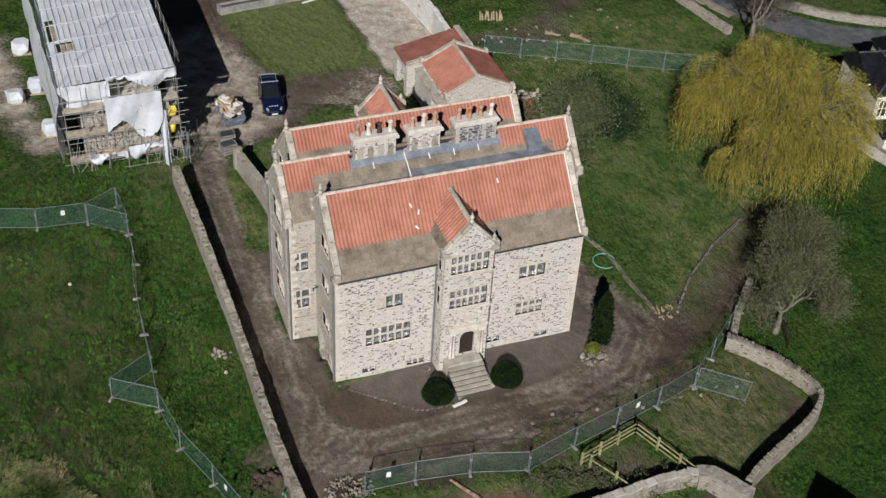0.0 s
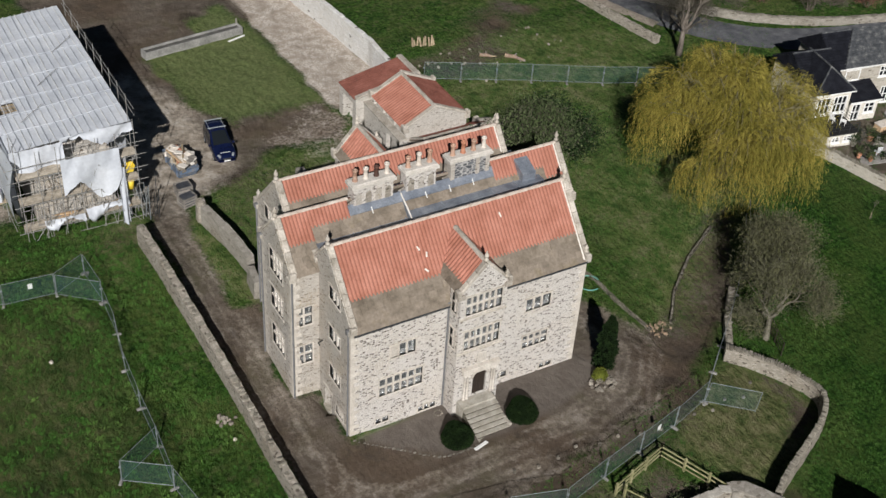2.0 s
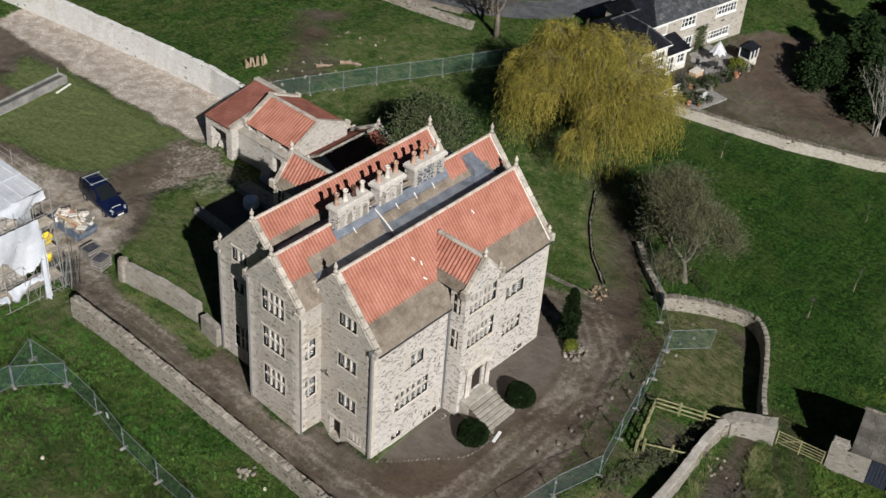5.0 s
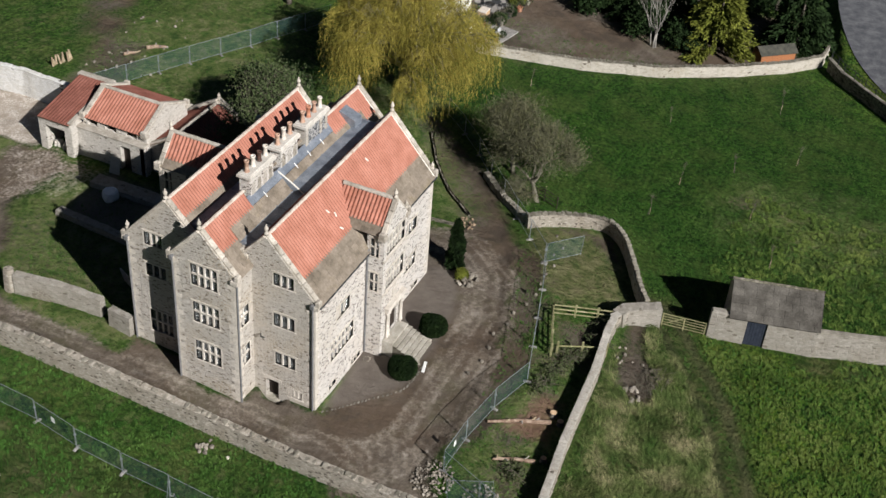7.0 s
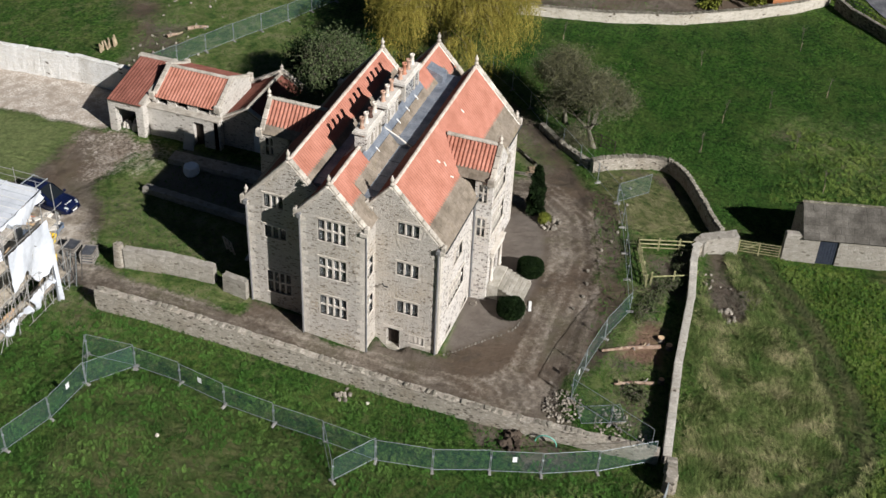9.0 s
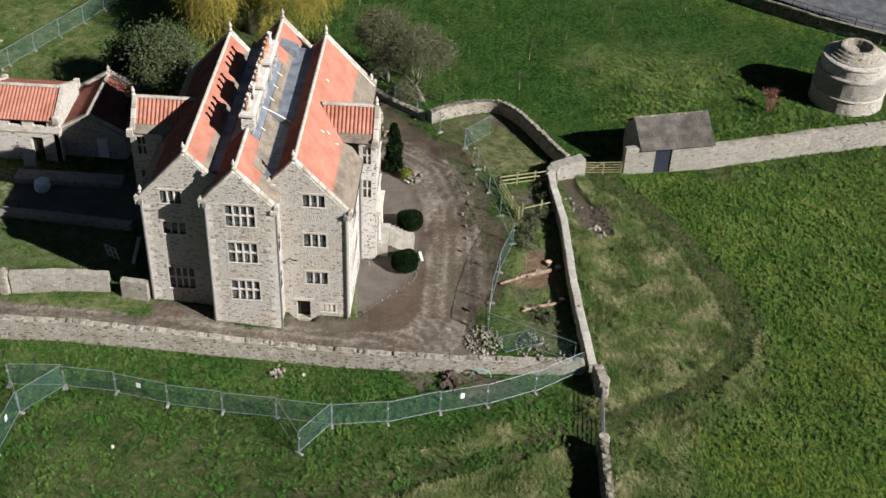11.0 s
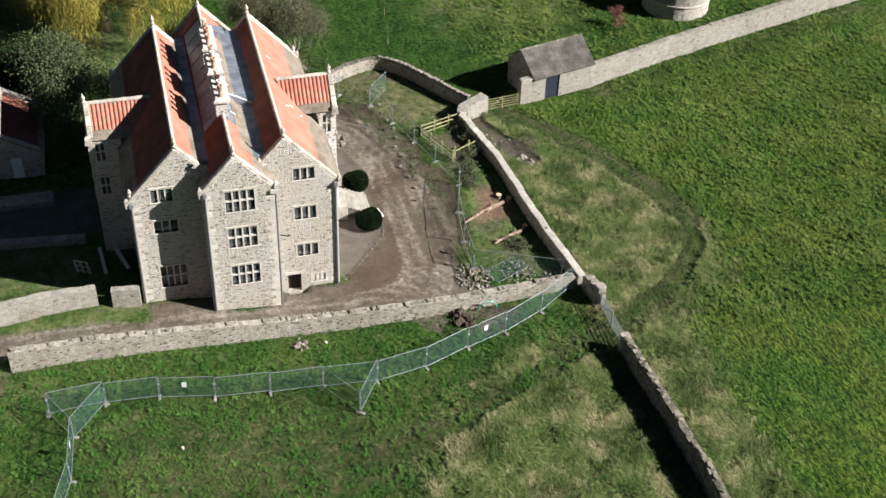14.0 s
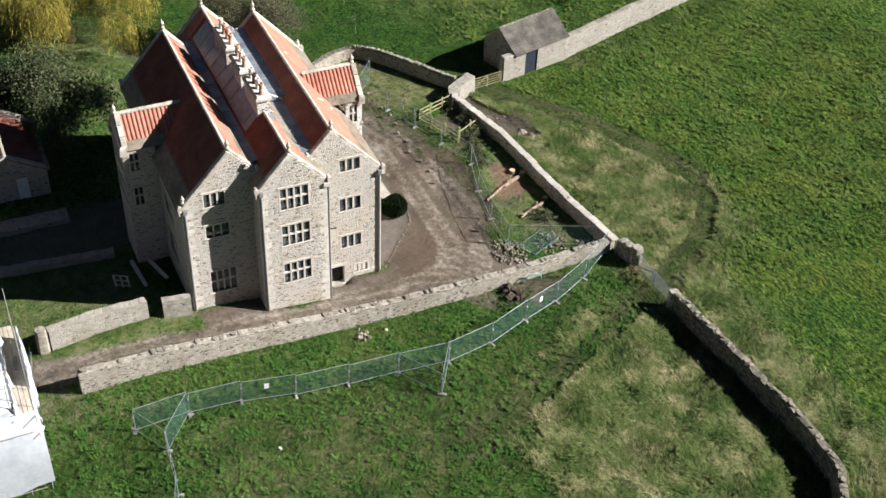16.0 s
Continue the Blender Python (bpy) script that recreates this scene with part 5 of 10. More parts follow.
    tri = [(4.7, 11.9), (6.3, 12.35), (6.95, 13.3), (5.9, 12.75)]
    c.raw([(6.84, y, z) for y, z in tri] + [(6.98, y, z) for y, z in tri], [(3, 2, 1, 0), (4, 5, 6, 7)] + [(i, (i + 1) % 4, 4 + (i + 1) % 4, 4 + i) for i in range(4)])
    ck = part("lead_cheek", c, LEAD, roof, "lead-dressed step in the valley")
    part("cheek_edge", Shape().tube([(6.91, 4.8, 12.1), (6.91, 5.9, 12.78), (6.91, 6.9, 13.3)], 0.05, 6), LIMEWASH, ck, "pale rounded edge")
    hatch = Shape().raw([(15.7, 5.65, 11.7), (16.75, 5.65, 11.7), (16.75, 6.95, 13.25), (15.7, 6.95, 13.25), (15.7, 5.65, 13.0), (16.75, 5.65, 13.0), (16.75, 6.95, 13.5), (15.7, 6.95, 13.5)], [(0, 1, 5, 4), (1, 2, 6, 5), (3, 0, 4, 7), (4, 5, 6, 7), (2, 3, 7, 6)])
    part("roof_hatch", hatch, LEAD, roof, "lead-clad access hatch between the roofs")
    # porch bay at the front, stair wing behind
    for side, yo, yi in ((-1, -1.3, 0.0), (1, 16.7, YB)):
        x0, x1, xr, zr = 7.05, 10.5, 8.78, 12.68
        if side > 0:
            x0, x1, xr, zr = 6.75, 10.1, 8.42, 12.6
        front = frame3((x0, yo, 0), (1, 0, 0), (0, -1, 0)) if side < 0 else frame3((x1, yo, 0), (-1, 0, 0), (0, 1, 0))
        rm = xr - x0 if side < 0 else x1 - xr
        cuts = [(-K, 1, zr - K * rm), (K, 1, zr + K * rm)]
        wins = [(0.45, 8.75, 3.1, 10.24), (0.5, 5.76, 3.15, 7.3)]
        holes = wins + ([(1.45, 1.25, 2.5, 3.0)] if side < 0 else [])
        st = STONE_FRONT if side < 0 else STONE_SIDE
        part("wall", wall_shape(front, x1 - x0, -0.8, 15, holes, cuts, 0.4), st, house)
        for h in wins:
            mullion_window(house, front, h, 6, 2, "wide twelve-light stone window of the projecting bay", stone=DRESSED, bars=0.12)
        eave = zr - K * rm
        for xx, n in ((x0, -1), (x1, 1)):
            ln = abs(yi - yo) + (0.9 if side > 0 else 0)
            ms = frame3((xx + 0.002 * n, max(yo, yi) if n < 0 else min(yo, yi), 0), (0, -1 if n < 0 else 1, 0), (n, 0, 0))
            off = 0.3 if ln < 2 else 0.5
            hs = [(off, 8.75, off + 0.6, 10.24), (off, 5.76, off + 0.6, 7.3)]
            part("wall", wall_shape(ms, abs(yi - yo), -0.8, eave, hs, (), 0.3), st, house)
            for h in hs:
                mullion_window(house, ms, h, 2, 2, "four-light side window of the bay", bars=0.1)
        gable_coping(house, front, (0, eave), (rm, zr), (x1 - x0, eave), 0.36, 0.2)
        finial(house, (xr, yo + 0.15 * -side, zr + 0.1), 0.9)
        finial(house, (x1 - 0.05, yo + 0.1 * -side, eave + 0.2), 0.75)
        yd = 2.8 if side < 0 else 11.9
        for s in (-1, 1):
            ex = xr + s * (rm + 0.1)
            ez = zr - K * (rm + 0.1)
            y_a, y_b = (yo + 0.3, yd) if side < 0 else (yd, yo - 0.3)
            a, b = ((ex, y_b, ez), (ex, y_a, ez)) if s < 0 else ((ex, y_a, ez), (ex, y_b, ez))
            u, v, n, w, h = slope_axes(a, b, (xr, a[1], zr))
            q = [Vector(a), Vector(b), Vector(b) + v * h, Vector(a) + v * h]
            part("roof_deck", Shape().raw([p - n * 0.004 for p in q] + [p - n * 0.14 for p in q], [(0, 1, 2, 3), (7, 6, 5, 4), (0, 4, 5, 1), (1, 5, 6, 2), (2, 6, 7, 3), (3, 7, 4, 0)]), SLATE_STONE, roof)
            slate_courses(roof, a, u, v, n, w, 0.75, rng)
            pantile_pieces(roof, Vector(a) + v * 0.7, u, v, n, w, h - 0.7)
        ridge_tiles(roof, (xr, yo + 0.3 * -side, zr + 0.02), (xr, yd, zr + 0.02), COPING)
        if side < 0:
            arch = Shape()
            n = 8
            for i in range(n):
                t0, t1 = math.pi * i / n, math.pi * (i + 1) / n
                for r0, r1 in ((0.525, 0.72),):
                    pts = [(1.975 + r * math.cos(t), yy, 3.0 + r * math.sin(t) * 0.85) for t, r in ((t0, r0), (t0, r1), (t1, r1), (t1, r0)) for yy in (-0.1, 0.1)]
                    arch.raw([front @ Vector(p) for p in pts], [(0, 2, 4, 6), (7, 5, 3, 1), (2, 3, 5, 4), (0, 6, 7, 1)])
            part("door_arch", arch, DRESSED, house, "round-arched stone door surround")
            fill = Shape()
            fan = [(1.975 + 0.525 * math.cos(math.pi * i / n), -0.012, 3.0 + 0.446 * math.sin(math.pi * i / n)) for i in range(n + 1)]
            fill.poly([front @ Vector(p) for p in fan])
            dr = part("front_door", Shape().box((1.45, 0.16, 1.25), (2.5, 0.22, 3.0), front), DARK_WOOD, house, "dark oak arched front door")
            part("door_head", fill, DARK_WOOD, dr)
            for i in range(5):
                part("plank", Shape().box((1.46 + i * 0.208, 0.13, 1.27), (1.65 + i * 0.208, 0.16, 2.98), front), DARK_WOOD, dr)
            for xx in (0.75, 0.98, 2.85, 3.05):
                part("column", Shape().lathe((0, 0), [(0.13, 1.25), (0.13, 1.4), (0.09, 1.45), (0.08, 3.3), (0.12, 3.36), (0.13, 3.5)], 10, front @ Matrix.Translation((xx, -0.14, 0))), DRESSED, house, "engaged stone column beside the door", True)
            part("entablature", Shape().box((0.55, -0.3, 3.6), (3.25, 0.02, 4.0), front, 0.05).box((0.45, -0.36, 4.0), (3.35, 0.02, 4.12), front, 0.03), DRESSED, house)
            part("carved_panel", Shape().box((1.6, -0.08, 4.3), (2.3, 0.02, 5.1), front, 0.04), DRESSED, house)
            part("string_course", Shape().box((-0.06, -0.08, 5.45), (3.51, 0.02, 5.6), front, 0.03), COPING, house)
            part("string_course", Shape().box((-0.06, -0.08, 8.45), (3.51, 0.02, 8.6), front, 0.03), COPING, house)
    # chimney stacks
    STACK_CAP = surface("pale weathered chimney cap", [(0.42, 0.39, 0.345), (0.53, 0.495, 0.45), (0.60, 0.565, 0.52)], 2.0, 0.9, 0.3, 20, piece=0.05)
    OLD_POT = surface("faded clay pot", [(0.30, 0.17, 0.115), (0.42, 0.27, 0.20), (0.5, 0.36, 0.28)], 4, 0.85, 0.2, 20, piece=0.15)
    pots = [OLD_POT, BUFF_CLAY, DARK_CLAY, BUFF_CLAY, OLD_POT, BUFF_CLAY, OLD_POT, OLD_POT, TERRACOTTA, OLD_POT, BUFF_CLAY]
    k = 0
    for x0, x1, n, st in ((3.36, 6.42, 4, STONE_FRONT), (7.2, 9.6, 3, STONE_FRONT), (10.55, 13.75, 4, GREY_BLOCK)):
        ch = part("chimney", Shape().box((x0 + 0.1, 6.85, 11.9), (x1 - 0.1, 7.7, 14.65)), st, house, "long chimney stack of dark grey blocks" if st is GREY_BLOCK else "long stone chimney stack")
        w = (x1 - x0 - 0.2) / n
        if st is GREY_BLOCK:
            for x in (x0 + 0.08, x0 + 0.1 + 2.55 * w, x1 - 0.42):
                part("pier", Shape().box((x, 6.8, 12.9), (x + 0.3, 7.75, 14.65), None, 0.03), STONE_SIDE, ch, "tan stone pier")
        else:
            for i in range(n):
                a, b = x0 + 0.1 + i * w + 0.14, x0 + 0.1 + (i + 1) * w - 0.14
                arch = Shape()
                top = [(a + (b - a) * (0.5 - 0.5 * math.cos(math.pi * k / 6)), 13.95 + 0.3 * math.sin(math.pi * k / 6)) for k in range(7)]
                ring = [(a, 13.2), (b, 13.2)] + top[::-1]
                arch.poly([(x, 6.844, z) for x, z in ring])
                arch.f += [(k, (k + 1) % len(ring), len(ring) + (k + 1) % len(ring), len(ring) + k) for k in range(len(ring))]
                arch.v += [(x, 6.86, z) for x, z in ring]
                # Flat panel on the face; a darker stone stands for the recess's shade.
                part("recess_shade_panel", arch, STONE_FIELD if (i + n) % 2 else STONE_SIDE, ch, "flat arched panel, darker for a recess's shade")
        part("stack_cap", Shape().box((x0 - 0.08, 6.7, 14.62), (x1 + 0.08, 7.8, 14.84), None, 0.03).box((x0, 6.78, 14.84), (x1, 7.72, 14.96), None, 0.05), STACK_CAP, ch, "pale limewashed chimney cap")
        part("stack_base", Shape().box((x0, 6.75, 11.9), (x1, 7.8, 12.95), None, 0.04), STONE_FRONT, ch)
        for i in range(n):
            x = x0 + (i + 0.5) * (x1 - x0) / n
            hh = rng.uniform(0.75, 0.95)
            part("chimney_pot", Shape().lathe((x, 7.28), [(0.2, 14.9), (0.2, 15.0), (0.155, 15.06), (0.135, 14.93 + hh * 0.8), (0.185, 14.93 + hh * 0.86), (0.185, 14.93 + hh), (0.12, 14.93 + hh), (0.11, 15.0)], 12), pots[k], ch, smooth=True)
            k += 1
    # rainwater pipes
    for x, y, a, b in ((-0.1, 0.16, -0.1, 9.05), (XM0 + 0.05, 4.63, 0.1, 10.6), (XM0 - 0.1, 9.4, 0.5, 10.9), (XB0 - 0.1, YB - 0.12, 0.9, 9.6), (6.95, -0.1, 0.0, 9.0)):
        downpipe(house, x, y, a, b)
    part("downpipe", Shape().tube([(10.62, -0.12, 0.0), (10.62, -0.12, 9.3)], 0.075, 8).box((10.45, -0.28, 9.25), (10.8, 0.0, 9.75), None, 0.04), DARK_METAL, house, "black iron downpipe and hopper")
    for a, b in ((0.1, 6.9), (10.65, 17.6)):
        part("gutter", Shape().tube([(a, -0.3, 9.02), (b, -0.3, 9.02)], 0.07, 6), DARK_METAL, house)
    # bracket on the west wall
    part("wall_bracket", Shape().tube([(0, 4.2, 5.15), (-0.45, 3.9, 5.35), (-0.5, 3.6, 5.4)], 0.05, 6), DARK_METAL, house)
    # front steps
    # Risers are darker than the treads.
    RISER_STONE = surface("dark riser stone", [(0.055, 0.05, 0.038), (0.10, 0.09, 0.07), (0.16, 0.145, 0.115)], 2.0, 0.9, 0.3, 12)
    st = thing("stone_steps", (8.7, -2.5, gz(8.7, -4)), "flight of worn stone steps up to the front door", "steps")
    part("landing", Shape().box((7.35, -2.15, -0.4), (9.95, -1.32, 1.25), None, 0.03), TREAD_STONE, st)
    for i in range(7):
        y = -2.15 - 0.32 * i
        zt = 1.25 - 0.165 * (i + 1)
        part("riser", Shape().box((7.38 + 0.02 * i, y - 0.32, -0.4), (9.92, y, zt - 0.05)), RISER_STONE, st, "dark stone riser")
        part("tread", Shape().box((7.33 + 0.02 * i, y - 0.37, zt - 0.05), (9.97, y - 0.02, zt), None, 0.015), TREAD_STONE, st, "pale worn tread")
    part("side_stone", Shape().box((9.96, -4.0, -0.4), (10.2, -1.35, 0.35), None, 0.04), COPING, st)


build_house()

# ---- field and garden walls ----
def along(line, step):
    """Points about every step metres on a broken line, each with its way."""
    out = []
    for (ax, ay), (bx, by) in zip(line[:-1], line[1:]):
        n = max(1, round(math.hypot(bx - ax, by - ay) / step))
        out += [(ax + (bx - ax) * i / n, ay + (by - ay) * i / n, (bx - ax) / n, (by - ay) / n) for i in range(n)]
    ax, ay = line[-1]
    return out + [(ax, ay, out[-1][2], out[-1][3])]


def smooth_line(line, rounds=2):
    for _ in range(rounds):
        new_line = [line[0]]
        for p, q in zip(line[:-1], line[1:]):
            new_line += [(p[0] * 0.75 + q[0] * 0.25, p[1] * 0.75 + q[1] * 0.25), (p[0] * 0.25 + q[0] * 0.75, p[1] * 0.25 + q[1] * 0.75)]
        line = new_line + [line[-1]]
    return line


def stone_wall(name, line, h0, h1, thick, label, material=None, caps="rough", seed=1, ragged=0.06, cap_material=None):
    """A rubble wall that follows the ground, with its cap stones as pieces."""
    rng = random.Random(seed)
    material = material or STONE_FIELD
    pts = along(line, 0.45)
    n = len(pts)
    s = Shape()
    tops = []
    for i, (x, y, dx, dy) in enumerate(pts):
        d = math.hypot(dx, dy)
        nx, ny = -dy / d, dx / d
        z = gz(x, y)
        top = z + h0 + (h1 - h0) * i / (n - 1) + rng.uniform(-ragged, ragged)
        tops.append(top)
        for side, zz, k in ((-1, z - 0.5, 1.12), (-1, z + 0.25, 1.08), (-1, (z + top) / 2, 1.02), (-1, top, 0.92), (1, top, 0.92), (1, (z + top) / 2, 1.02), (1, z + 0.25, 1.08), (1, z - 0.5, 1.12)):
            w = side * thick / 2 * k + rng.uniform(-0.025, 0.025)
            s.v.append((x + nx * w, y + ny * w, zz + rng.uniform(-0.02, 0.02)))
    for i in range(n - 1):
        for k in range(7):
            a = i * 8 + k
            s.f.append((a, a + 8, a + 9, a + 1))
    s.f.append(tuple(range(7, -1, -1)))
    s.f.append(tuple((n - 1) * 8 + k for k in range(8)))
    wall = part(name, s, material, None, label, category="stone wall")
    if caps is None:
        return wall
    meshes = []
    for i in range(6):
        meshes.append((Shape().box((-0.5, -0.5, -0.5), (0.5, 0.5, 0.5), None, 0.12) if caps == "flat" else Shape().rock((0, 0, 0), (1, 1, 1), rng)).mesh("cap_stone", cap_material or CAPSTONE))
    walk_len = {"rough": 0.42, "teeth": 0.17, "flat": 0.8}[caps]
    cps = along(line, walk_len)
    for j, (x, y, dx, dy) in enumerate(cps[:300]):
        if caps == "rough" and rng.random() < 0.5:
            continue
        i = min(n - 1, round(j * (n - 1) / max(1, len(cps) - 1)))
        if caps == "rough":
            size = (walk_len * rng.uniform(0.5, 1.2), thick * rng.uniform(0.4, 1.02), rng.uniform(0.07, 0.16))
        elif caps == "teeth":
            size = (walk_len * rng.uniform(0.6, 0.95), thick * rng.uniform(0.7, 1.0), rng.uniform(0.22, 0.36))
        else:
            size = (walk_len * 0.985, thick * rng.uniform(1.0, 1.06), 0.12)
        m = Matrix.Translation((x, y, tops[i] + size[2] * 0.32)) @ pose(0, 0, 0, rng.uniform(-5, 5) * (caps != "flat"), {"rough": 6, "teeth": 14, "flat": 1.2}[caps] * rng.uniform(-1, 1), math.degrees(math.atan2(dy, dx)) + rng.uniform(-6, 6) * (caps != "flat")) @ Matrix.Diagonal((*size, 1))
        piece("cap_stone", rng.choice(meshes), m, wall)
    return wall


W_WALL = [(-6.3, 23.35), (-5.92, 13.98), (-5.5, 4.98), (-5.55, -4.01), (-5.35, -9.98), (-4.6, -16.91)]
stone_wall("field_wall", smooth_line(W_WALL, 1), 1.75, 1.1, 0.6, "long rubble-stone field wall with rough cap stones beside the drive", seed=3)
stone_wall("garden_wall", [(-4.56, -17.41), (4.46, -16.42), (12.1, -15.92), (17.15, -15.25), (19.58, -15.11), (20.99, -15.88)], 1.15, 1.15, 0.55, "rubble garden wall with broad pale coping beside the meadow", seed=4, caps="flat", cap_material=surface("pale slab coping", [(0.30, 0.275, 0.235), (0.41, 0.385, 0.34), (0.5, 0.47, 0.42)], 0.9, 0.9, 0.5, 10, piece=0.1))
stone_wall("curved_garden_wall", smooth_line([(22.91, -16.64), (24.65, -15.53), (28.13, -13.89), (31.63, -12.04), (33.18, -10.13), (32.38, -8.05), (30.66, -5.78), (28.64, -4.22)], 2), 1.25, 1.2, 0.45, "curving garden wall topped with upright stones", seed=5, caps="teeth")
stone_wall("low_hedge_bank", [(29.45, -3.9), (31.62, -1.06), (34.6, 2)], 0.7, 0.6, 0.55, "low mossy stone wall under the bare tree", seed=6)
stone_wall("gateside_wall", [(-5.06, -17.8), (-6.76, -18.11)], 1.3, 1.5, 0.7, "short stump of rubble wall ending at the field gate", seed=7)
stone_wall("meadow_wall", [(-13.06, -17.74), (-20.48, -17.82), (-27.82, -17.72), (-31.75, -17.14), (-34.76, -15.06), (-39.26, -11.51)], 1.65, 1.6, 0.55, "mossy dark rubble wall casting a broad shadow in rough grass", STONE_MOSSY, seed=8, ragged=0.12, cap_material=surface("mossy cap stone", [(0.11, 0.10, 0.07), (0.20, 0.18, 0.14), (0.30, 0.275, 0.22)], 2.5, 0.95, 0.6, 14, piece=0.25))
stone_wall("yard_wall", [(-0.89, 24.39), (-0.14, 20.6), (0.17, 17.54)], 1.75, 1.55, 0.65, "low rubble yard wall beside the drive", STONE_LIME, None, 9, 0.03)
stone_wall("yard_wall", [(-0.24, 16.51), (-0.45, 14.55)], 1.5, 1.6, 0.6, "short length of rubble wall against the house corner", STONE_LIME, None, 10, 0.03)
stone_wall("kitchen_yard_wall", [(9.09, 28.73), (8.77, 23.8), (8.37, 18.13)], 0.55, 0.5, 0.75, "low broad ruined wall in the shaded yard", STONE_LIME, None, 11)
stone_wall("kitchen_terrace", [(14.35, 29.2), (14.45, 24.5), (14.5, 20.4)], 0.45, 0.45, 1.5, "low broad stone terrace before the stable", STONE_LIME, None, 26, 0.02)
stone_wall("whitewashed_wall", [(22.75, 36.45), (23.05, 43.64), (22.34, 52.49), (21.1, 64.01), (19.17, 78.63)], 2.6, 2.6, 0.5, "tall whitewashed stone wall along a gravel yard", STONE_WHITE, "flat", 12, 0.05, STONE_WHITE)
stone_wall("boundary_wall", [(55.7, 11.48), (59.09, 1.53), (62.94, -6), (68.02, -12.39), (72.87, -17.49), (76.8, -20.51), (79.7, -20.66)], 1.05, 1.3, 0.35, "pale stone boundary wall with upright coping at the field edge", STONE_CREAM, "teeth", 13, 0.04)
stone_wall("boundary_wall", [(53.34, 19.65), (54.49, 14.87), (55.7, 11.48)], 1.0, 1.05, 0.35, "pale stone boundary wall beside a cottage garden", STONE_CREAM, "teeth", 14, 0.04)
stone_wall("meadow_boundary_wall", [(25.15, -29.1), (28.85, -39.3), (31.88, -48.51), (36.3, -63.6), (42.1, -82.1)], 2.35, 2.5, 0.5, "tall weathered stone wall running from the shed", STONE_LIME, "flat", 15, 0.06)
stone_wall("lane_wall", [(47.62, 59.86), (50.31, 51.07), (51.65, 42.75), (52.9, 36.48)], 0.8, 0.8, 0.6, "tumbled low stone wall beside the lane", seed=16)
stone_wall("lane_wall", smooth_line([(51.12, 53.12), (57.54, 45.24), (63.9, 38.12), (70.19, 34.17), (77.62, 31.82), (86.1, 30.28), (108.1, 26.5)], 1), 0.8, 0.8, 0.42, "stone wall on the far side of the lane", STONE_LIME, "flat", 17, 0.06, CAPSTONE)
stone_wall("orchard_edging", [(23.85, 9.97), (24.75, 7.06), (24.83, 3.44), (25.16, 0.23)], 0.08, 0.1, 0.2, "row of edging stones between grass and drive", STONE_MOSSY, seed=18)
stone_wall("orchard_edging", [(27.3, 0.5), (30.05, 3.6), (33.75, 6.55), (38.2, 9.15)], 0.1, 0.1, 0.2, "row of edging stones beside the mown grass", STONE_MOSSY, seed=19)
EDGE_STONE = surface("muddy edging stone", [(0.10, 0.09, 0.075), (0.17, 0.155, 0.13), (0.24, 0.22, 0.19)], 3, 0.95, 0.4, 14, piece=0.25)
fe = thing("forecourt_edging", (4.2, -4.1, gz(4.2, -4.1)), "thin row of flush stones edging the forecourt", "edging")
_r = random.Random(20)
for ex, ey, dx, dy in along(smooth_line([(0.1, -0.5), (2.28, -2.28), (4.15, -4.13), (5.45, -4.65), (7.16, -4.57)], 1), 0.3):
    part("edging_stone", Shape().rock((ex + _r.uniform(-0.03, 0.03), ey + _r.uniform(-0.03, 0.03), gz(ex, ey) + 0.015), (_r.uniform(0.14, 0.32), _r.uniform(0.08, 0.14), 0.08), _r), EDGE_STONE, fe)
TROUGH_CONCRETE = surface("weathered concrete", [(0.15, 0.148, 0.14), (0.25, 0.245, 0.232), (0.34, 0.333, 0.315)], 0.8, 0.9, 0.3, 14)


def build_trough(a, b, w, h):
    """Long concrete trough: two walls, ends and a soil bed, following the slope."""
    za, zb = gz(*a), gz(*b)
    ln = math.hypot(b[0] - a[0], b[1] - a[1])
    m = Matrix.Translation((*a, za)) @ pose(0, 0, 0, 0, -math.degrees(math.atan2(zb - za, ln)), math.degrees(math.atan2(b[1] - a[1], b[0] - a[0])))
    t = thing("concrete_trough", (*a, za), "long low concrete trough across the lawn edge", "trough")
    part("front_wall", Shape().box((0, -w / 2, -0.3), (ln, -w / 2 + 0.16, h), m, 0.02), TROUGH_CONCRETE, t)
    part("back_wall", Shape().box((0, w / 2 - 0.16, -0.3), (ln, w / 2, h + 0.04), m, 0.02), TROUGH_CONCRETE, t)
    for x in (0.0, ln - 0.16):
        part("end_wall", Shape().box((x, -w / 2 + 0.163, -0.3), (x + 0.16, w / 2 - 0.163, h + 0.02), m, 0.02), TROUGH_CONCRETE, t)
    # Bed coloured dark for the shade between the trough walls.
    part("bed", Shape().box((0.17, -w / 2 + 0.17, -0.3), (ln - 0.17, w / 2 - 0.17, h - 0.16), m), surface("dark grey shaded bed", [(0.07, 0.068, 0.062), (0.13, 0.125, 0.115)], 1.2, 0.95, 0.3), t, "trough bed, dark grey for the shade between the walls")
    part("post", Shape().box((ln - 0.1, w / 2 + 0.02, -0.2), (ln, w / 2 + 0.12, 1.25), m), GREY_WOOD, t)
    tagged(part("white_plank", Shape().box((-1.0, -0.1, 0.02), (1.0, 0.1, 0.09), oriented_at(13.0, 53.1, 17)), WHITE, None, "white plank lying on the lawn", category="plank"))


def oriented_at(x, y, deg):
    return Matrix.Translation((x, y, gz(x, y))) @ pose(0, 0, 0, 0, 0, deg)


build_trough((3.35, 52.45), (13.9, 54.4), 1.05, 0.78)


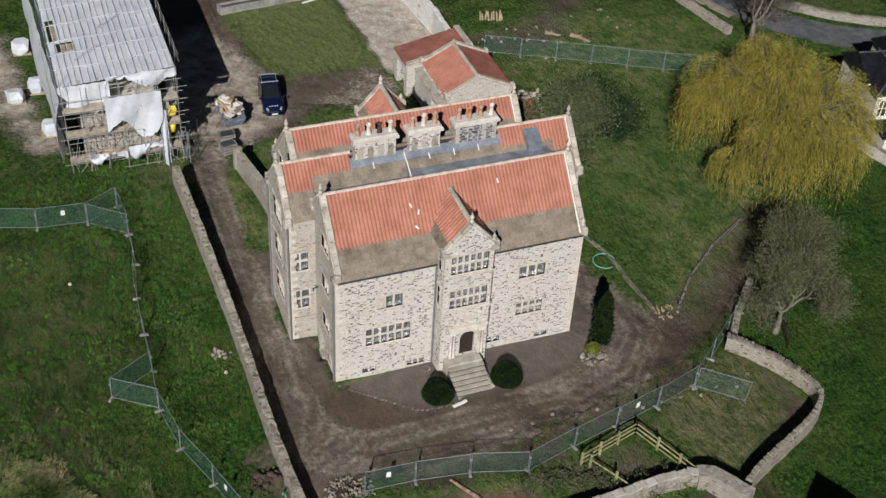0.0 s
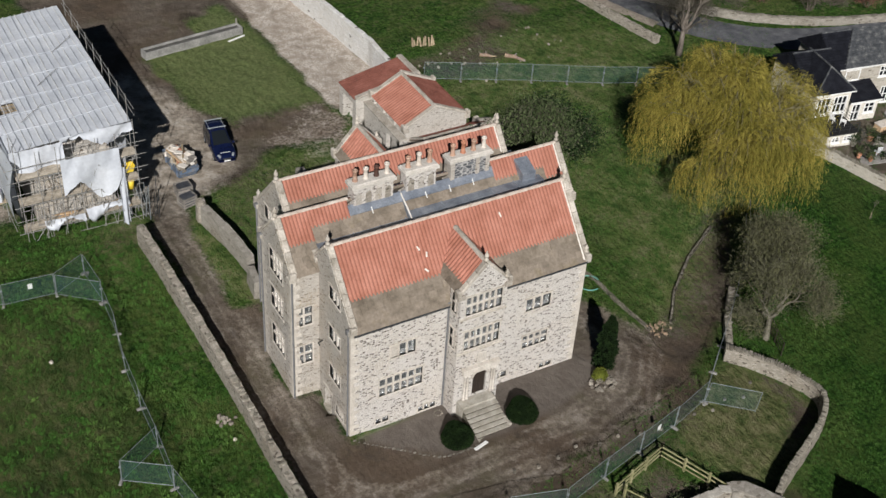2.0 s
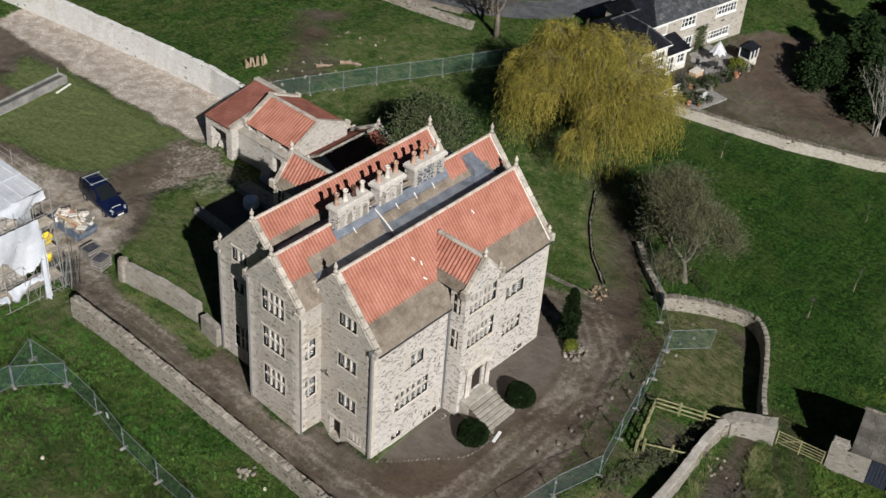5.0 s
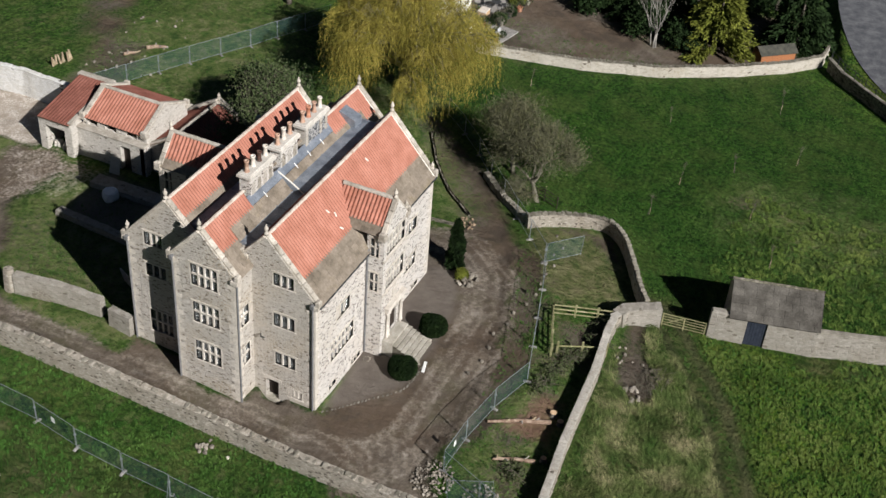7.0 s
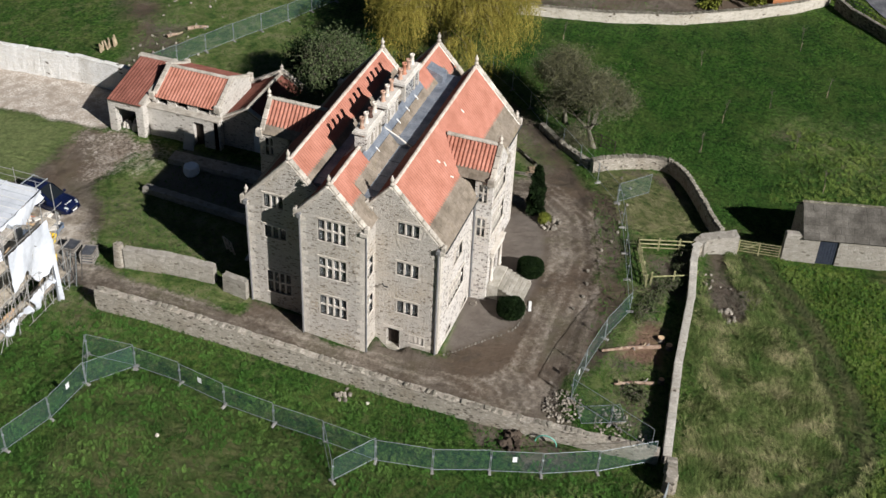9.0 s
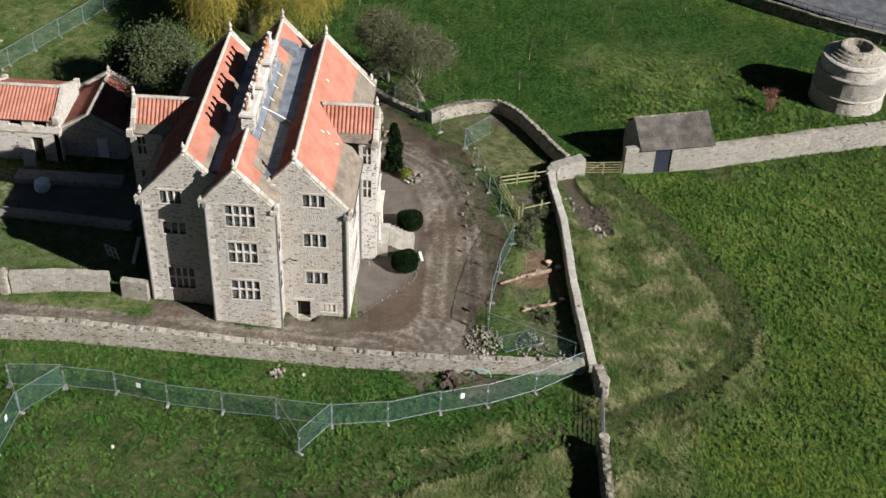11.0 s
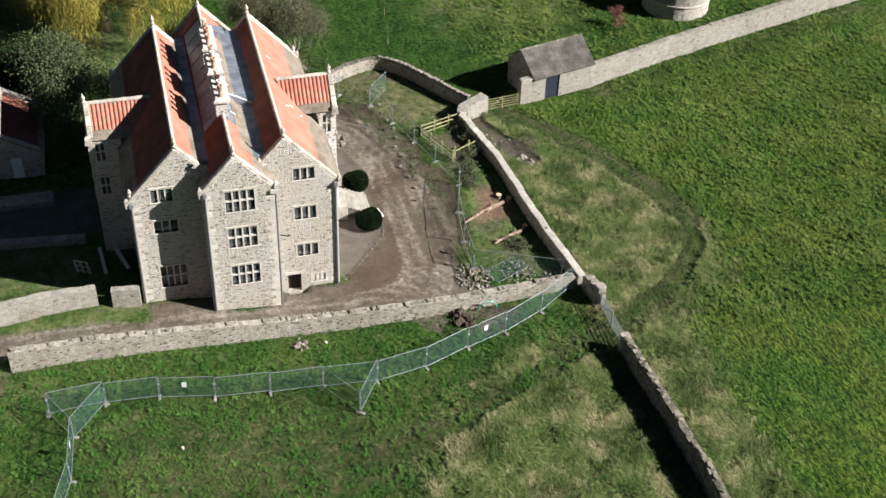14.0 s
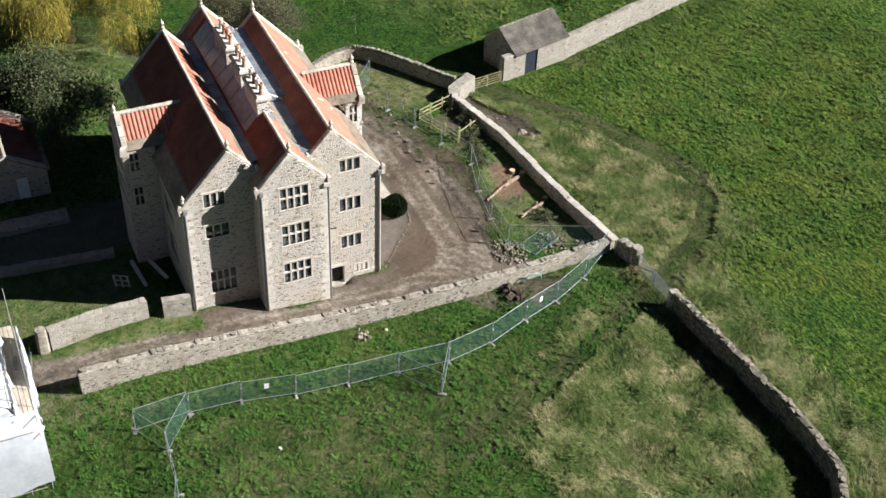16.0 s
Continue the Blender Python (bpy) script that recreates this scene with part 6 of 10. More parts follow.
def gate_pillar(x, y, w, h, label, seed):
    rng = random.Random(seed)
    s = Shape()
    z = gz(x, y)
    prof = [(1.06, -0.5), (1.04, 0.3), (1.0, h * 0.6), (0.97, h - 0.12), (0.86, h)]
    for k, zz in prof:
        for i in range(10):
            a = 2 * math.pi * i / 10
            c, sn = math.cos(a), math.sin(a)
            q = w / 2 * k / max(abs(c), abs(sn)) * (0.93 if abs(abs(c) - abs(sn)) < 0.3 else 1.0)
            s.v.append((x + c * q + rng.uniform(-0.03, 0.03), y + sn * q + rng.uniform(-0.03, 0.03), z + zz))
    for r in range(len(prof) - 1):
        s.f += [(r * 10 + i, r * 10 + (i + 1) % 10, (r + 1) * 10 + (i + 1) % 10, (r + 1) * 10 + i) for i in range(10)]
    s.f.append(tuple((len(prof) - 1) * 10 + i for i in range(10)))
    return part("gate_pillar", s, STONE_LIME if w > 1.2 else STONE_FIELD, None, label, category="pillar")


stone_wall("gate_end_wall", [(19.9, -15.2), (20.8, -15.45), (21.5, -16.5), (22.25, -17.95)], 1.25, 1.8, 1.05, "broad pale stone block where the garden wall ends at the gate", STONE_LIME, None, 25, 0.02)
gate_pillar(-7.06, -18.07, 0.85, 1.75, "rounded rubble gate pillar", 2)
gate_pillar(-12.66, -17.74, 0.75, 1.55, "rough stump of a rubble gate pillar", 3)


gate_pillar(-0.99, 24.84, 0.75, 2.0, "pale stone stump at the end of the yard wall", 33)


def field_gate(a, b, material, label, bars=5, h=1.15, name="field_gate"):
    """A barred gate between two plan points: two stiles, bars and a diagonal brace."""
    (ax, ay), (bx, by) = a, b
    az, bz = gz(ax, ay) + 0.1, gz(bx, by) + 0.1
    g = thing(name, ((ax + bx) / 2, (ay + by) / 2, (az + bz) / 2), label, "gate")
    P = lambda t, z: (ax + (bx - ax) * t, ay + (by - ay) * t, az + (bz - az) * t + z)
    for t in (0.0, 0.5, 1.0):
        part("stile", Shape().tube([P(t, -0.1), P(t, h + 0.05)], 0.05, 6), material, g)
    for i in range(bars):
        z = 0.12 + (h - 0.12) * i / (bars - 1)
        part("bar", Shape().tube([P(0, z), P(1, z)], 0.03, 6), material, g)
    part("brace", Shape().tube([P(0.02, 0.12), P(0.5, h)], 0.04, 6), material, g)
    return g


field_gate((22.18, -18.23), (22.91, -21.47), GREEN_WOOD, "weathered timber field gate between pillar and shed")
field_gate((-7.56, -18.02), (-12.26, -17.84), GALV, "long galvanised steel field gate, shut", 6, 1.2)
field_gate((34.78, -2.41), (33.64, -5.23), DARK_WOOD, "dark timber orchard gate", 4, 1.2)

# rail fences of the little pen
def rail_fence(a, b, rails, label, h=1.15):
    (ax, ay), (bx, by) = a, b
    n = max(1, round(math.hypot(bx - ax, by - ay) / 1.9))
    f = thing("rail_fence", (ax, ay, gz(ax, ay)), label, "fence", "pen fences")
    P = lambda t, z: (ax + (bx - ax) * t, ay + (by - ay) * t, gz(ax + (bx - ax) * t, ay + (by - ay) * t) + z)
    for i in range(n + 1):
        x, y, z = P(i / n, 0)
        part("post", Shape().box((x - 0.07, y - 0.07, z - 0.3), (x + 0.07, y + 0.07, z + h + 0.1), None, 0.02), GREEN_WOOD, f)
    for r in range(rails):
        z = h * (r + 0.7) / rails
        part("rail", Shape().tube([P(0, z), P(0.5, z), P(1, z)], 0.055, 5), GREEN_WOOD, f)


rail_fence((12.84, -12.34), (17.7, -10.68), 3, "green weathered timber rail fence of a small pen")
rail_fence((17.7, -10.68), (20.29, -15.3), 3, "green weathered timber rail fence of a small pen")
rail_fence((13.34, -12.63), (15.53, -15.77), 1, "single timber rail across the pen")

# ---- site fencing ----
CONCRETE = surface("grey concrete", [(0.17, 0.165, 0.155), (0.27, 0.26, 0.245)], 3, 0.9, 0.2, 20, piece=0.2)
MESH_WIRE = bpy.data.materials.new("fine welded mesh")
MESH_WIRE.use_nodes = True
_nt = MESH_WIRE.node_tree
_mix, _tr = _nt.nodes.new("ShaderNodeMixShader"), _nt.nodes.new("ShaderNodeBsdfTransparent")
_bs = _nt.nodes["Principled BSDF"]
_bs.inputs["Base Color"].default_value, _bs.inputs["Roughness"].default_value, _bs.inputs["Metallic"].default_value = (0.10, 0.21, 0.19, 1), 0.6, 0.1
_mix.inputs[0].default_value = 0.08
_nt.links.new(_tr.outputs[0], _mix.inputs[1]), _nt.links.new(_bs.outputs[0], _mix.inputs[2])
_nt.links.new(_mix.outputs[0], _nt.nodes["Material Output"].inputs["Surface"])


FENCE_TUBE = surface("dull galvanised tube", [(0.19, 0.215, 0.225), (0.29, 0.31, 0.318)], 4, 0.55, 0.05, 30, metallic=0.35)


def make_panel():
    p = thing("site_fence_panel", (0, 0, 0), "galvanised mesh site-fence panel standing on block feet", "fence panel", "site fence panels")
    L2, H = 3.42, 1.95
    for a, b in (((0.04, 0.05), (0.04, H)), ((L2, 0.05), (L2, H))):
        part("upright", Shape().tube([(a[0], 0, a[1]), (b[0], 0, b[1])], 0.019, 6), FENCE_TUBE, p)
    for z in (0.18, H):
        part("rail", Shape().tube([(0.04, 0, z), (L2, 0, z)], 0.019, 6), FENCE_TUBE, p)
    part("mesh_infill", Shape().box((0.06, -0.004, 0.2), (L2 - 0.02, 0.004, H - 0.03)), MESH_WIRE, p, "fine see-through wire mesh")
    part("clamp", Shape().box((-0.07, -0.06, 1.3), (0.07, 0.06, 1.42), None, 0.02), FENCE_TUBE, p)
    return p


PANEL = make_panel()
FOOT = part("fence_foot", Shape().box((-0.3, -0.1, 0), (0.3, 0.1, 0.12), None, 0.04).box((-0.16, -0.08, 0.12), (0.16, 0.08, 0.15), None, 0.02), CONCRETE, None, "grey concrete block foot of the site fence", category="fence foot")
tagged(FOOT, group="fence feet")
SIGN = Shape().box((1.45, -0.016, 1.05), (1.75, -0.008, 1.5)).mesh("sign", WHITE)


def fence_run(nodes, signs=()):
    for i, ((ax, ay), (bx, by)) in enumerate(zip(nodes[:-1], nodes[1:])):
        d = math.hypot(bx - ax, by - ay)
        az, bz = gz(ax, ay), gz(bx, by)
        u = Vector((bx - ax, by - ay, bz - az)) / 3.46
        v = Vector((-(by - ay), bx - ax, 0)) / d
        m = Matrix(((u.x, v.x, 0, ax), (u.y, v.y, 0, ay), (u.z, v.z, 1, az), (0, 0, 0, 1)))
        c = copy_thing(PANEL, m)
        c.matrix_basis = m
        if i in signs:
            s = part("sign", SIGN, WHITE, None, "small white site notice")
            s.parent, s.matrix_parent_inverse = c, Matrix.Identity(4)
        f = copy_thing(FOOT, Matrix.Translation((ax, ay, az - 0.02)) @ pose(0, 0, 0, 0, 0, math.degrees(math.atan2(by - ay, bx - ax)) + 90))
    return nodes


fence_run([(-11.35, 21), (-11.04, 17.52), (-11.13, 14.12), (-11.64, 10.63), (-11.79, 7.03), (-11.85, 3.49), (-12.07, -0.16), (-11.39, -3.74), (-10.01, -7.12), (-8.92, -10.2), (-7.24, -13.47), (-4.86, -16.72)], (2, 8))
fence_run([(-11.35, 21), (-13.77, 19.57), (-17.4, 19.83), (-20.74, 20.8), (-24.18, 21.37), (-27.63, 21.96), (-31.18, 22.56)], (1,))
fence_run([(-11.04, 17.52), (-13.77, 19.57)])
fence_run([(-11.85, 3.49), (-14.86, 1.58), (-12.07, -0.16)])
fence_run([(-1.12, -10.14), (2.19, -10.31), (5.7, -10.86), (9.31, -11.9), (13.05, -10.85), (16.6, -9.9), (20.35, -8.85), (24.02, -7.59), (26.79, -5.25), (29.46, -3), (32.13, -0.75), (34.81, 1.6), (37.47, 3.95), (39.93, 6.5), (42.17, 9.24)], (0, 5))
fence_run([(24.02, -7.59), (26.95, -9.73)])
fence_run([(-1.12, -10.14), (-2.44, -13.23), (-3.75, -16.31)])
fence_run([(26.46, 38.81), (29.75, 37.35), (32.94, 35.98), (36.13, 34.6), (39.32, 33.11), (42.51, 31.62), (45.7, 30.42), (48.99, 29.02), (52.28, 27.81)])
PANEL.matrix_basis = Matrix.Translation((-1.6, -10.6, gz(-1.6, -10.6) + 0.08)) @ pose(0, 0, 0, 84, 0, -65) @ Matrix.Diagonal((0.9, 1, 1, 1))
tagged(PANEL, "galvanised mesh site-fence panel lying flat by rubble")
FOOT.matrix_basis = Matrix.Translation((-11.3, 21.1, gz(-11.3, 21.1)))


# ---- field shed ----
def build_shed():
    ang = math.degrees(math.atan2(-8.2, 2.1))
    base = Matrix.Translation((23.0, -22.0, -0.12)) @ pose(0, 0, 0, 0, 0, ang)      # x along the front, y to the east
    s = thing("field_shed", (24.5, -26.0, gz(24.5, -26.0)), "low stone field shed with lichened slab roof and dark door", "shed")
    m = base
    part("wall", wall_shape(m, 7.8, -2.4, 0.98, [(2.45, -1.75, 4.0, 0.75)], (), 0.45), STONE_LIME, s)
    part("wall", Shape().box((-0.35, -0.08, -2.4), (0.75, 0.6, 1.1), m, 0.08), STONE_LIME, s)
    for x in (1.15, 7.3):
        g = Shape()
        pts = [(0.3, -2.6), (4.6, -2.6), (4.6, 0.9), (2.5, 2.55), (0.3, 0.95)]
        g.raw([m @ Vector((x, y, z)) for y, z in pts] + [m @ Vector((x + 0.4, y, z)) for y, z in pts], [(4, 3, 2, 1, 0), (5, 6, 7, 8, 9)] + [(i, (i + 1) % 5, 5 + (i + 1) % 5, 5 + i) for i in range(5)])
        part("gable", g, STONE_FIELD, s)
    part("wall", Shape().box((1.2, 4.3, -2.8), (7.7, 4.6, 0.9), m), STONE_FIELD, s)
    d = part("door", Shape().box((2.47, 0.12, -1.75), (3.98, 0.18, 0.73), m), TIN, s, "blue-black sheet door")
    for i in range(6):
        part("rib", Shape().box((2.55 + i * 0.24, 0.09, -1.7), (2.6 + i * 0.24, 0.12, 0.7), m), TIN, d)
    rng = random.Random(2)
    for lo, hi, out in (((-0.15, 0.82), (2.5, 2.62), -1), ((5.0, 0.7), (2.5, 2.62), 1)):
        a, b, c = m @ Vector((1.0, lo[0], lo[1])), m @ Vector((7.9, lo[0], lo[1])), m @ Vector((1.0, hi[0], hi[1]))
        if out > 0:
            a, b = b, a
            c = m @ Vector((7.9, hi[0], hi[1]))
        u, v, n, w, h = slope_axes(a, b, c)
        if n.z < 0:
            n = -n
        rows = 5
        for r in range(rows):
            at = 0.0
            while at < w - 0.01:
                ww = min(rng.uniform(0.7, 1.3), w - at)
                q = a + u * (at + ww / 2) + v * ((r + 0.5) * h / rows) + n * 0.03
                M3 = Matrix(((u.x, v.x, n.x, q.x), (u.y, v.y, n.y, q.y), (u.z, v.z, n.z, q.z), (0, 0, 0, 1)))
                piece("roof_slab", SHED_SLAB, M3 @ pose(0, 0, 0, -2.5) @ Matrix.Diagonal((ww - 0.015, h / rows + 0.1, 0.07, 1)), s)
                at += ww
    a, b = m @ Vector((0.95, 2.5, 2.68)), m @ Vector((7.95, 2.5, 2.68))
    ridge_tiles(s, a, b, STONE_MOSSY, 0.13)


SHED_SLAB = Shape().box((-0.5, -0.5, 0.0), (0.5, 0.5, 1.0), None, 0.06).mesh("roof_slab", surface("lichened grey stone slab", [(0.055, 0.05, 0.043), (0.09, 0.083, 0.072), (0.135, 0.125, 0.11)], 0.9, 0.9, 0.5, 10, piece=0.14))
build_shed()


# ---- dovecote ----
def build_dovecote():
    x, y = 39.9, -44.92
    z = gz(x, y) - 0.3
    d = thing("dovecote", (x, y, z), "round tapering stone dovecote with stepped weathering courses", "tower")
    rng = random.Random(4)
    tiers = [(3.55, 0.0, 2.1), (3.42, 2.1, 4.1), (3.1, 4.1, 5.3)]
    for i, (r, a, b) in enumerate(tiers):
        r1 = tiers[i + 1][0] + 0.12 if i + 1 < len(tiers) else 2.75
        prof = [(r + 0.08, z + a), (r, z + a + 0.5), (r - 0.05, z + b - 0.35), (r - 0.03, z + b - 0.3), (r + 0.03, z + b - 0.2), (r + 0.01, z + b - 0.08), (r1 - 0.1, z + b + 0.06)]
        s = Shape().lathe((x, y), prof, 40)
        s.v = [(vx + rng.uniform(-0.025, 0.025), vy + rng.uniform(-0.025, 0.025), vz + rng.uniform(-0.015, 0.015)) for vx, vy, vz in s.v]
        part("tier", s, STONE_LIME if i % 2 else STONE_SIDE, d)
    cone = Shape().lathe((x, y), [(2.75 - 0.15 * k, z + 5.28 + 0.13 * k + (0.06 if k % 2 else 0)) for k in range(9)] + [(1.35, z + 6.3), (1.3, z + 5.6), (0.05, z + 5.5)], 32)
    cone.v = [(vx + rng.uniform(-0.05, 0.05), vy + rng.uniform(-0.05, 0.05), vz) for vx, vy, vz in cone.v]
    part("stone_roof", cone, STONE_FIELD, d, "stepped stone roof")


build_dovecote()


# ---- farm buildings behind the house ----
def tiled_roof(parent, a, b, c, d, material, rng, slate=0.0, roll=0.3):
    """Tiles on the plane a-b (eaves), c over a."""
    u, v, n, w, h = slope_axes(a, b, c)
    q = [Vector(a), Vector(b), Vector(b) + v * h, Vector(a) + v * h]
    part("roof_deck", Shape().raw([p - n * 0.004 for p in q] + [p - n * 0.12 for p in q], [(0, 1, 2, 3), (7, 6, 5, 4), (0, 4, 5, 1), (1, 5, 6, 2), (2, 6, 7, 3), (3, 7, 4, 0)]), SLATE_STONE, parent)
    if slate:
        slate_courses(parent, a, u, v, n, w, slate, rng)
    part("tile_covering", pantile_shape(Vector(a) + v * max(0.0, slate - 0.05), u, v, n, w, h - slate, 0.34, roll, 0.06), material, parent, kind="stuff")


FARM_STONE = masonry("patchily limewashed farm stone", [(0.42, 0.385, 0.335), (0.52, 0.485, 0.435), (0.60, 0.565, 0.515)], (0.56, 0.525, 0.475), cell=(3.4, 3.4, 8.0), hole=0.07, joint=0.13, stain=(0.7, 0.64, 0.56), gap=(0.2, 0.17, 0.14))


def build_farm():
    rng = random.Random(8)
    # stable with open windows and a ledge
    s = thing("stable", (19.7, 28.5, gz(19.7, 28.5)), "rubble-stone stable under repair with a red pantile roof", "outbuilding")
    y0, y1, zg = 25.3, 31.8, -0.4
    xw, xe, xr, ze, zr = 16.95, 22.9, 19.75, 4.0, 5.45
    mw = frame3((16.3, y1 + 0.3, 0), (0, -1, 0), (-1, 0, 0))
    part("wall", wall_shape(mw, 7.0, zg, 3.05, [(4.5, zg, 5.5, 2.6)], (), 0.6), FARM_STONE, s)
    part("ledge", Shape().box((-0.05, -0.06, 3.05), (7.05, 0.75, 3.2), mw, 0.04), COPING, s)
    mu = frame3((xw, y1, 0), (0, -1, 0), (-1, 0, 0))
    oh = [(0.5, 3.22, 1.45, 3.85), (2.3, 3.22, 3.4, 3.85), (4.35, 3.22, 5.5, 3.85)]
    part("wall", wall_shape(mu, 6.5, 3.0, 4.0, oh, (), 0.4), FARM_STONE, s)
    d = part("door", Shape().box((4.55, 0.4, zg), (5.45, 0.46, 2.6), mw), DARK_WOOD, s, "dark plank stable door")
    part("wall", wall_shape(frame3((xe, y0, 0), (0, 1, 0), (1, 0, 0)), 6.5, zg - 0.4, 4.0), FARM_STONE, s)
    for y, w in ((y0, 1), (y1, -1)):
        m = frame3((xw, y, 0), (1, 0, 0), (0, -1, 0)) if w > 0 else frame3((xe, y, 0), (-1, 0, 0), (0, 1, 0))
        ln = xe - xw
        r = xr - xw if w > 0 else xe - xr
        k0, k1 = (zr - ze) / r, (zr - ze) / (ln - r)
        part("wall", wall_shape(m, ln, zg - 0.4, 6, (), [(-k0, 1, ze + 0.05), (k1, 1, ze + 0.05 + k1 * ln)], 0.4), FARM_STONE, s)
        gable_coping(s, m, (0, ze + 0.12), (r, zr + 0.12), (ln, ze + 0.12), 0.4, 0.14)
    part("wall", Shape().box((16.3, y0 - 0.1, zg), (17.0, y0 + 0.3, 3.05)), FARM_STONE, s)
    tiled_roof(s, (xw - 0.2, y1 - 0.35, ze - 0.05), (xw - 0.2, y0 + 0.35, ze - 0.05), (xr, y1 - 0.35, zr), None, PANTILE, rng)
    tiled_roof(s, (xe + 0.2, y0 + 0.35, ze - 0.05), (xe + 0.2, y1 - 0.35, ze - 0.05), (xr, y0 + 0.35, zr), None, PANTILE_OLD_SHADED, rng)
    ridge_tiles(s, (xr, y0 + 0.3, zr + 0.05), (xr, y1 - 0.3, zr + 0.05), COPING)
    part("inner_wall", Shape().box((19.5, y0 + 0.4, -0.5), (19.6, y1 - 0.4, 4.2)), INTERIOR, s)
    # open-fronted lean-to at its north end
    c = thing("cart_shed", (18.8, 34, gz(18.8, 34)), "open-fronted stone cart shed with a dull red lean-to roof", "outbuilding")
    ya, yb = 35.5, 32.0
    part("wall", Shape().box((21.6, yb, -0.6), (22.1, ya, 4.95), None, 0.05), FARM_STONE, c)
    for y in (yb + 0.02, ya - 0.45):
        g = Shape()
        pts = [(15.9, -0.6), (22.0, -0.6), (22.0, 4.9), (15.9, 3.7)]
        g.raw([(x, y, z) for x, z in pts] + [(x, y + 0.4, z) for x, z in pts], [(0, 1, 2, 3), (7, 6, 5, 4)] + [(i, 4 + i, 4 + (i + 1) % 4, (i + 1) % 4) for i in range(4)])
        part("wall", g, FARM_STONE, c)
    part("lintel", Shape().box((15.85, yb + 0.1, 3.05), (16.35, ya - 0.05, 3.75), None, 0.03), FARM_STONE, c)
    part("pier", Shape().box((15.85, yb + 0.05, -0.5), (16.35, yb + 0.75, 3.05), None, 0.03), FARM_STONE, c)
    part("pier", Shape().box((15.85, ya - 0.75, -0.5), (16.35, ya - 0.05, 3.05), None, 0.03), FARM_STONE, c)
    tiled_roof(c, (15.7, ya - 0.1, 3.82), (15.7, yb + 0.1, 3.82), (21.6, ya - 0.1, 4.98), None, PANTILE_OLD_SHADED, rng)
    part("coping", Shape().box((15.8, yb - 0.08, 0), (22.1, yb + 0.3, 0.16), Matrix.Translation((0, 0, 3.85)) @ Matrix(((1, 0, 0, 0), (0, 1, 0, 0), (0.19, 0, 1, -3.0), (0, 0, 0, 1)))), COPING, c)
    part("parapet", Shape().box((21.6, yb - 0.1, 4.9), (22.15, ya + 0.1, 5.15), None, 0.04), COPING, c)
    for i in range(5):
        part("fallen_stone", Shape().rock((16.6 + rng.random(), 33.2 + 0.35 * i, gz(16.6, 33.5) + 0.35), (0.7, 0.5, 0.8), rng), FARM_STONE, c)
    # gabled byre between stable and house
    b = thing("byre", (20.8, 22.6, gz(20.8, 22.6)), "low gabled stone byre with a dark red tile roof in shade", "outbuilding")
    y0, y1, x0, x1, yr, ze, zr = 20.0, 25.8, 17.4, 24.4, 22.9, 2.6, 4.3
    for x, west in ((x0, True), (x1, False)):
        m = frame3((x, y1, 0), (0, -1, 0), (-1, 0, 0)) if west else frame3((x, y0, 0), (0, 1, 0), (1, 0, 0))
        k = (zr - ze) / 2.9
        hole = [(3.35, -0.5, 4.25, 2.1)] if west else []
        part("wall", wall_shape(m, 5.8, -1.0, 5, hole, [(-k, 1, ze + (0 if west else 0.1)), (k, 1, ze + k * 5.8 + (0 if west else 0.1))], 0.45), STONE_SIDE, b)
        if west:
            part("door", Shape().box((3.37, 0.03, -0.5), (4.23, 0.09, 2.08), m), WHITE, b, "white painted door, flaking")
        else:
            gable_coping(b, m, (0, ze + 0.2), (2.9, zr + 0.2), (5.8, ze + 0.2), 0.4, 0.2)
            finial(b, (x1 - 0.1, yr, zr + 0.3), 0.7)
    for y, n in ((y0, -1), (y1, 1)):
        m = frame3((x0, y0, 0), (1, 0, 0), (0, -1, 0)) if n < 0 else frame3((x1, y1, 0), (-1, 0, 0), (0, 1, 0))
        part("wall", wall_shape(m, x1 - x0, -1.0, ze), STONE_SIDE, b)
    tiled_roof(b, (x0 - 0.1, y0 - 0.2, ze - 0.12), (x1 - 0.3, y0 - 0.2, ze - 0.12), (x0 - 0.1, yr, zr), None, PANTILE_OLD_SHADED, rng, 0.4)
    tiled_roof(b, (x1 - 0.3, y1 + 0.2, ze - 0.12), (x0 - 0.1, y1 + 0.2, ze - 0.12), (x1 - 0.3, yr, zr), None, PANTILE_OLD_SHADED, rng)
    ridge_tiles(b, (x0 - 0.05, yr, zr + 0.04), (x1 - 0.3, yr, zr + 0.04), COPING)
    part("coping", Shape().box((x0 - 0.12, y0, 0), (x0 + 0.3, yr, 0.16), Matrix.Translation((0, 0, ze + 0.02)) @ Matrix(((1, 0, 0, 0), (0, 1, 0, 0), (0, 0.586, 1, -0.586 * y0), (0, 0, 0, 1)))), COPING, b)
    part("coping", Shape().box((x0 - 0.12, yr, 0), (x0 + 0.3, y1, 0.16), Matrix.Translation((0, 0, ze + 0.02)) @ Matrix(((1, 0, 0, 0), (0, 1, 0, 0), (0, -0.586, 1, 0.586 * y1), (0, 0, 0, 1)))), COPING, b)

    for ob, dx, dz in ((s, 0.9, 0), (c, 0.6, -0.25), (b, 0.9, 0)):
        ob.matrix_basis = Matrix.Translation((dx, 1.0, dz)) @ ob.matrix_basis


build_farm()


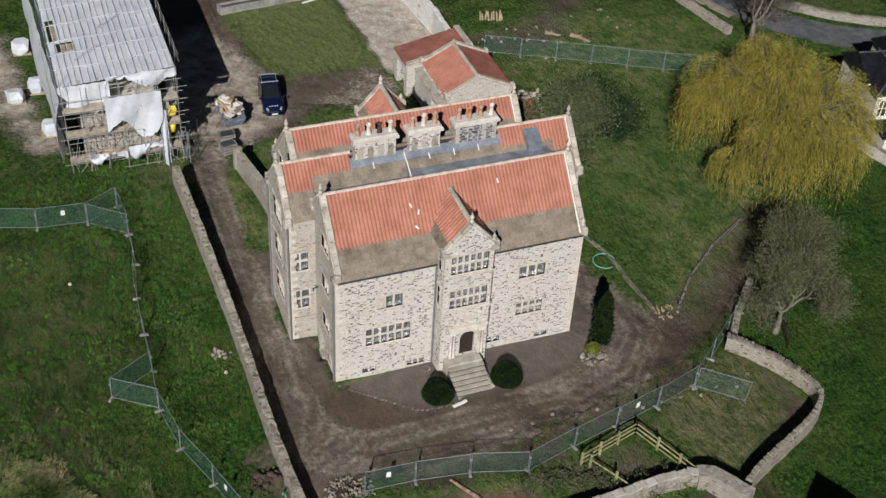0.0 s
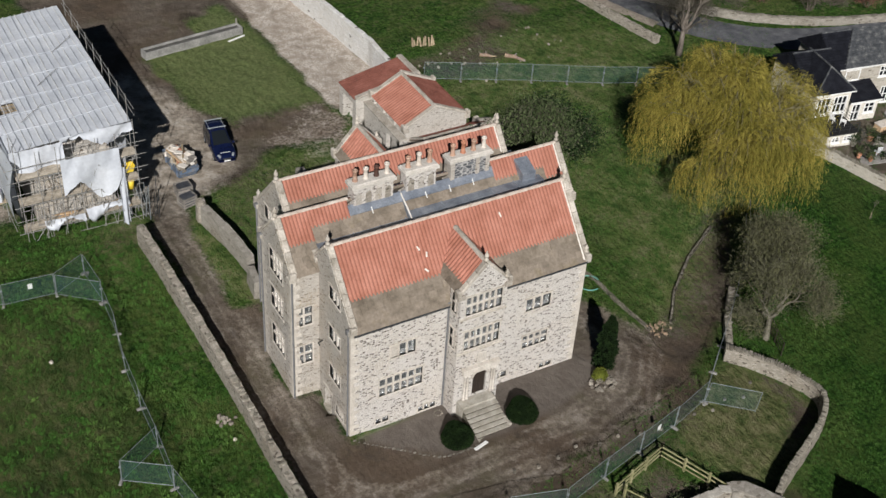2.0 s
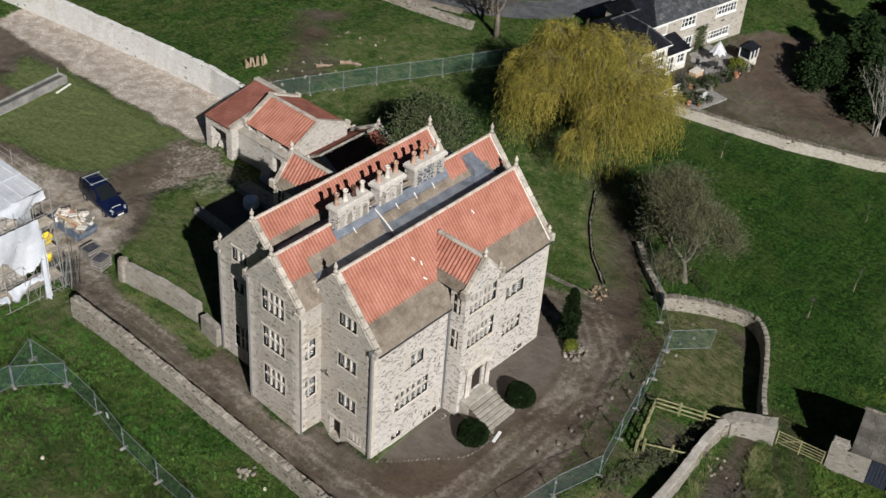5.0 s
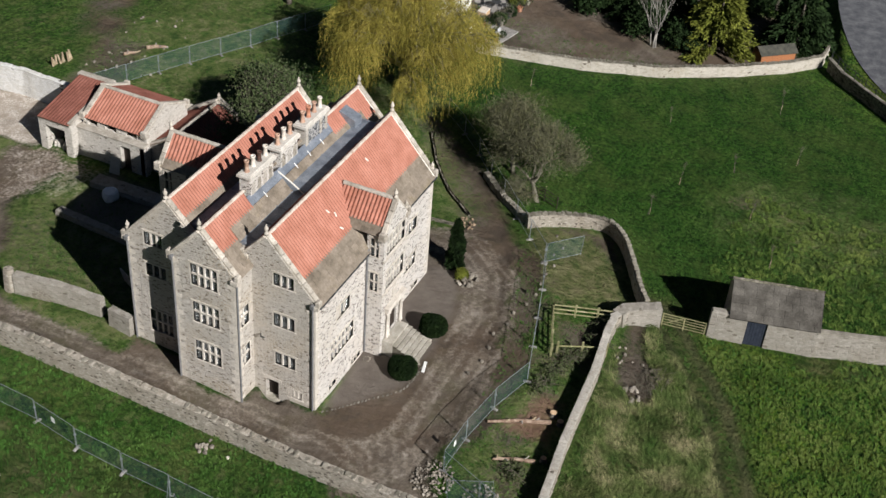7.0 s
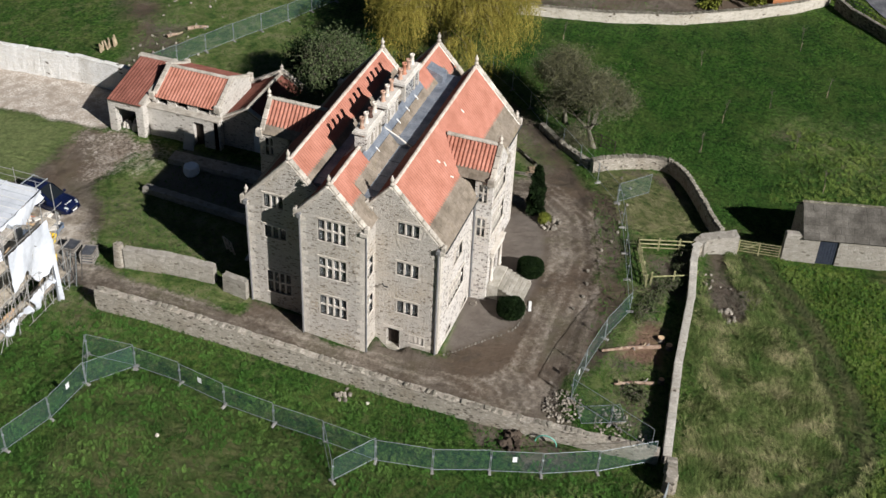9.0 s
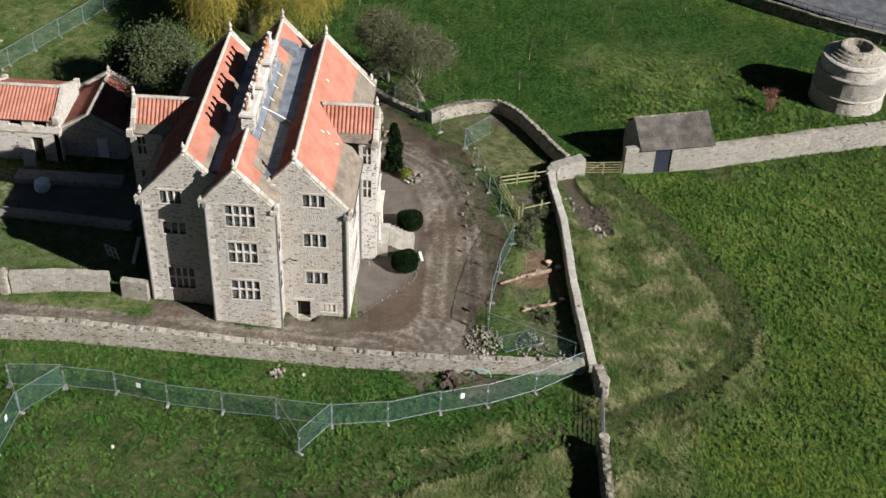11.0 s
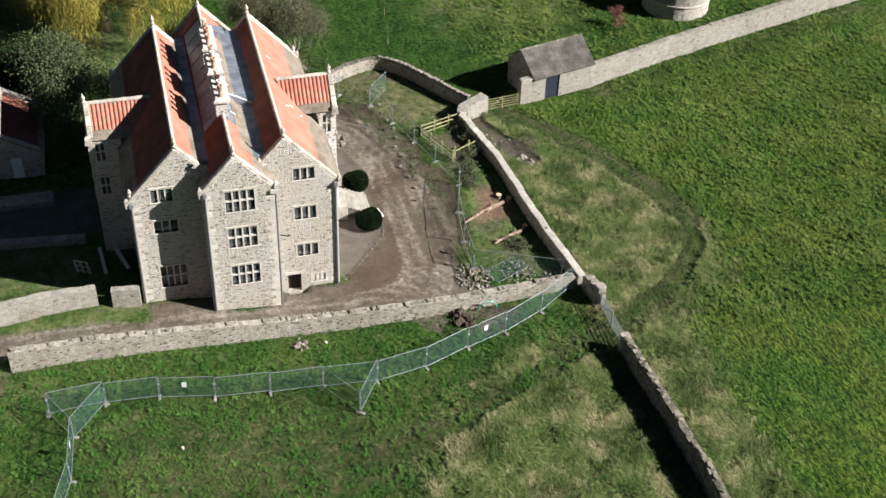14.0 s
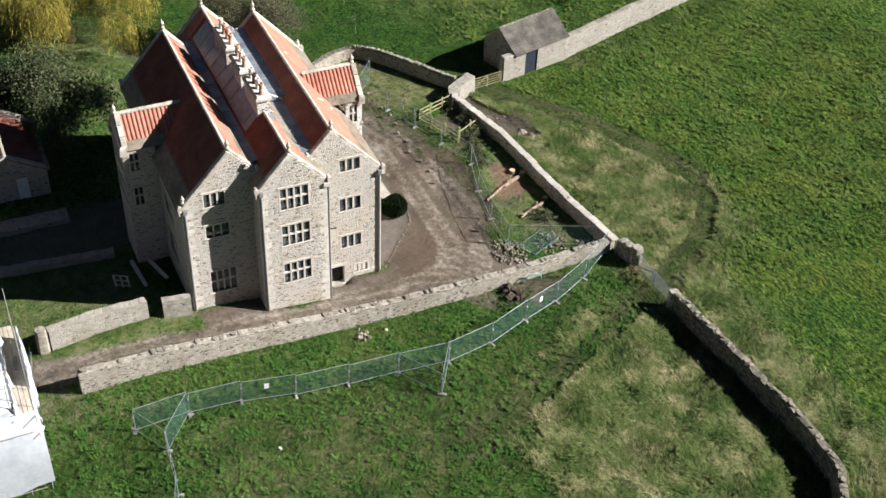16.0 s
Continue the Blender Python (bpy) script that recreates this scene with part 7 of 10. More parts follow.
# ---- sheeted building under scaffolding ----
def build_scaffold():
    rng = random.Random(12)
    TUBE = surface("dull scaffold tube", [(0.24, 0.235, 0.225), (0.36, 0.35, 0.33)], 3, 0.6, metallic=0.2)
    BOARD = surface("pale scaffold board", [(0.27, 0.23, 0.18), (0.38, 0.335, 0.27), (0.46, 0.41, 0.34)], 2.5, 0.9, 0.2, 18, piece=0.15)
    zg = gz(-9, 30) - 0.2
    x0, x1, y0, y1 = -13.4, -4.85, 29.3, 49.0
    s = thing("scaffolded_building", (-9, 40, zg), "stone building wrapped in white plastic sheeting and scaffolding", "building")
    part("stone_shell", Shape().box((x0 + 1.2, y0 + 1.4, zg - 1), (x1 - 1.2, y1 - 1, 6.6), None, 0.1), STONE_SIDE, s)
    # sheeted roof in bays, sagging between the frames
    cols, rows = 40, 45
    g = Shape()
    for r in range(rows + 1):
        for c in range(cols + 1):
            u, v = c / cols, r / rows
            x, y = x0 - 0.25 + (x1 - x0 + 0.5) * u, y0 - 0.2 + (y1 - y0 + 0.4) * v
            z = 8.65 + 0.45 * u + 0.015 * math.sin(v * 40) + rng.uniform(-0.012, 0.012) - 0.03 * math.sin(math.pi * ((u * 18) % 1)) - (0.4 if c == 0 else 0)
            g.v.append((x, y, z))
    torn = lambda r, c: (1 <= c <= 3 and 16 <= r <= 23) or (3 <= c <= 8 and 12 <= r <= 14)
    g.f = [(r * (cols + 1) + c, r * (cols + 1) + c + 1, (r + 1) * (cols + 1) + c + 1, (r + 1) * (cols + 1) + c) for r in range(rows) for c in range(cols) if not torn(r, c)]
    for k in range(26):
        y = y0 + 4.6 + k * 0.24
        part("roof_board", Shape().box((x0 + 0.1, y, 8.2), (x0 + 2.2, y + 0.21, 8.25)), (WOOD, GREY_WOOD)[k % 2], s)
    part("roof_sheet", g, SHEETING, s, "white plastic roof sheeting with ribs", True)
    for c in range(1, 18):
        u = c / 18 + rng.uniform(-0.008, 0.008)
        x, z = x0 - 0.25 + (x1 - x0 + 0.5) * u, 8.67 + 0.45 * u
        ys = [y0 - 0.25 + (y1 - y0 + 0.45) * t / 8 for t in range(9)]
        part("sheet_rib", Shape().tube([(x + rng.uniform(-0.05, 0.05), y, z + 0.035) for y in ys], 0.022 if c % 2 else 0.03, 5), (SHEETING, WHITE)[c % 2], s)
    for y in (31.6, 34.0, 36.1, 38.9, 41.8, 44.7):
        part("sheet_seam", Shape().tube([(x0 - 0.25 + (x1 - x0 + 0.5) * t / 6, y + rng.uniform(-0.12, 0.12), 8.7 + 0.45 * t / 6) for t in range(7)], 0.03, 4), SHEETING, s)
    for k in range(3):
        x, y = x0 + 1.5 + 2.4 * k, y0 + 3 + 4.6 * k
        part("loose_tube", Shape().tube([(x, y, 8.95 + 0.06 * k), (x + 2.0, y + 1.7, 9.1 + 0.08 * k)], 0.022, 5), TUBE, s)

    def curtain(a, b, ztop, zbot, sag, name="side_sheet", seed=0, bulge=0.0):
        """A hanging sheet with folds and an uneven hem."""
        q = random.Random(seed)
        n, mrows = 22, 8
        w = Shape()
        dx, dy = b[0] - a[0], b[1] - a[1]
        ln = math.hypot(dx, dy)
        nx, ny = dy / ln, -dx / ln
        hem = [zbot + sag * math.sin(math.pi * (k * 2.2 / n)) + q.uniform(-0.15, 0.15) for k in range(n + 1)]
        for r in range(mrows + 1):
            for k in range(n + 1):
                t = k / n
                f = 0.03 * math.sin(k * 1.3 + r * 0.9 + seed) + q.uniform(-0.03, 0.03) + 0.28 * (r / mrows) * math.sin(k * 0.42 + r * 0.25 + seed) + bulge * math.sin(math.pi * r / mrows)
                w.v.append((a[0] + dx * t + nx * f, a[1] + dy * t + ny * f, ztop + (hem[k] - ztop) * r / mrows))
        w.f = [(r * (n + 1) + k, (r + 1) * (n + 1) + k, (r + 1) * (n + 1) + k + 1, r * (n + 1) + k + 1) for r in range(mrows) for k in range(n)]
        part(name, w, SHEETING, s, "torn white sheeting hanging in folds", True)

    curtain((x0 - 0.3, y1), (x0 - 0.3, y0), 8.6, 2.6, 0.5, seed=1)
    curtain((x1 + 0.3, y0 + 2), (x1 + 0.3, y1), 9.0, 3.0, 0.6, seed=2)
    curtain((x0 - 0.3, y0 - 0.35), (x0 + 3.6, y0 - 0.35), 8.72, 6.6, 0.4, seed=3)
    curtain((x0 + 3.0, y0 - 1.5), (x1 - 1.2, y0 - 1.5), 8.0, 5.2, 0.9, seed=4)
    curtain((x1 - 1.5, y0 - 1.55), (x1 - 0.9, y0 - 1.5), 6.4, 0.9, 0.3, seed=14)
    curtain((x0 + 1.3, y0 - 1.0), (x0 + 4.3, y0 - 1.2), 3.3, zg + 1.3, -0.5, seed=5, bulge=0.35)
    curtain((x0 + 4.4, y0 - 1.2), (x1 - 0.8, y0 - 1.0), 3.6, zg + 1.3, -0.5, seed=6, bulge=0.35)
    curtain((x0 - 0.9, y1), (x0 - 0.35, y0 - 1.5), 8.3, zg + 1.2, 0.8, seed=9, bulge=0.5)
    curtain((x1 - 1.2, y0 - 1.0), (x1 - 0.5, y0 - 0.6), 6.9, 2.4, 0.4, seed=7)
    curtain((x0 + 3.4, y0 - 0.4), (x1 + 0.3, y0 - 0.3), 9.05, 8.3, 0.45, seed=8)
    # tubes: standards, ledgers, braces, boards
    for i in range(7):
        x = x0 - 0.1 + (x1 - x0 + 0.2) * i / 6
        for y in (y0 - 1.3, y0 - 0.1):
            part("standard", Shape().tube([(x, y, zg - 0.2), (x, y, 9.0 + (0.8 if i in (0, 6) else 0))], 0.028, 6), TUBE, s)
        for z in (2.9, 5.0, 7.0):
            part("transom", Shape().tube([(x, y0 - 1.6, z), (x, y0 + 1.2, z)], 0.025, 5), TUBE, s)
    for z in (2.0, 2.9, 3.9, 5.0, 6.0, 7.0, 8.0):
        part("ledger", Shape().tube([(x0 - 0.7 - 0.3 * (z > 6), y0 - 1.3, z), (x1 + 0.9, y0 - 1.3, z)], 0.025, 5), TUBE, s)
        part("ledger", Shape().tube([(x0 - 0.5, y0 - 0.1, z), (x1 + 0.7, y0 - 0.1, z)], 0.025, 5), TUBE, s)
    for k in range(44):
        x, y, z = rng.uniform(x0, x1), rng.choice((y0 - 1.3, y0 - 0.1, y0 - 0.7)), rng.choice((zg, 2.9, 5.0))
        part("tube", Shape().tube([(x, y, z), (x + rng.uniform(-0.6, 0.6), y + rng.uniform(-0.2, 0.2), z + rng.uniform(1.6, 2.6))], 0.022, 5), TUBE, s)
    for k in range(10):
        x, z = rng.uniform(x0 + 0.3, x1 - 1.6), rng.choice((3.02, 5.12, 7.12))
        part("loose_board", Shape().box((0, 0, 0), (rng.uniform(0.8, 1.7), 0.22, 0.05), pose(x, y0 - rng.uniform(0.3, 1.2), z + 0.02 * k, rng.uniform(-4, 4), rng.uniform(-6, 6), rng.uniform(-25, 25))), (GREY_WOOD, PALE_WOOD, WOOD)[k % 3], s)
    for z in (2.95, 5.05, 7.05):
        for k in range(4):
            y = y0 - 1.25 + 0.27 * k
            part("scaffold_board", Shape().box((x0 - 0.2, y, z), (x1 + 0.2, y + 0.24, z + 0.045)), BOARD, s)
    for a, b in (((x0, zg), (x0 + 2.9, 5.0)), ((x1, zg), (x1 - 2.9, 5.0)), ((x0 + 3, 2.9), (x0 + 5.8, 7.0)), ((x1 - 3, 2.9), (x1, 7.0))):
        part("brace", Shape().tube([(a[0], y0 - 1.36, a[1]), (b[0], y0 - 1.36, b[1])], 0.025, 5), TUBE, s)
    for k in range(12):
        a = rng.uniform(0, 6.28)
        x, y = x1 + rng.uniform(0.2, 1.6), y0 - rng.uniform(0.2, 1.6)
        part("leaning_tube", Shape().tube([(x, y, gz(x, y)), (x + 0.5 * math.cos(a), y + 0.5 * math.sin(a), gz(x, y) + rng.uniform(2.2, 3.6))], 0.03, 5), (GALV, DARK_METAL)[k % 2], s)
    for i in range(9):
        y = y0 + 2 + i * 2.1
        part("standard", Shape().tube([(x1 + 0.65, y, zg - 0.2), (x1 + 0.65, y, 10.0)], 0.025, 5), TUBE, s)
        part("standard", Shape().tube([(x0 - 0.75, y, zg - 0.2), (x0 - 0.75, y, 8.4)], 0.025, 5), TUBE, s)
    for z in (9.3, 9.8):
        part("guard_rail", Shape().tube([(x1 + 0.65, y0, z), (x1 + 0.65, y1, z)], 0.022, 5), TUBE, s)
    for z in (3.0, 5.2, 7.2):
        part("ledger", Shape().tube([(x0 - 0.75, y0 - 1, z), (x0 - 0.75, y1, z)], 0.025, 5), TUBE, s)
    hop = Shape()
    hx, hy = x1 - 0.45, y0 - 0.9
    for k, (w, z) in enumerate(((0.24, 5.6), (0.4, 6.15), (0.36, 6.15), (0.2, 5.75))):
        hop.v += [(hx - w, hy - w * 0.8, z), (hx + w, hy - w * 0.8, z), (hx + w, hy + w * 0.8, z), (hx - w, hy + w * 0.8, z)]
    hop.f = [(3, 2, 1, 0)] + [(r * 4 + i, r * 4 + (i + 1) % 4, r * 4 + 4 + (i + 1) % 4, r * 4 + 4 + i) for r in range(3) for i in range(4)] + [(12, 13, 14, 15)]
    part("rubbish_hopper", hop, YELLOW, s, "yellow plastic rubbish hopper")
    for z in (4.6,):
        part("chute_section", Shape().lathe((hx, hy), [(0.2, z - 0.4), (0.26, z + 0.3), (0.23, z + 0.3)], 12), YELLOW, s, smooth=True)
    # the whole frame stands a little nearer and taller
    taller = 1.13
    s.matrix_basis = Matrix(((1, 0, 0, -0.4), (0, 1, 0, -1.5), (0, 0, taller, zg * (1 - taller)), (0, 0, 0, 1))) @ s.matrix_basis
    for i, (x, y) in enumerate(((-17.2, 39.2), (-15.9, 48.0), (-15.4, 40.6), (-14.9, 33.2))):
        t = thing("covered_stack", (x, y, gz(x, y)), "pallet of materials wrapped in pale plastic sheet", "pallet")
        part("wrapping", Shape().rock((x, y, gz(x, y) + 0.6), (1.5, 1.2, 1.3), rng), SHEETING, t)
        part("pallet", Shape().box((x - 0.8, y - 0.6, gz(x, y) - 0.02), (x + 0.8, y + 0.6, gz(x, y) + 0.13)), WOOD, t)


build_scaffold()

# ---- plants ----
def quad_mesh(name, corners, material):
    """Many loose four-cornered leaves at once: an array of n x 4 x 3."""
    n = len(corners)
    me = bpy.data.meshes.new(name)
    me.vertices.add(n * 4)
    me.vertices.foreach_set("co", corners.astype(np.float32).ravel())
    me.loops.add(n * 4)
    me.loops.foreach_set("vertex_index", np.arange(n * 4, dtype=np.int32))
    me.polygons.add(n)
    me.polygons.foreach_set("loop_start", np.arange(0, n * 4, 4, dtype=np.int32))
    me.update(calc_edges=True)
    me.materials.append(material)
    return me


def unit(a):
    return a / (np.linalg.norm(a, axis=-1, keepdims=True) + 1e-9)


def leaves(centres, ways, length, width, rg, spread=0.5):
    """Leaf quads at the centres, pointing along the ways."""
    n = len(centres)
    d = unit(ways + rg.normal(0, spread, (n, 3)))
    side = unit(np.cross(d, rg.normal(0, 1, (n, 3))))
    ln = length * rg.uniform(0.6, 1.3, (n, 1))
    w = width * rg.uniform(0.6, 1.3, (n, 1))
    tip, mid = centres + d * ln, centres + d * ln * 0.45
    return np.stack([centres, mid + side * w / 2, tip, mid - side * w / 2], 1)


def limb(shape, p, d, r, length, depth, rng, tips, forks=(2, 3), wild=0.45, up=0.1, taper=0.62, path=None):
    """A limb that bends, thins and forks; collects its tips."""
    pts, rad = [p], [r]
    for i in range(4):
        d = (d + Vector((rng.gauss(0, wild * 0.35), rng.gauss(0, wild * 0.35), rng.gauss(up, wild * 0.25)))).normalized()
        p = p + d * (length / 4)
        pts.append(p)
        rad.append(r * (1 - 0.38 * (i + 1) / 4))
        if path is not None and depth <= 2:
            path.append((p, d))
    shape.tube(pts, rad, 7 if depth > 2 else 4, depth == 0)
    if depth == 0:
        tips.append((p, d))
        return
    for _ in range(rng.randint(*forks)):
        q = (d + Vector((rng.gauss(0, wild), rng.gauss(0, wild), rng.gauss(up * 0.6, wild * 0.7)))).normalized()
        limb(shape, p, q, rad[-1] * 0.8, length * taper * rng.uniform(0.8, 1.25), depth - 1, rng, tips, forks, wild, up, taper, path)


WILLOW_BARK = surface("olive-grey willow bark", [(0.10, 0.088, 0.045), (0.17, 0.15, 0.085), (0.23, 0.205, 0.13)], 3, 0.95, 0.6, 16)


def build_willow(x, y, seed=21):
    rng, rg = random.Random(seed), np.random.default_rng(seed)
    z = gz(x, y)
    t = thing("willow_tree", (x, y, z), "weeping willow with yellow-green hanging spring shoots", "tree")
    s, tips, path = Shape(), [], []
    base = Vector((x, y, z - 0.3))
    s.tube([base, base + Vector((0.1, 0.1, 1.6)), base + Vector((0.0, 0.2, 3.0))], [0.75, 0.6, 0.55], 10)
    top = base + Vector((0, 0.2, 2.9))
    for i in range(8):
        a = 2 * math.pi * i / 8 + rng.uniform(-0.3, 0.3)
        e = rng.uniform(0.35, 1.0)
        limb(s, top, Vector((math.cos(a), math.sin(a), e)).normalized(), 0.3, 3.7 * rng.uniform(0.85, 1.1), 3, rng, tips, (2, 3), 0.4, 0.07, 0.62, path)
    limb(s, top, Vector((0.1, 0.1, 1)), 0.32, 3.2, 3, rng, tips, (2, 3), 0.45, 0.15, 0.62, path)
    part("trunk", s, WILLOW_BARK, t, smooth=True)
    n, groups = 8600, 46
    ga, gr = rg.uniform(0, 6.283, groups), 7.3 * np.sqrt(rg.uniform(0, 1, groups))
    gh = 3.7 + 5.9 * np.sqrt(np.clip(1 - (gr / 8.2) ** 2, 0, 1)) + rg.normal(0, 0.8, groups)
    gs = rg.uniform(0.9, 2.4, groups)
    g = rg.integers(0, groups, n)
    th, el = rg.uniform(0, 6.283, n), np.arcsin(rg.uniform(-0.1, 1.0, n))
    k = gs[g] * (1 + rg.normal(0, 0.1, n))
    start = np.stack([x + gr[g] * np.cos(ga[g]) + k * np.cos(el) * np.cos(th), y + gr[g] * np.sin(ga[g]) + k * np.cos(el) * np.sin(th), z + gh[g] + 0.62 * k * np.sin(el)], -1)
    rad = np.hypot(start[:, 0] - x, start[:, 1] - y)
    out = unit(np.stack([np.cos(th) + 0.12 * (start[:, 0] - x), np.sin(th) + 0.12 * (start[:, 1] - y), 0 * th], -1))
    drop = rg.uniform(1.2, 3.4, n) + 0.5 * np.clip(rad, 0, 8) * rg.uniform(0.2, 1.2, n)
    drop = np.minimum(drop, np.maximum(0.6, start[:, 2] - (z + rg.uniform(0.1, 2.0, n) + 0.9 * np.sin(4 * np.arctan2(start[:, 1] - y, start[:, 0] - x)))))
    throw = rg.uniform(0.3, 1.3, n)
    quads = []
    steps = 13
    for k in range(steps):
        f = k / steps
        c = start + out * (throw * (1 - (1 - f) ** 2))[:, None] + np.stack([0 * f * drop, 0 * drop, 0.35 * np.sin(f * 3) - drop * f**1.35], -1)
        c = c + rg.normal(0, 0.07, (n, 3))
        way = out * (1 - f) * 0.8 + np.array([0, 0, -0.25 - 1.2 * f])
        quads.append(leaves(c, way, 0.5, 0.034, rg, 0.2 + 0.3 * (1 - f)))
    b = Shape()
    for i in range(240):
        q = Vector((x, y, z + 3.2))
        e = Vector(start[rng.randrange(n)])
        mid = q.lerp(e, 0.6) + Vector((rng.gauss(0, 0.4), rng.gauss(0, 0.4), 0.9))
        out2 = Vector((e.x - x, e.y - y, 0)).normalized()
        b.tube([q.lerp(mid, 0.5), mid, e + Vector((0, 0, 0.15)), e + out2 * 0.8 - Vector((0, 0, 0.5))], [0.11, 0.07, 0.035, 0.012], 4)
    part("branch", b, WILLOW_BARK, t, "olive arching bare branches", True, "stuff")
    ob = part("crown", quad_mesh("crown", np.concatenate(quads), YELLOW_LEAF), YELLOW_LEAF, t, "hanging yellow-green shoots")
    return t


build_willow(43.75, 14.79)


def build_tree(name, x, y, height, spread, label, leaf=None, leaf_n=0, leaf_len=0.2, leaf_w=0.12, depth=4, seed=1, lean=(0, 0), bark=None, forks=(2, 3), wild=0.5, fuzz=0.6, twigs=0, first=0.28, trunks=1, twig_mat=None, stout=1.0):
    rng, rg = random.Random(seed), np.random.default_rng(seed)
    z = gz(x, y)
    t = thing(name, (x, y, z), label, "tree")
    s, tips, path = Shape(), [], []
    for k in range(trunks):
        p = Vector((x + 0.25 * k, y + 0.2 * k * (-1) ** k, z - 0.2))
        d = Vector((lean[0] + rng.uniform(-0.2, 0.2) * (trunks > 1), lean[1] + rng.uniform(-0.2, 0.2) * (trunks > 1), 1)).normalized()
        h1 = height * first
        q = p + d * h1
        s.tube([p, (p + q) / 2 + Vector((0.05, 0.03, 0)), q], [height * 0.035 * stout, height * 0.027 * stout, height * 0.022 * stout], 8)
        for i in range(rng.randint(3, 5)):
            a = 2 * math.pi * i / 4 + rng.uniform(-0.5, 0.5)
            e = Vector((math.cos(a) * spread, math.sin(a) * spread, rng.uniform(0.5, 1.3))).normalized()
            limb(s, q, (e + d * 0.4).normalized(), height * 0.016 * stout, height * 0.3, depth - 1, rng, tips, forks, wild, 0.08, 0.66, path)
    part("trunk", s, bark or BARK, t, smooth=True)
    pts = np.array([tuple(p) for p, d in tips + path])
    ways = np.array([tuple(d) for p, d in tips + path])
    if twigs:
        i = rg.integers(0, len(pts), twigs)
        c = pts[i] + rg.normal(0, fuzz * 0.7, (twigs, 3))
        part("twig_cloud", quad_mesh("twig_cloud", leaves(c, ways[i], 0.55, 0.027, rg, 0.7), twig_mat or TWIG), twig_mat or TWIG, t, "dense fine twigs", kind="stuff")
    if leaf_n:
        i = rg.integers(0, len(pts), leaf_n)
        c = pts[i] + rg.normal(0, fuzz, (leaf_n, 3))
        part("crown", quad_mesh("crown", leaves(c, ways[i] * 0.5, leaf_len, leaf_w, rg, 0.9), leaf), leaf, t)
    return t


LICHEN_BARK = surface("lichened grey bark", [(0.09, 0.082, 0.062), (0.16, 0.148, 0.115), (0.22, 0.205, 0.165)], 3, 0.95, 0.6, 16)
OLIVE_LEAF = surface("dull olive leaf", [(0.055, 0.06, 0.026), (0.097, 0.1, 0.048), (0.145, 0.143, 0.074)], 0.8, 0.9, island=0.4)
build_tree("orchard_tree", 33.75, -3.33, 6.6, 1.0, "leaning grey-olive bare-twigged orchard tree with lichened bark", OLIVE_LEAF, 13000, 0.2, 0.07, 5, 5, (0.55, 0.6), LICHEN_BARK, (2, 3), 0.6, 0.62, 16000, twig_mat=surface("lichened grey twig", [(0.07, 0.07, 0.043), (0.12, 0.118, 0.076), (0.18, 0.172, 0.118)], 2, 0.9, island=0.4), stout=1.25)
build_tree("orchard_tree", 36.85, 0.22, 6.6, 0.8, "slender dark olive orchard tree against the site fence", OLIVE_LEAF, 10000, 0.2, 0.07, 4, 15, (0.15, 0.2), LICHEN_BARK, (2, 4), 0.5, 0.62, 9000, twig_mat=surface("olive lichened twig", [(0.06, 0.061, 0.037), (0.105, 0.104, 0.064), (0.16, 0.153, 0.103)], 2, 0.9, island=0.4), stout=1.2)
build_tree("thorn_tree", 26.13, 18.89, 7.8, 1.0, "dense grey-green thorn tree behind the house", surface("dull green thorn leaf", [(0.032, 0.05, 0.018), (0.068, 0.092, 0.038), (0.115, 0.138, 0.066)], 0.6, 0.9, island=0.3), 15000, 0.26, 0.12, 5, 6, (0.05, 0.0), BARK, (2, 3), 0.55, 0.8, 7000, 0.18)
build_tree("thorn_tree", 29.87, 22.17, 6.0, 1.0, "dark spreading thorn bush beside the site fence", DARK_LEAF, 12000, 0.26, 0.15, 4, 7, (0.0, 0.1), BARK, (2, 3), 0.55, 0.75, 1500, 0.15)
build_tree("lane_tree", 53.6, 33.72, 10.5, 1.1, "large bare winter tree beside the lane", None, 0, depth=5, seed=8, bark=BARK, forks=(2, 4), wild=0.5, twigs=11000, fuzz=0.7)
build_tree("lane_tree", 57.12, 37.56, 6.5, 1.1, "tangle of bare winter scrub beside the lane", None, 0, depth=4, seed=9, bark=BARK, forks=(2, 4), wild=0.6, twigs=6000, fuzz=0.8, first=0.08, trunks=3)
build_tree("silver_birch", 69.0, -3.3, 9.0, 0.6, "bare pale-stemmed birch behind the boundary wall", None, 0, depth=3, seed=10, bark=surface("white birch bark", [(0.2, 0.185, 0.165), (0.34, 0.325, 0.30)], 4, 0.8), forks=(2, 3), wild=0.35, twigs=250, fuzz=0.4, trunks=3, first=0.2, twig_mat=PALE_BARK, stout=0.4)


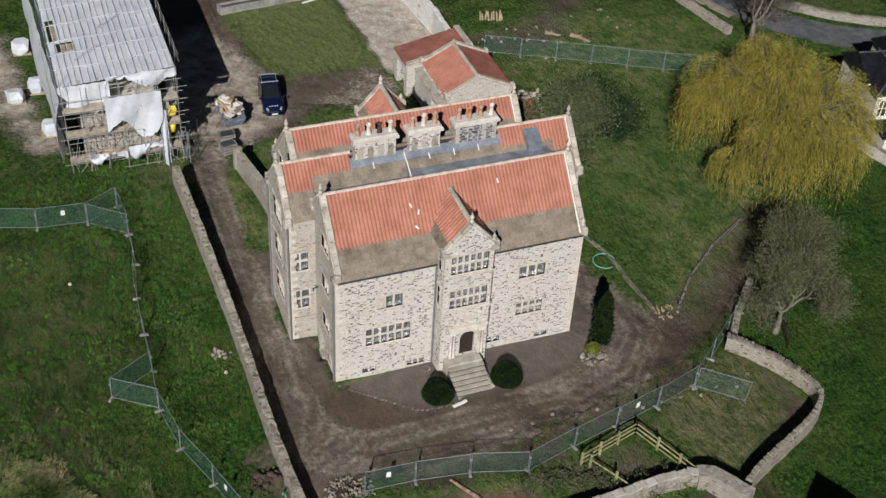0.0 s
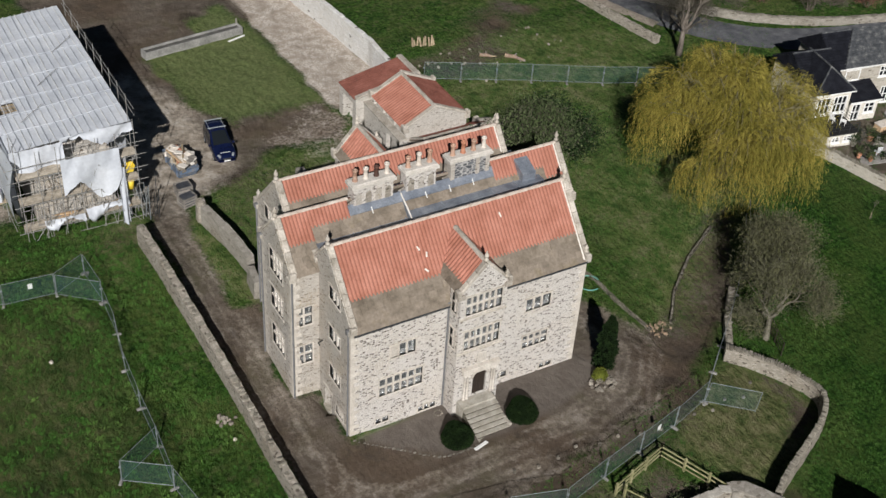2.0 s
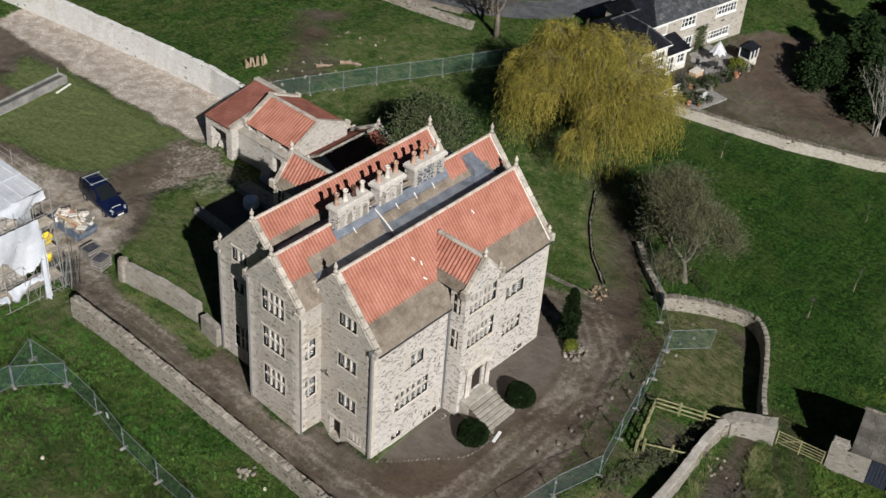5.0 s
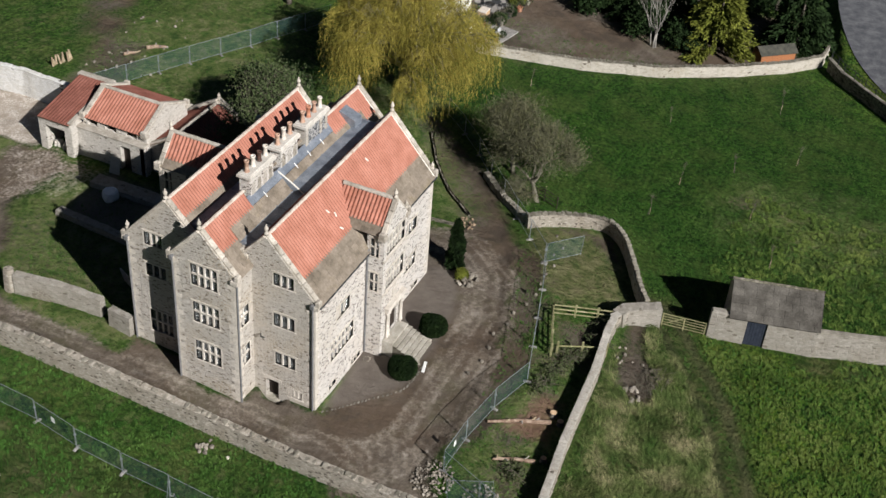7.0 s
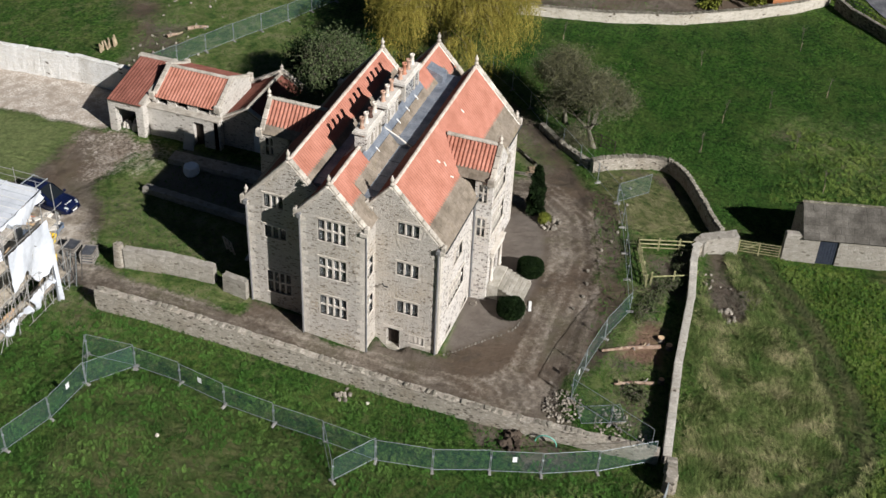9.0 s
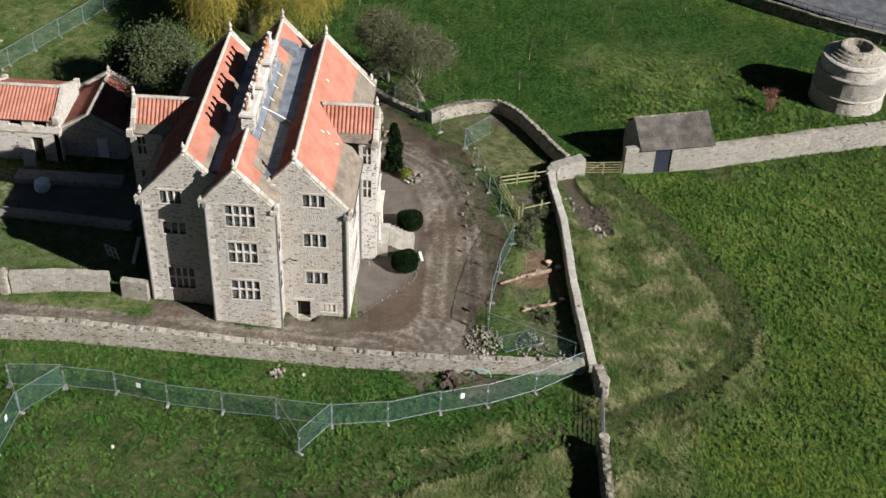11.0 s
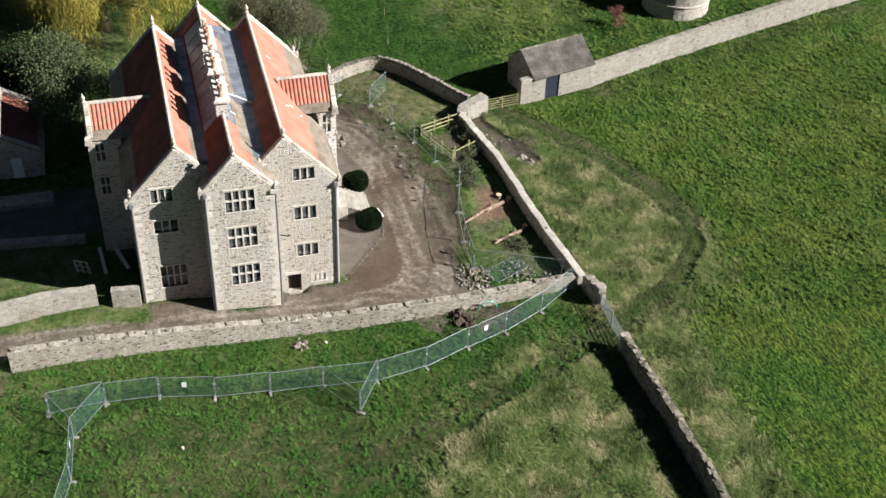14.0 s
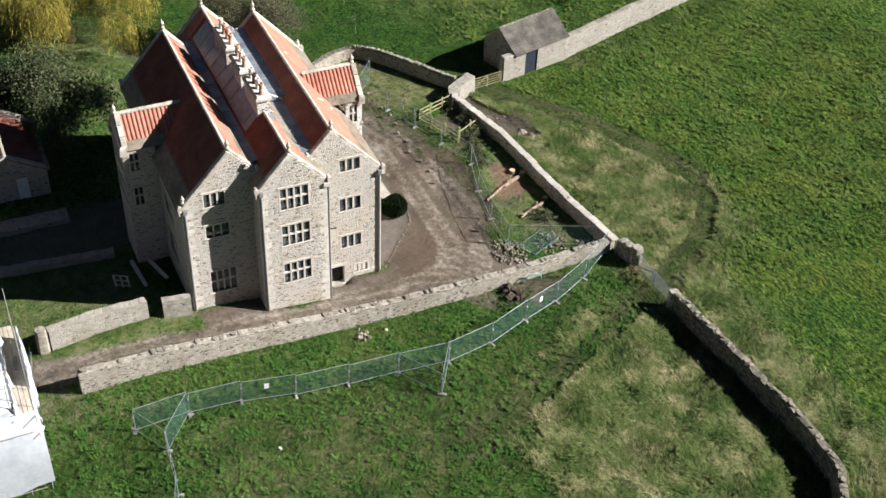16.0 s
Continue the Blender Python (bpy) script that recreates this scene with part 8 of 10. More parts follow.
def build_conifer(x, y, h, r, material, label, seed, n=15000, name="conifer_tree", sharp=1.0):
    rg = np.random.default_rng(seed)
    z = gz(x, y)
    t = thing(name, (x, y, z), label, "tree")
    part("trunk", Shape().tube([(x, y, z - 0.3), (x, y, z + h * 0.9)], [0.28, 0.05], 8), BARK, t)
    arms = 190
    f = rg.uniform(0.02, 1, arms) ** 1.2
    a = rg.uniform(0, 6.283, arms)
    ln = r * (1 - f) ** (0.8 * sharp) * rg.uniform(0.75, 1.15, arms) + 0.25
    k = rg.integers(0, arms, n)
    s = rg.uniform(0.15, 1, n) ** 0.6
    rad = ln[k] * s
    c = np.stack([x + np.cos(a[k]) * rad, y + np.sin(a[k]) * rad, z + 0.35 + f[k] * (h - 0.5) + 0.12 * rad - 0.16 * rad * s], -1) + rg.normal(0, 0.16, (n, 3))
    way = np.stack([np.cos(a[k]), np.sin(a[k]), 0.15 - 0.5 * s], -1)
    part("crown", quad_mesh("crown", leaves(c, way, 0.55, 0.16, rg, 0.45), material), material, t, "drooping sprays of needles")


build_conifer(72.4, -9.3, 8.8, 4.3, CYPRESS, "golden-green spreading conifer behind the boundary wall", 31, 22000)
build_conifer(79.3, -17.0, 9.0, 3.8, DARK_LEAF, "dark evergreen conifer behind the boundary wall", 32, 16000)
build_conifer(83.9, -7.64, 10.0, 4.0, DARK_LEAF, "tall dark conifer in the far garden", 33, 12000)
build_conifer(77.64, 3.62, 8.0, 3.4, DARK_LEAF, "tall dark conifer in the cottage garden", 34, 10000)
build_conifer(85.83, 4.21, 10.0, 4.0, DARK_LEAF, "tall dark conifer in the far garden", 36, 10000)
build_conifer(74.4, 0.4, 6.0, 2.8, DARK_LEAF, "dark evergreen shrub in the cottage garden", 37, 9000)

for i, (cx, cy, ch, cr) in enumerate(((75.86, -2.83, 7, 3.2), (79.4, -5.25, 9, 3.6), (87.9, -13.01, 10, 4.2), (75.2, 5.6, 5, 2.6), (91.9, -6.48, 11, 4.5), (82.9, 2.21, 9, 4.0))):
    build_conifer(cx, cy, ch, cr, DARK_LEAF, "dark evergreen conifer in the shady far garden", 130 + i, 9000)


def shell_bush(name, x, y, rx, h, material, label, seed, n, leaf=0.13, cone=False, category="bush"):
    """A clipped bush: a dark twiggy core with small leaves all over an uneven outside."""
    rg = np.random.default_rng(seed)
    z = gz(x, y)
    t = thing(name, (x, y, z), label, category)
    th, ph = rg.uniform(0, 6.283, n), np.arccos(rg.uniform(-0.55, 1, n))
    d = np.stack([np.sin(ph) * np.cos(th), np.sin(ph) * np.sin(th), np.cos(ph)], -1)
    lump = 1 + 0.05 * np.sin(3 * th + seed) + 0.05 * np.sin(5 * ph + 2 * th) + rg.normal(0, 0.025, n)
    if cone:
        zz = rg.uniform(0.0, 1.0, n)
        rr = rx * (1 - zz**2.0) ** 0.6 * (lump + rg.normal(0, 0.14, n)) * (1 + 0.22 * np.sin(11 * zz + 3 * th) + 0.15 * np.sin(23 * zz - 2 * th))
        c = np.stack([x + rr * np.cos(th), y + rr * np.sin(th), z + 0.1 + zz * h], -1)
        d = np.stack([np.cos(th), np.sin(th), 0.5 + 0 * th], -1)
    else:
        c = np.array([x, y, z + h * 0.42]) + d * lump[:, None] * np.array([rx, rx, h * 0.58])
    prof = [(0.3, z), (rx * 0.8, z + h * 0.15), (rx * 0.9, z + h * 0.42), (rx * 0.72, z + h * 0.75), (rx * 0.3, z + h * 0.93)]
    part("core", Shape().lathe((x, y), prof, 14), material, t, smooth=True)
    part("foliage", quad_mesh("foliage", leaves(c, d * 0.7 + np.array([0, 0, 0.3]), leaf, leaf * 0.6, rg, 0.7), material), material, t)


shell_bush("box_bush", 6.12, -3.62, 0.98, 1.35, BOX_LEAF, "round clipped dark-green box bush beside the steps", 41, 7000)
shell_bush("box_bush", 11.2, -3.62, 0.98, 1.35, BOX_LEAF, "round clipped dark-green box bush on the forecourt", 42, 7000)
shell_bush("yew_column", 19.52, -1.64, 0.5, 4.4, BOX_LEAF, "ragged dark columnar yew at the house corner", 43, 7000, 0.22, True, "tree")
shell_bush("flowering_shrub", 18.34, -2.75, 0.5, 0.8, CYPRESS, "small yellow-flowered shrub on a rockery", 44, 900, 0.12)
for i, (bx, by, br, bh) in enumerate(((63.36, 12.92, 0.8, 1.0), (65.91, 12.53, 0.6, 0.8), (68.92, 12.93, 0.9, 1.2), (75.31, 8.04, 1.5, 2.0), (73.81, -4.35, 1.4, 1.8))):
    shell_bush("garden_shrub", bx, by, br, bh, (THORN_LEAF, DARK_LEAF, CYPRESS)[i % 3], "rounded shrub in the cottage garden", 50 + i, 1200, 0.2)
def build_bramble(x, y, r, h, seed):
    rng, rg = random.Random(seed), np.random.default_rng(seed)
    z = gz(x, y)
    t = thing("bramble", (x, y, z), "straggly bramble of arching canes in the pen", "bramble")
    canes, spots = Shape(), []
    for k in range(34):
        a, ln = rng.uniform(0, 6.283), r * rng.uniform(0.6, 1.9)
        top = h * rng.uniform(0.35, 1.0)
        q = [Vector((x + rng.gauss(0, 0.3), y + rng.gauss(0, 0.3), z - 0.05)), Vector((x + 0.5 * ln * math.cos(a), y + 0.5 * ln * math.sin(a), z + top)), Vector((x + ln * math.cos(a + 0.3), y + ln * math.sin(a + 0.3), z + top * rng.uniform(0.1, 0.7)))]
        canes.tube(q, [0.02, 0.014, 0.006], 4)
        spots += [q[1].lerp(q[i], rng.random()) for i in (0, 2, 2) for _ in range(5)]
    part("cane", canes, TWIG, t, "tangled brown canes", kind="stuff")
    c = np.array([tuple(p) for p in spots])
    c = c + rg.normal(0, 0.09, c.shape)
    part("foliage", quad_mesh("foliage", leaves(c, np.array([[0, 0, 0.4]] * len(c)), 0.16, 0.1, rg, 0.8), THORN_LEAF), THORN_LEAF, t, kind="stuff")


for i, (bx, by, br, bh) in enumerate(((16.15, -14.97, 0.8, 1.0), (14.13, -14.51, 0.7, 0.8), (18.27, -14.64, 0.9, 0.9), (11.52, -13.16, 0.7, 0.6), (9.6, -12.9, 0.9, 0.6), (1.2, -14.4, 0.8, 0.5), (13.2, -13.4, 0.9, 0.7))):
    build_bramble(bx, by, br, bh, 60 + i)


for i, (bx, by, br, bh) in enumerate(((71.6, -1.2, 2.2, 3.4), (73.0, 5.2, 2.4, 3.6), (70.6, -5.9, 1.8, 2.6))):
    build_tree("evergreen_tree", bx, by, bh * 1.1, 0.8, "overgrown dark evergreen behind the boundary wall", DARK_LEAF, 9000, 0.34, 0.18, 4, 160 + i, (0, 0), BARK, (2, 3), 0.6, 0.55, 0, first=0.12, trunks=2)


for i in range(10):
    bx, by = (66.5 + 3.6 * i, 38.6 - 1.15 * i + 3.2 * math.exp(-0.5 * i) + 1.1 * math.sin(2.3 * i))
    build_tree("scrub_bush", bx, by, 2.6 + 0.5 * (i % 3), 0.9, "tangled brown winter scrub behind the lane wall", THORN_LEAF if i % 3 == 1 else None, 500 if i % 3 == 1 else 0, depth=3, seed=210 + i, bark=TWIG, forks=(3, 4), wild=0.6, twigs=1500, fuzz=0.5, first=0.06, trunks=2, twig_mat=(TWIG, RED_TWIG, TWIG)[i % 3])


def make_sapling(seed):
    rng, rg = random.Random(seed), np.random.default_rng(seed)
    t = thing("sapling", (0, 0, 0), "young bare fruit tree staked in the orchard grass", "tree", "orchard saplings")
    s, tips = Shape(), []
    limb(s, Vector((0, 0, -0.1)), Vector((0.03, 0, 1)), 0.035, 1.3, 2, rng, tips, (2, 3), 0.28, 0.4, 0.55)
    part("trunk", s, BARK, t)
    pts = np.array([tuple(p) for p, d in tips])
    k = rg.integers(0, len(pts), 70)
    part("twig_cloud", quad_mesh("twig_cloud", leaves(pts[k] + rg.normal(0, 0.12, (70, 3)), np.array([[0, 0, 0.9]] * 70), 0.3, 0.02, rg, 0.4), TWIG), TWIG, t, kind="stuff")
    part("stake", Shape().tube([(0.15, 0.05, -0.1), (0.15, 0.05, 1.0)], 0.03, 5), WOOD, t)
    return t


sap = make_sapling(3)
SPOTS = [(63.1, -19.0), (54.2, -9.7), (49.0, -17.6), (53.95, -22.7), (44.25, -13.55), (42.0, -20.65), (38.0, -12.45), (35.3, -24.0), (42.9, -33.4), (58.4, -31.2), (52.6, 4.7)]
for k, (sx, sy) in enumerate(SPOTS[1:]):
    copy_thing(sap, Matrix.Translation((sx, sy, gz(sx, sy))) @ pose(0, 0, 0, 0, 0, 57 * k) @ Matrix.Diagonal((0.85, 0.85, 0.65 + 0.08 * (k % 4), 1)))
sap.matrix_basis = Matrix.Translation((*SPOTS[0], gz(*SPOTS[0])))
build_tree("red_shrub", 36.56, -36.72, 2.6, 0.8, "reddish bare-stemmed shrub in the meadow", None, 0, depth=3, seed=14, bark=RED_TWIG, forks=(3, 4), wild=0.4, twigs=900, fuzz=0.25, first=0.1, twig_mat=RED_TWIG)


# ---- rough grass ----
def grass_field(name, count, region, height, width, material, label, seed, test=None, blades=3, lay=0.7, clumps=0):
    """Tufts of bent blades standing on the ground, strewn evenly or in clumps."""
    rg = np.random.default_rng(seed)
    x, y = rg.uniform(region[0], region[1], count * 6), rg.uniform(region[2], region[3], count * 6)
    if clumps:
        k = rg.integers(0, clumps, count * 6)
        x, y = x[k] + rg.normal(0, 0.2, count * 6), y[k] + rg.normal(0, 0.12, count * 6)
    ok = np.ones(len(x), bool) if test is None else test(x, y, rg)
    x, y = x[ok][:count], y[ok][:count]
    n = len(x)
    base = np.stack([x, y, ground_z(x, y) - 0.03], -1)
    size = rg.uniform(0.55, 1.35, (n, 1))
    sweep = 0.6 + 0.8 * np.sin(0.9 * x + 0.5 * y) + 0.7 * np.sin(0.4 * x - 0.8 * y + 2) + rg.normal(0, 0.35, n)
    quads = []
    for k in range(blades):
        a = sweep + rg.normal(0, 0.55 + 0.9 * (1 - lay), n)
        flat = np.full(n, lay) * rg.uniform(0.7, 1.15, n)
        d = np.stack([np.cos(a) * flat, np.sin(a) * flat, 1.05 - 0.75 * flat], -1)
        side = np.stack([-np.sin(a), np.cos(a), np.zeros(n)], -1)
        b = base + side * rg.normal(0, 0.06, (n, 1))
        mid = b + d * height * size * 0.5 + np.array([0, 0, 0.25]) * height * size
        tip = b + d * height * size + np.array([0, 0, 0.05]) * height * size
        w = width * size
        quads.append(np.stack([b, mid + side * w / 2, tip, mid - side * w / 2], 1))
    ob = new(name, quad_mesh(name, np.concatenate(quads), material))
    return tagged(ob, label, "grass", "", "stuff")


def on_grass(x, y, rg):
    keep = (inside(x, y, DRIVE) < -0.2) & (inside(x, y, NORTH_YARD) < -0.3) & (inside(x, y, GRAVEL) < 0) & (inside(x, y, HARDCORE) < 0)
    keep &= ~((x > -2.2) & (x < 20) & (y > -1.5) & (y < 17)) & ~((x > 15.8) & (x < 25) & (y > 19) & (y < 36)) & ~((x > -17) & (x < -4) & (y > 28))
    keep &= ~((x > 22.8) & (x < 29) & (y > -31.5) & (y < -22)) & (inside(x, y, RED_EARTH) < 0) & (inside(x, y, BRUSH_BARE) < 0.3) & (inside(x, y, PADDOCK) < 0)
    return keep


def rough_only(x, y, rg):
    r = np.maximum.reduce([inside(x, y, ROUGH_SOUTH), inside(x, y, ROUGH_WEST), inside(x, y, SOUTH_SPUR) - 1, inside(x, y, ROUGH_STRIP) - 0.5])
    clump = np.sin(1.3 * x + 0.7 * y) + np.sin(0.6 * x - 1.5 * y + 1) + np.sin(2.1 * x + 1.9 * y + 2) + np.sin(0.35 * x + 0.5 * y)
    return (r > rg.normal(-0.2, 1.0, len(x))) & (clump > rg.normal(-1.0, 1.3, len(x))) & on_grass(x, y, rg) & (to_line(x, y, FIELD_TRACK) > 0.9)


def meadow(x, y, rg):
    d = to_line(x, y, FIELD_TRACK)
    return on_grass(x, y, rg) & (abs(d - 0.85) > 0.5)


grass_field("tussock_grass", 46000, (-42, 22, -31, 2), 0.55, 0.024, TUSSOCK, "straw-tipped swept tussocks of rough grass", 71, rough_only, 5, 0.92)
grass_field("meadow_grass", 75000, (-42, 40, -62, 28), 0.2, 0.03, GRASS_TUFT, "short uneven meadow grass", 72, meadow)
grass_field("meadow_grass", 36000, (18, 66, -60, 44), 0.18, 0.032, GRASS_TUFT, "short uneven orchard grass", 73, meadow)


def open_field(x, y, rg):
    far = (y < -20 + 0.5 * np.sin(x)) & ~((x < 25) & (inside(x, y, ROUGH_SOUTH) > 0)) & (inside(x, y, ROUGH_STRIP) < 0)
    return far & (to_line(x, y, FIELD_TRACK) > 1.7) & on_grass(x, y, rg)


PASTURE = surface("olive pasture grass", [(0.04, 0.075, 0.014), (0.075, 0.118, 0.024), (0.13, 0.165, 0.042)], 0.22, 0.95, island=0.45)
grass_field("pasture_tufts", 42000, (-12, 46, -62, -19), 0.3, 0.04, PASTURE, "darker clumps of pasture grass leaning one way", 75, open_field, 4, 0.75, 7000)


def west_field(x, y, rg):
    return (x < -7) & on_grass(x, y, rg)


grass_field("meadow_tufts", 22000, (-40, -7, -16, 27), 0.28, 0.035, GRASS_TUFT, "darker clumps of meadow grass", 76, west_field, 4, 0.7, 3600)


def by_walls(x, y, rg):
    d = np.minimum.reduce([to_line(x, y, W_WALL), to_line(x, y, [(-4.4, -17.5), (21, -16.3)]), to_line(x, y, [(-12.9, -17.8), (-31, -17.5), (-39, -12)]), to_line(x, y, [(23, -22.5), (25.2, -31), (32.4, -50)])])
    return (d > 0.35) & (d < 1.5 * np.abs(rg.normal(0.2, 0.6, len(x))) + 0.35) & on_grass(x, y, rg)


grass_field("verge_grass", 9000, (-40, 34, -52, 24), 0.34, 0.04, GRASS_TUFT, "longer grass at the foot of the walls", 74, by_walls)

# ---- lanes ----
def ribbon(name, line, width, material, label, lift=0.03, category="road"):
    s = Shape()
    pts = along(smooth_line(line, 2), 0.8)
    for x, y, dx, dy in pts:
        d = math.hypot(dx, dy)
        nx, ny = -dy / d, dx / d
        for k in (-1, -0.5, 0, 0.5, 1):
            px, py = x + nx * width / 2 * k, y + ny * width / 2 * k
            s.v.append((px, py, gz(px, py) + lift + 0.05 * (1 - k * k)))
    for i in range(len(pts) - 1):
        s.f += [(i * 5 + k, i * 5 + k + 1, i * 5 + 6 + k, i * 5 + 5 + k)[::-1] for k in range(4)]
    return tagged(part(name, s, material, None, label, True, "structure"), category=category)


ribbon("road", [(52.64, 57.71), (54.6, 48.22), (57.94, 39.47), (63.04, 34.02), (70.39, 30.64), (80.82, 28.81), (93.1, 26.93), (128.1, 22.16)], 4.6, ASPHALT, "grey asphalt village lane")
ribbon("road_1", [(51.4, -76.5), (56.2, -59.2), (63.4, -48.0), (70.2, -39.3), (77.3, -31.8), (85.5, -27.9), (96.9, -24.9), (117.9, -22.2)], 13.0, ASPHALT, "grey asphalt road raised above the field", 1.28)
ribbon("pavement", [(48.38, 62.59), (51.4, 53.11), (53.81, 44.43), (55.56, 40.03)], 1.8, surface("pale gravel verge", [(0.2, 0.17, 0.14), (0.32, 0.28, 0.23)], 2, 0.95, 0.4), "pale stony verge beside the lane", 0.02, "verge")


def build_railing(line, base):
    r = thing("railing", (*line[0], gz(*line[0])), "dark metal railing on the retaining wall beside the road", "railing")
    pts = along(line, 1.8)
    for x, y, dx, dy in pts:
        part("post", Shape().tube([(x, y, gz(x, y) + base - 0.1), (x, y, gz(x, y) + base + 1.0)], 0.04, 6), DARK_METAL, r)
    for h in (0.5, 0.98):
        part("rail", Shape().tube([(x, y, gz(x, y) + base + h) for x, y, dx, dy in pts], 0.035, 5), DARK_METAL, r)


BANK_LINE = [(76.4, -21.5), (74.0, -23.3), (68.5, -29.75), (63.0, -35.4), (56.0, -45.5), (49.0, -58.5), (44.0, -74.0)]
# The dark stone puts this wall's own shade into its colour.
stone_wall("retaining_wall", BANK_LINE, 1.35, 1.35, 0.45, "stone retaining wall below the road, darkened for shade", STONE_MOSSY, "flat", 27, 0.02, CAPSTONE)
build_railing(BANK_LINE, 1.4)


# ---- cottage beyond the willow ----
CREAM_RENDER = surface("cream painted render", [(0.52, 0.49, 0.42), (0.62, 0.59, 0.52), (0.68, 0.65, 0.59)], 1.2, 0.9, 0.2, 14)
MOTTLED_SLATE = surface("lichen-flecked grey slate", [(0.028, 0.031, 0.036), (0.05, 0.054, 0.06), (0.082, 0.086, 0.09), (0.2, 0.2, 0.19)], 2.2, 0.75, 0.3, 16, fine=0.5)
CANVAS = surface("white canvas", [(0.52, 0.53, 0.55), (0.66, 0.67, 0.69)], 2, 0.8)


def build_cottage():
    rng = random.Random(30)
    u = Vector((0.985, -0.17, 0)).normalized()
    zg = gz(66, 17)
    c = thing("stone_cottage", (69, 19, zg), "cream stone cottage with dark slate roofs and white windows", "house")
    ang = math.degrees(math.atan2(u.y, u.x))
    m = Matrix.Translation((62.14, 19.55, 0)) @ pose(0, 0, 0, 0, 0, ang)       # x along the garden front, y to the back

    def white_window(h, y0):
        w, f = Shape(), 0.1
        n = max(2, round((h[2] - h[0]) / 0.5))
        out = [(h[0], h[1]), (h[2], h[1]), (h[2], h[3]), (h[0], h[3])]
        inn = [(h[0] + f, h[1] + f), (h[2] - f, h[1] + f), (h[2] - f, h[3] - f), (h[0] + f, h[3] - f)]
        w.raw([m @ Vector((a, y0 + yy, z)) for yy in (-0.03, 0.15) for ring in (out, inn) for a, z in ring], [(i, (i + 1) % 4, 4 + (i + 1) % 4, 4 + i) for i in range(4)] + [(4 + i, 4 + (i + 1) % 4, 12 + (i + 1) % 4, 12 + i) for i in range(4)] + [((i + 1) % 4, i, 8 + i, 8 + (i + 1) % 4) for i in range(4)])
        win = part("window", w, WHITE, c, "white painted casement window")
        for i in range(1, n):
            x = h[0] + (h[2] - h[0]) * i / n
            part("glazing_bar", Shape().box((x - 0.05, y0 + 0.05, h[1] + f), (x + 0.05, y0 + 0.14, h[3] - f), m), WHITE, win)
        part("glazing_bar", Shape().box((h[0] + f, y0 + 0.06, (h[1] + h[3]) / 2 - 0.04), (h[2] - f, y0 + 0.13, (h[1] + h[3]) / 2 + 0.04), m), WHITE, win)
        part("sill", Shape().box((h[0] - 0.08, y0 - 0.1, h[1] - 0.12), (h[2] + 0.08, y0 + 0.02, h[1] - 0.003), m, 0.02), WHITE, win)
        part("pane", Shape().box((h[0] + f, y0 + 0.09, h[1] + f), (h[2] - f, y0 + 0.1, h[3] - f), m), CAR_GLASS, win)

    def slope(corners, slate, rows):
        """Lapped courses over a slope: two eaves corners, then two ridge corners."""
        a, b, c2, d = [Vector(q) for q in corners]
        n = (b - a).cross(d - a).normalized() if (d - a).length > 0.01 else (b - a).cross(c2 - a).normalized()
        rr = Shape()
        for r in range(rows):
            t0, t1 = r / rows, (r + 1) / rows
            p, q = a.lerp(d, t0), b.lerp(c2, t0)
            e, f = b.lerp(c2, t1), a.lerp(d, t1)
            rr.poly([m @ v for v in (p + n * 0.07, q + n * 0.07, e, f)])
            rr.poly([m @ v for v in (p, q, q + n * 0.07, p + n * 0.07)])
        part("roof", rr, slate, c, "dark slate roof slope")

    def block(x0, x1, y0, y1, ze, zr, holes, slate, wall, hip=(0, 0), along_y=False):
        """Walled block under a roof; hip gives how far the ridge stops short at either end."""
        b = m @ Matrix.Translation((x0, y0, 0))
        part("wall", wall_shape(b, x1 - x0, zg - 0.8, ze, [(h[0] - x0, h[1], h[2] - x0, h[3]) for h in holes], (), 0.35), wall, c)
        part("wall", Shape().box((x0, y1 - 0.3, zg - 0.8), (x1, y1, ze), m), wall, c)
        for x in (x0, x1 - 0.3):
            part("wall", Shape().box((x + 0.003, y0 + 0.36, zg - 0.8), (x + 0.297, y1 - 0.31, ze), m), wall, c)
        o = 0.25
        A, B, C2, D = (x0 - o, y0 - o, ze), (x1 + o, y0 - o, ze), (x1 + o, y1 + o, ze), (x0 - o, y1 + o, ze)
        if along_y:
            xm = (x0 + x1) / 2
            r0, r1 = (xm, y0 - o + hip[0], zr), (xm, y1 + o - hip[1], zr)
            faces = [(B, C2, r1, r0), (D, A, r0, r1), (A, B, r0, r0), (C2, D, r1, r1)]
        else:
            ym = (y0 + y1) / 2
            r0, r1 = (x0 - o + hip[0], ym, zr), (x1 + o - hip[1], ym, zr)
            faces = [(A, B, r1, r0), (C2, D, r0, r1), (D, A, r0, r0), (B, C2, r1, r1)]
        for q in faces:
            slope(q, slate, 12)
        lines = [(r0, r1)] + ([(A, r0), (B if along_y else D, r0)] if hip[0] else []) + ([(C2, r1), (D if along_y else B, r1)] if hip[1] else [])
        for p, q in lines:
            part("ridge", Shape().tube([m @ (Vector(p) + Vector((0, 0, 0.07))), m @ (Vector(q) + Vector((0, 0, 0.07)))], 0.085, 6), MOTTLED_SLATE, c, "grey ridge tiles")
        part("gutter", Shape().tube([m @ Vector((A[0], A[1] - 0.06, ze)), m @ Vector((B[0], B[1] - 0.06, ze))], 0.06, 6), WHITE, c)
        for h in holes:
            white_window(h, y0)

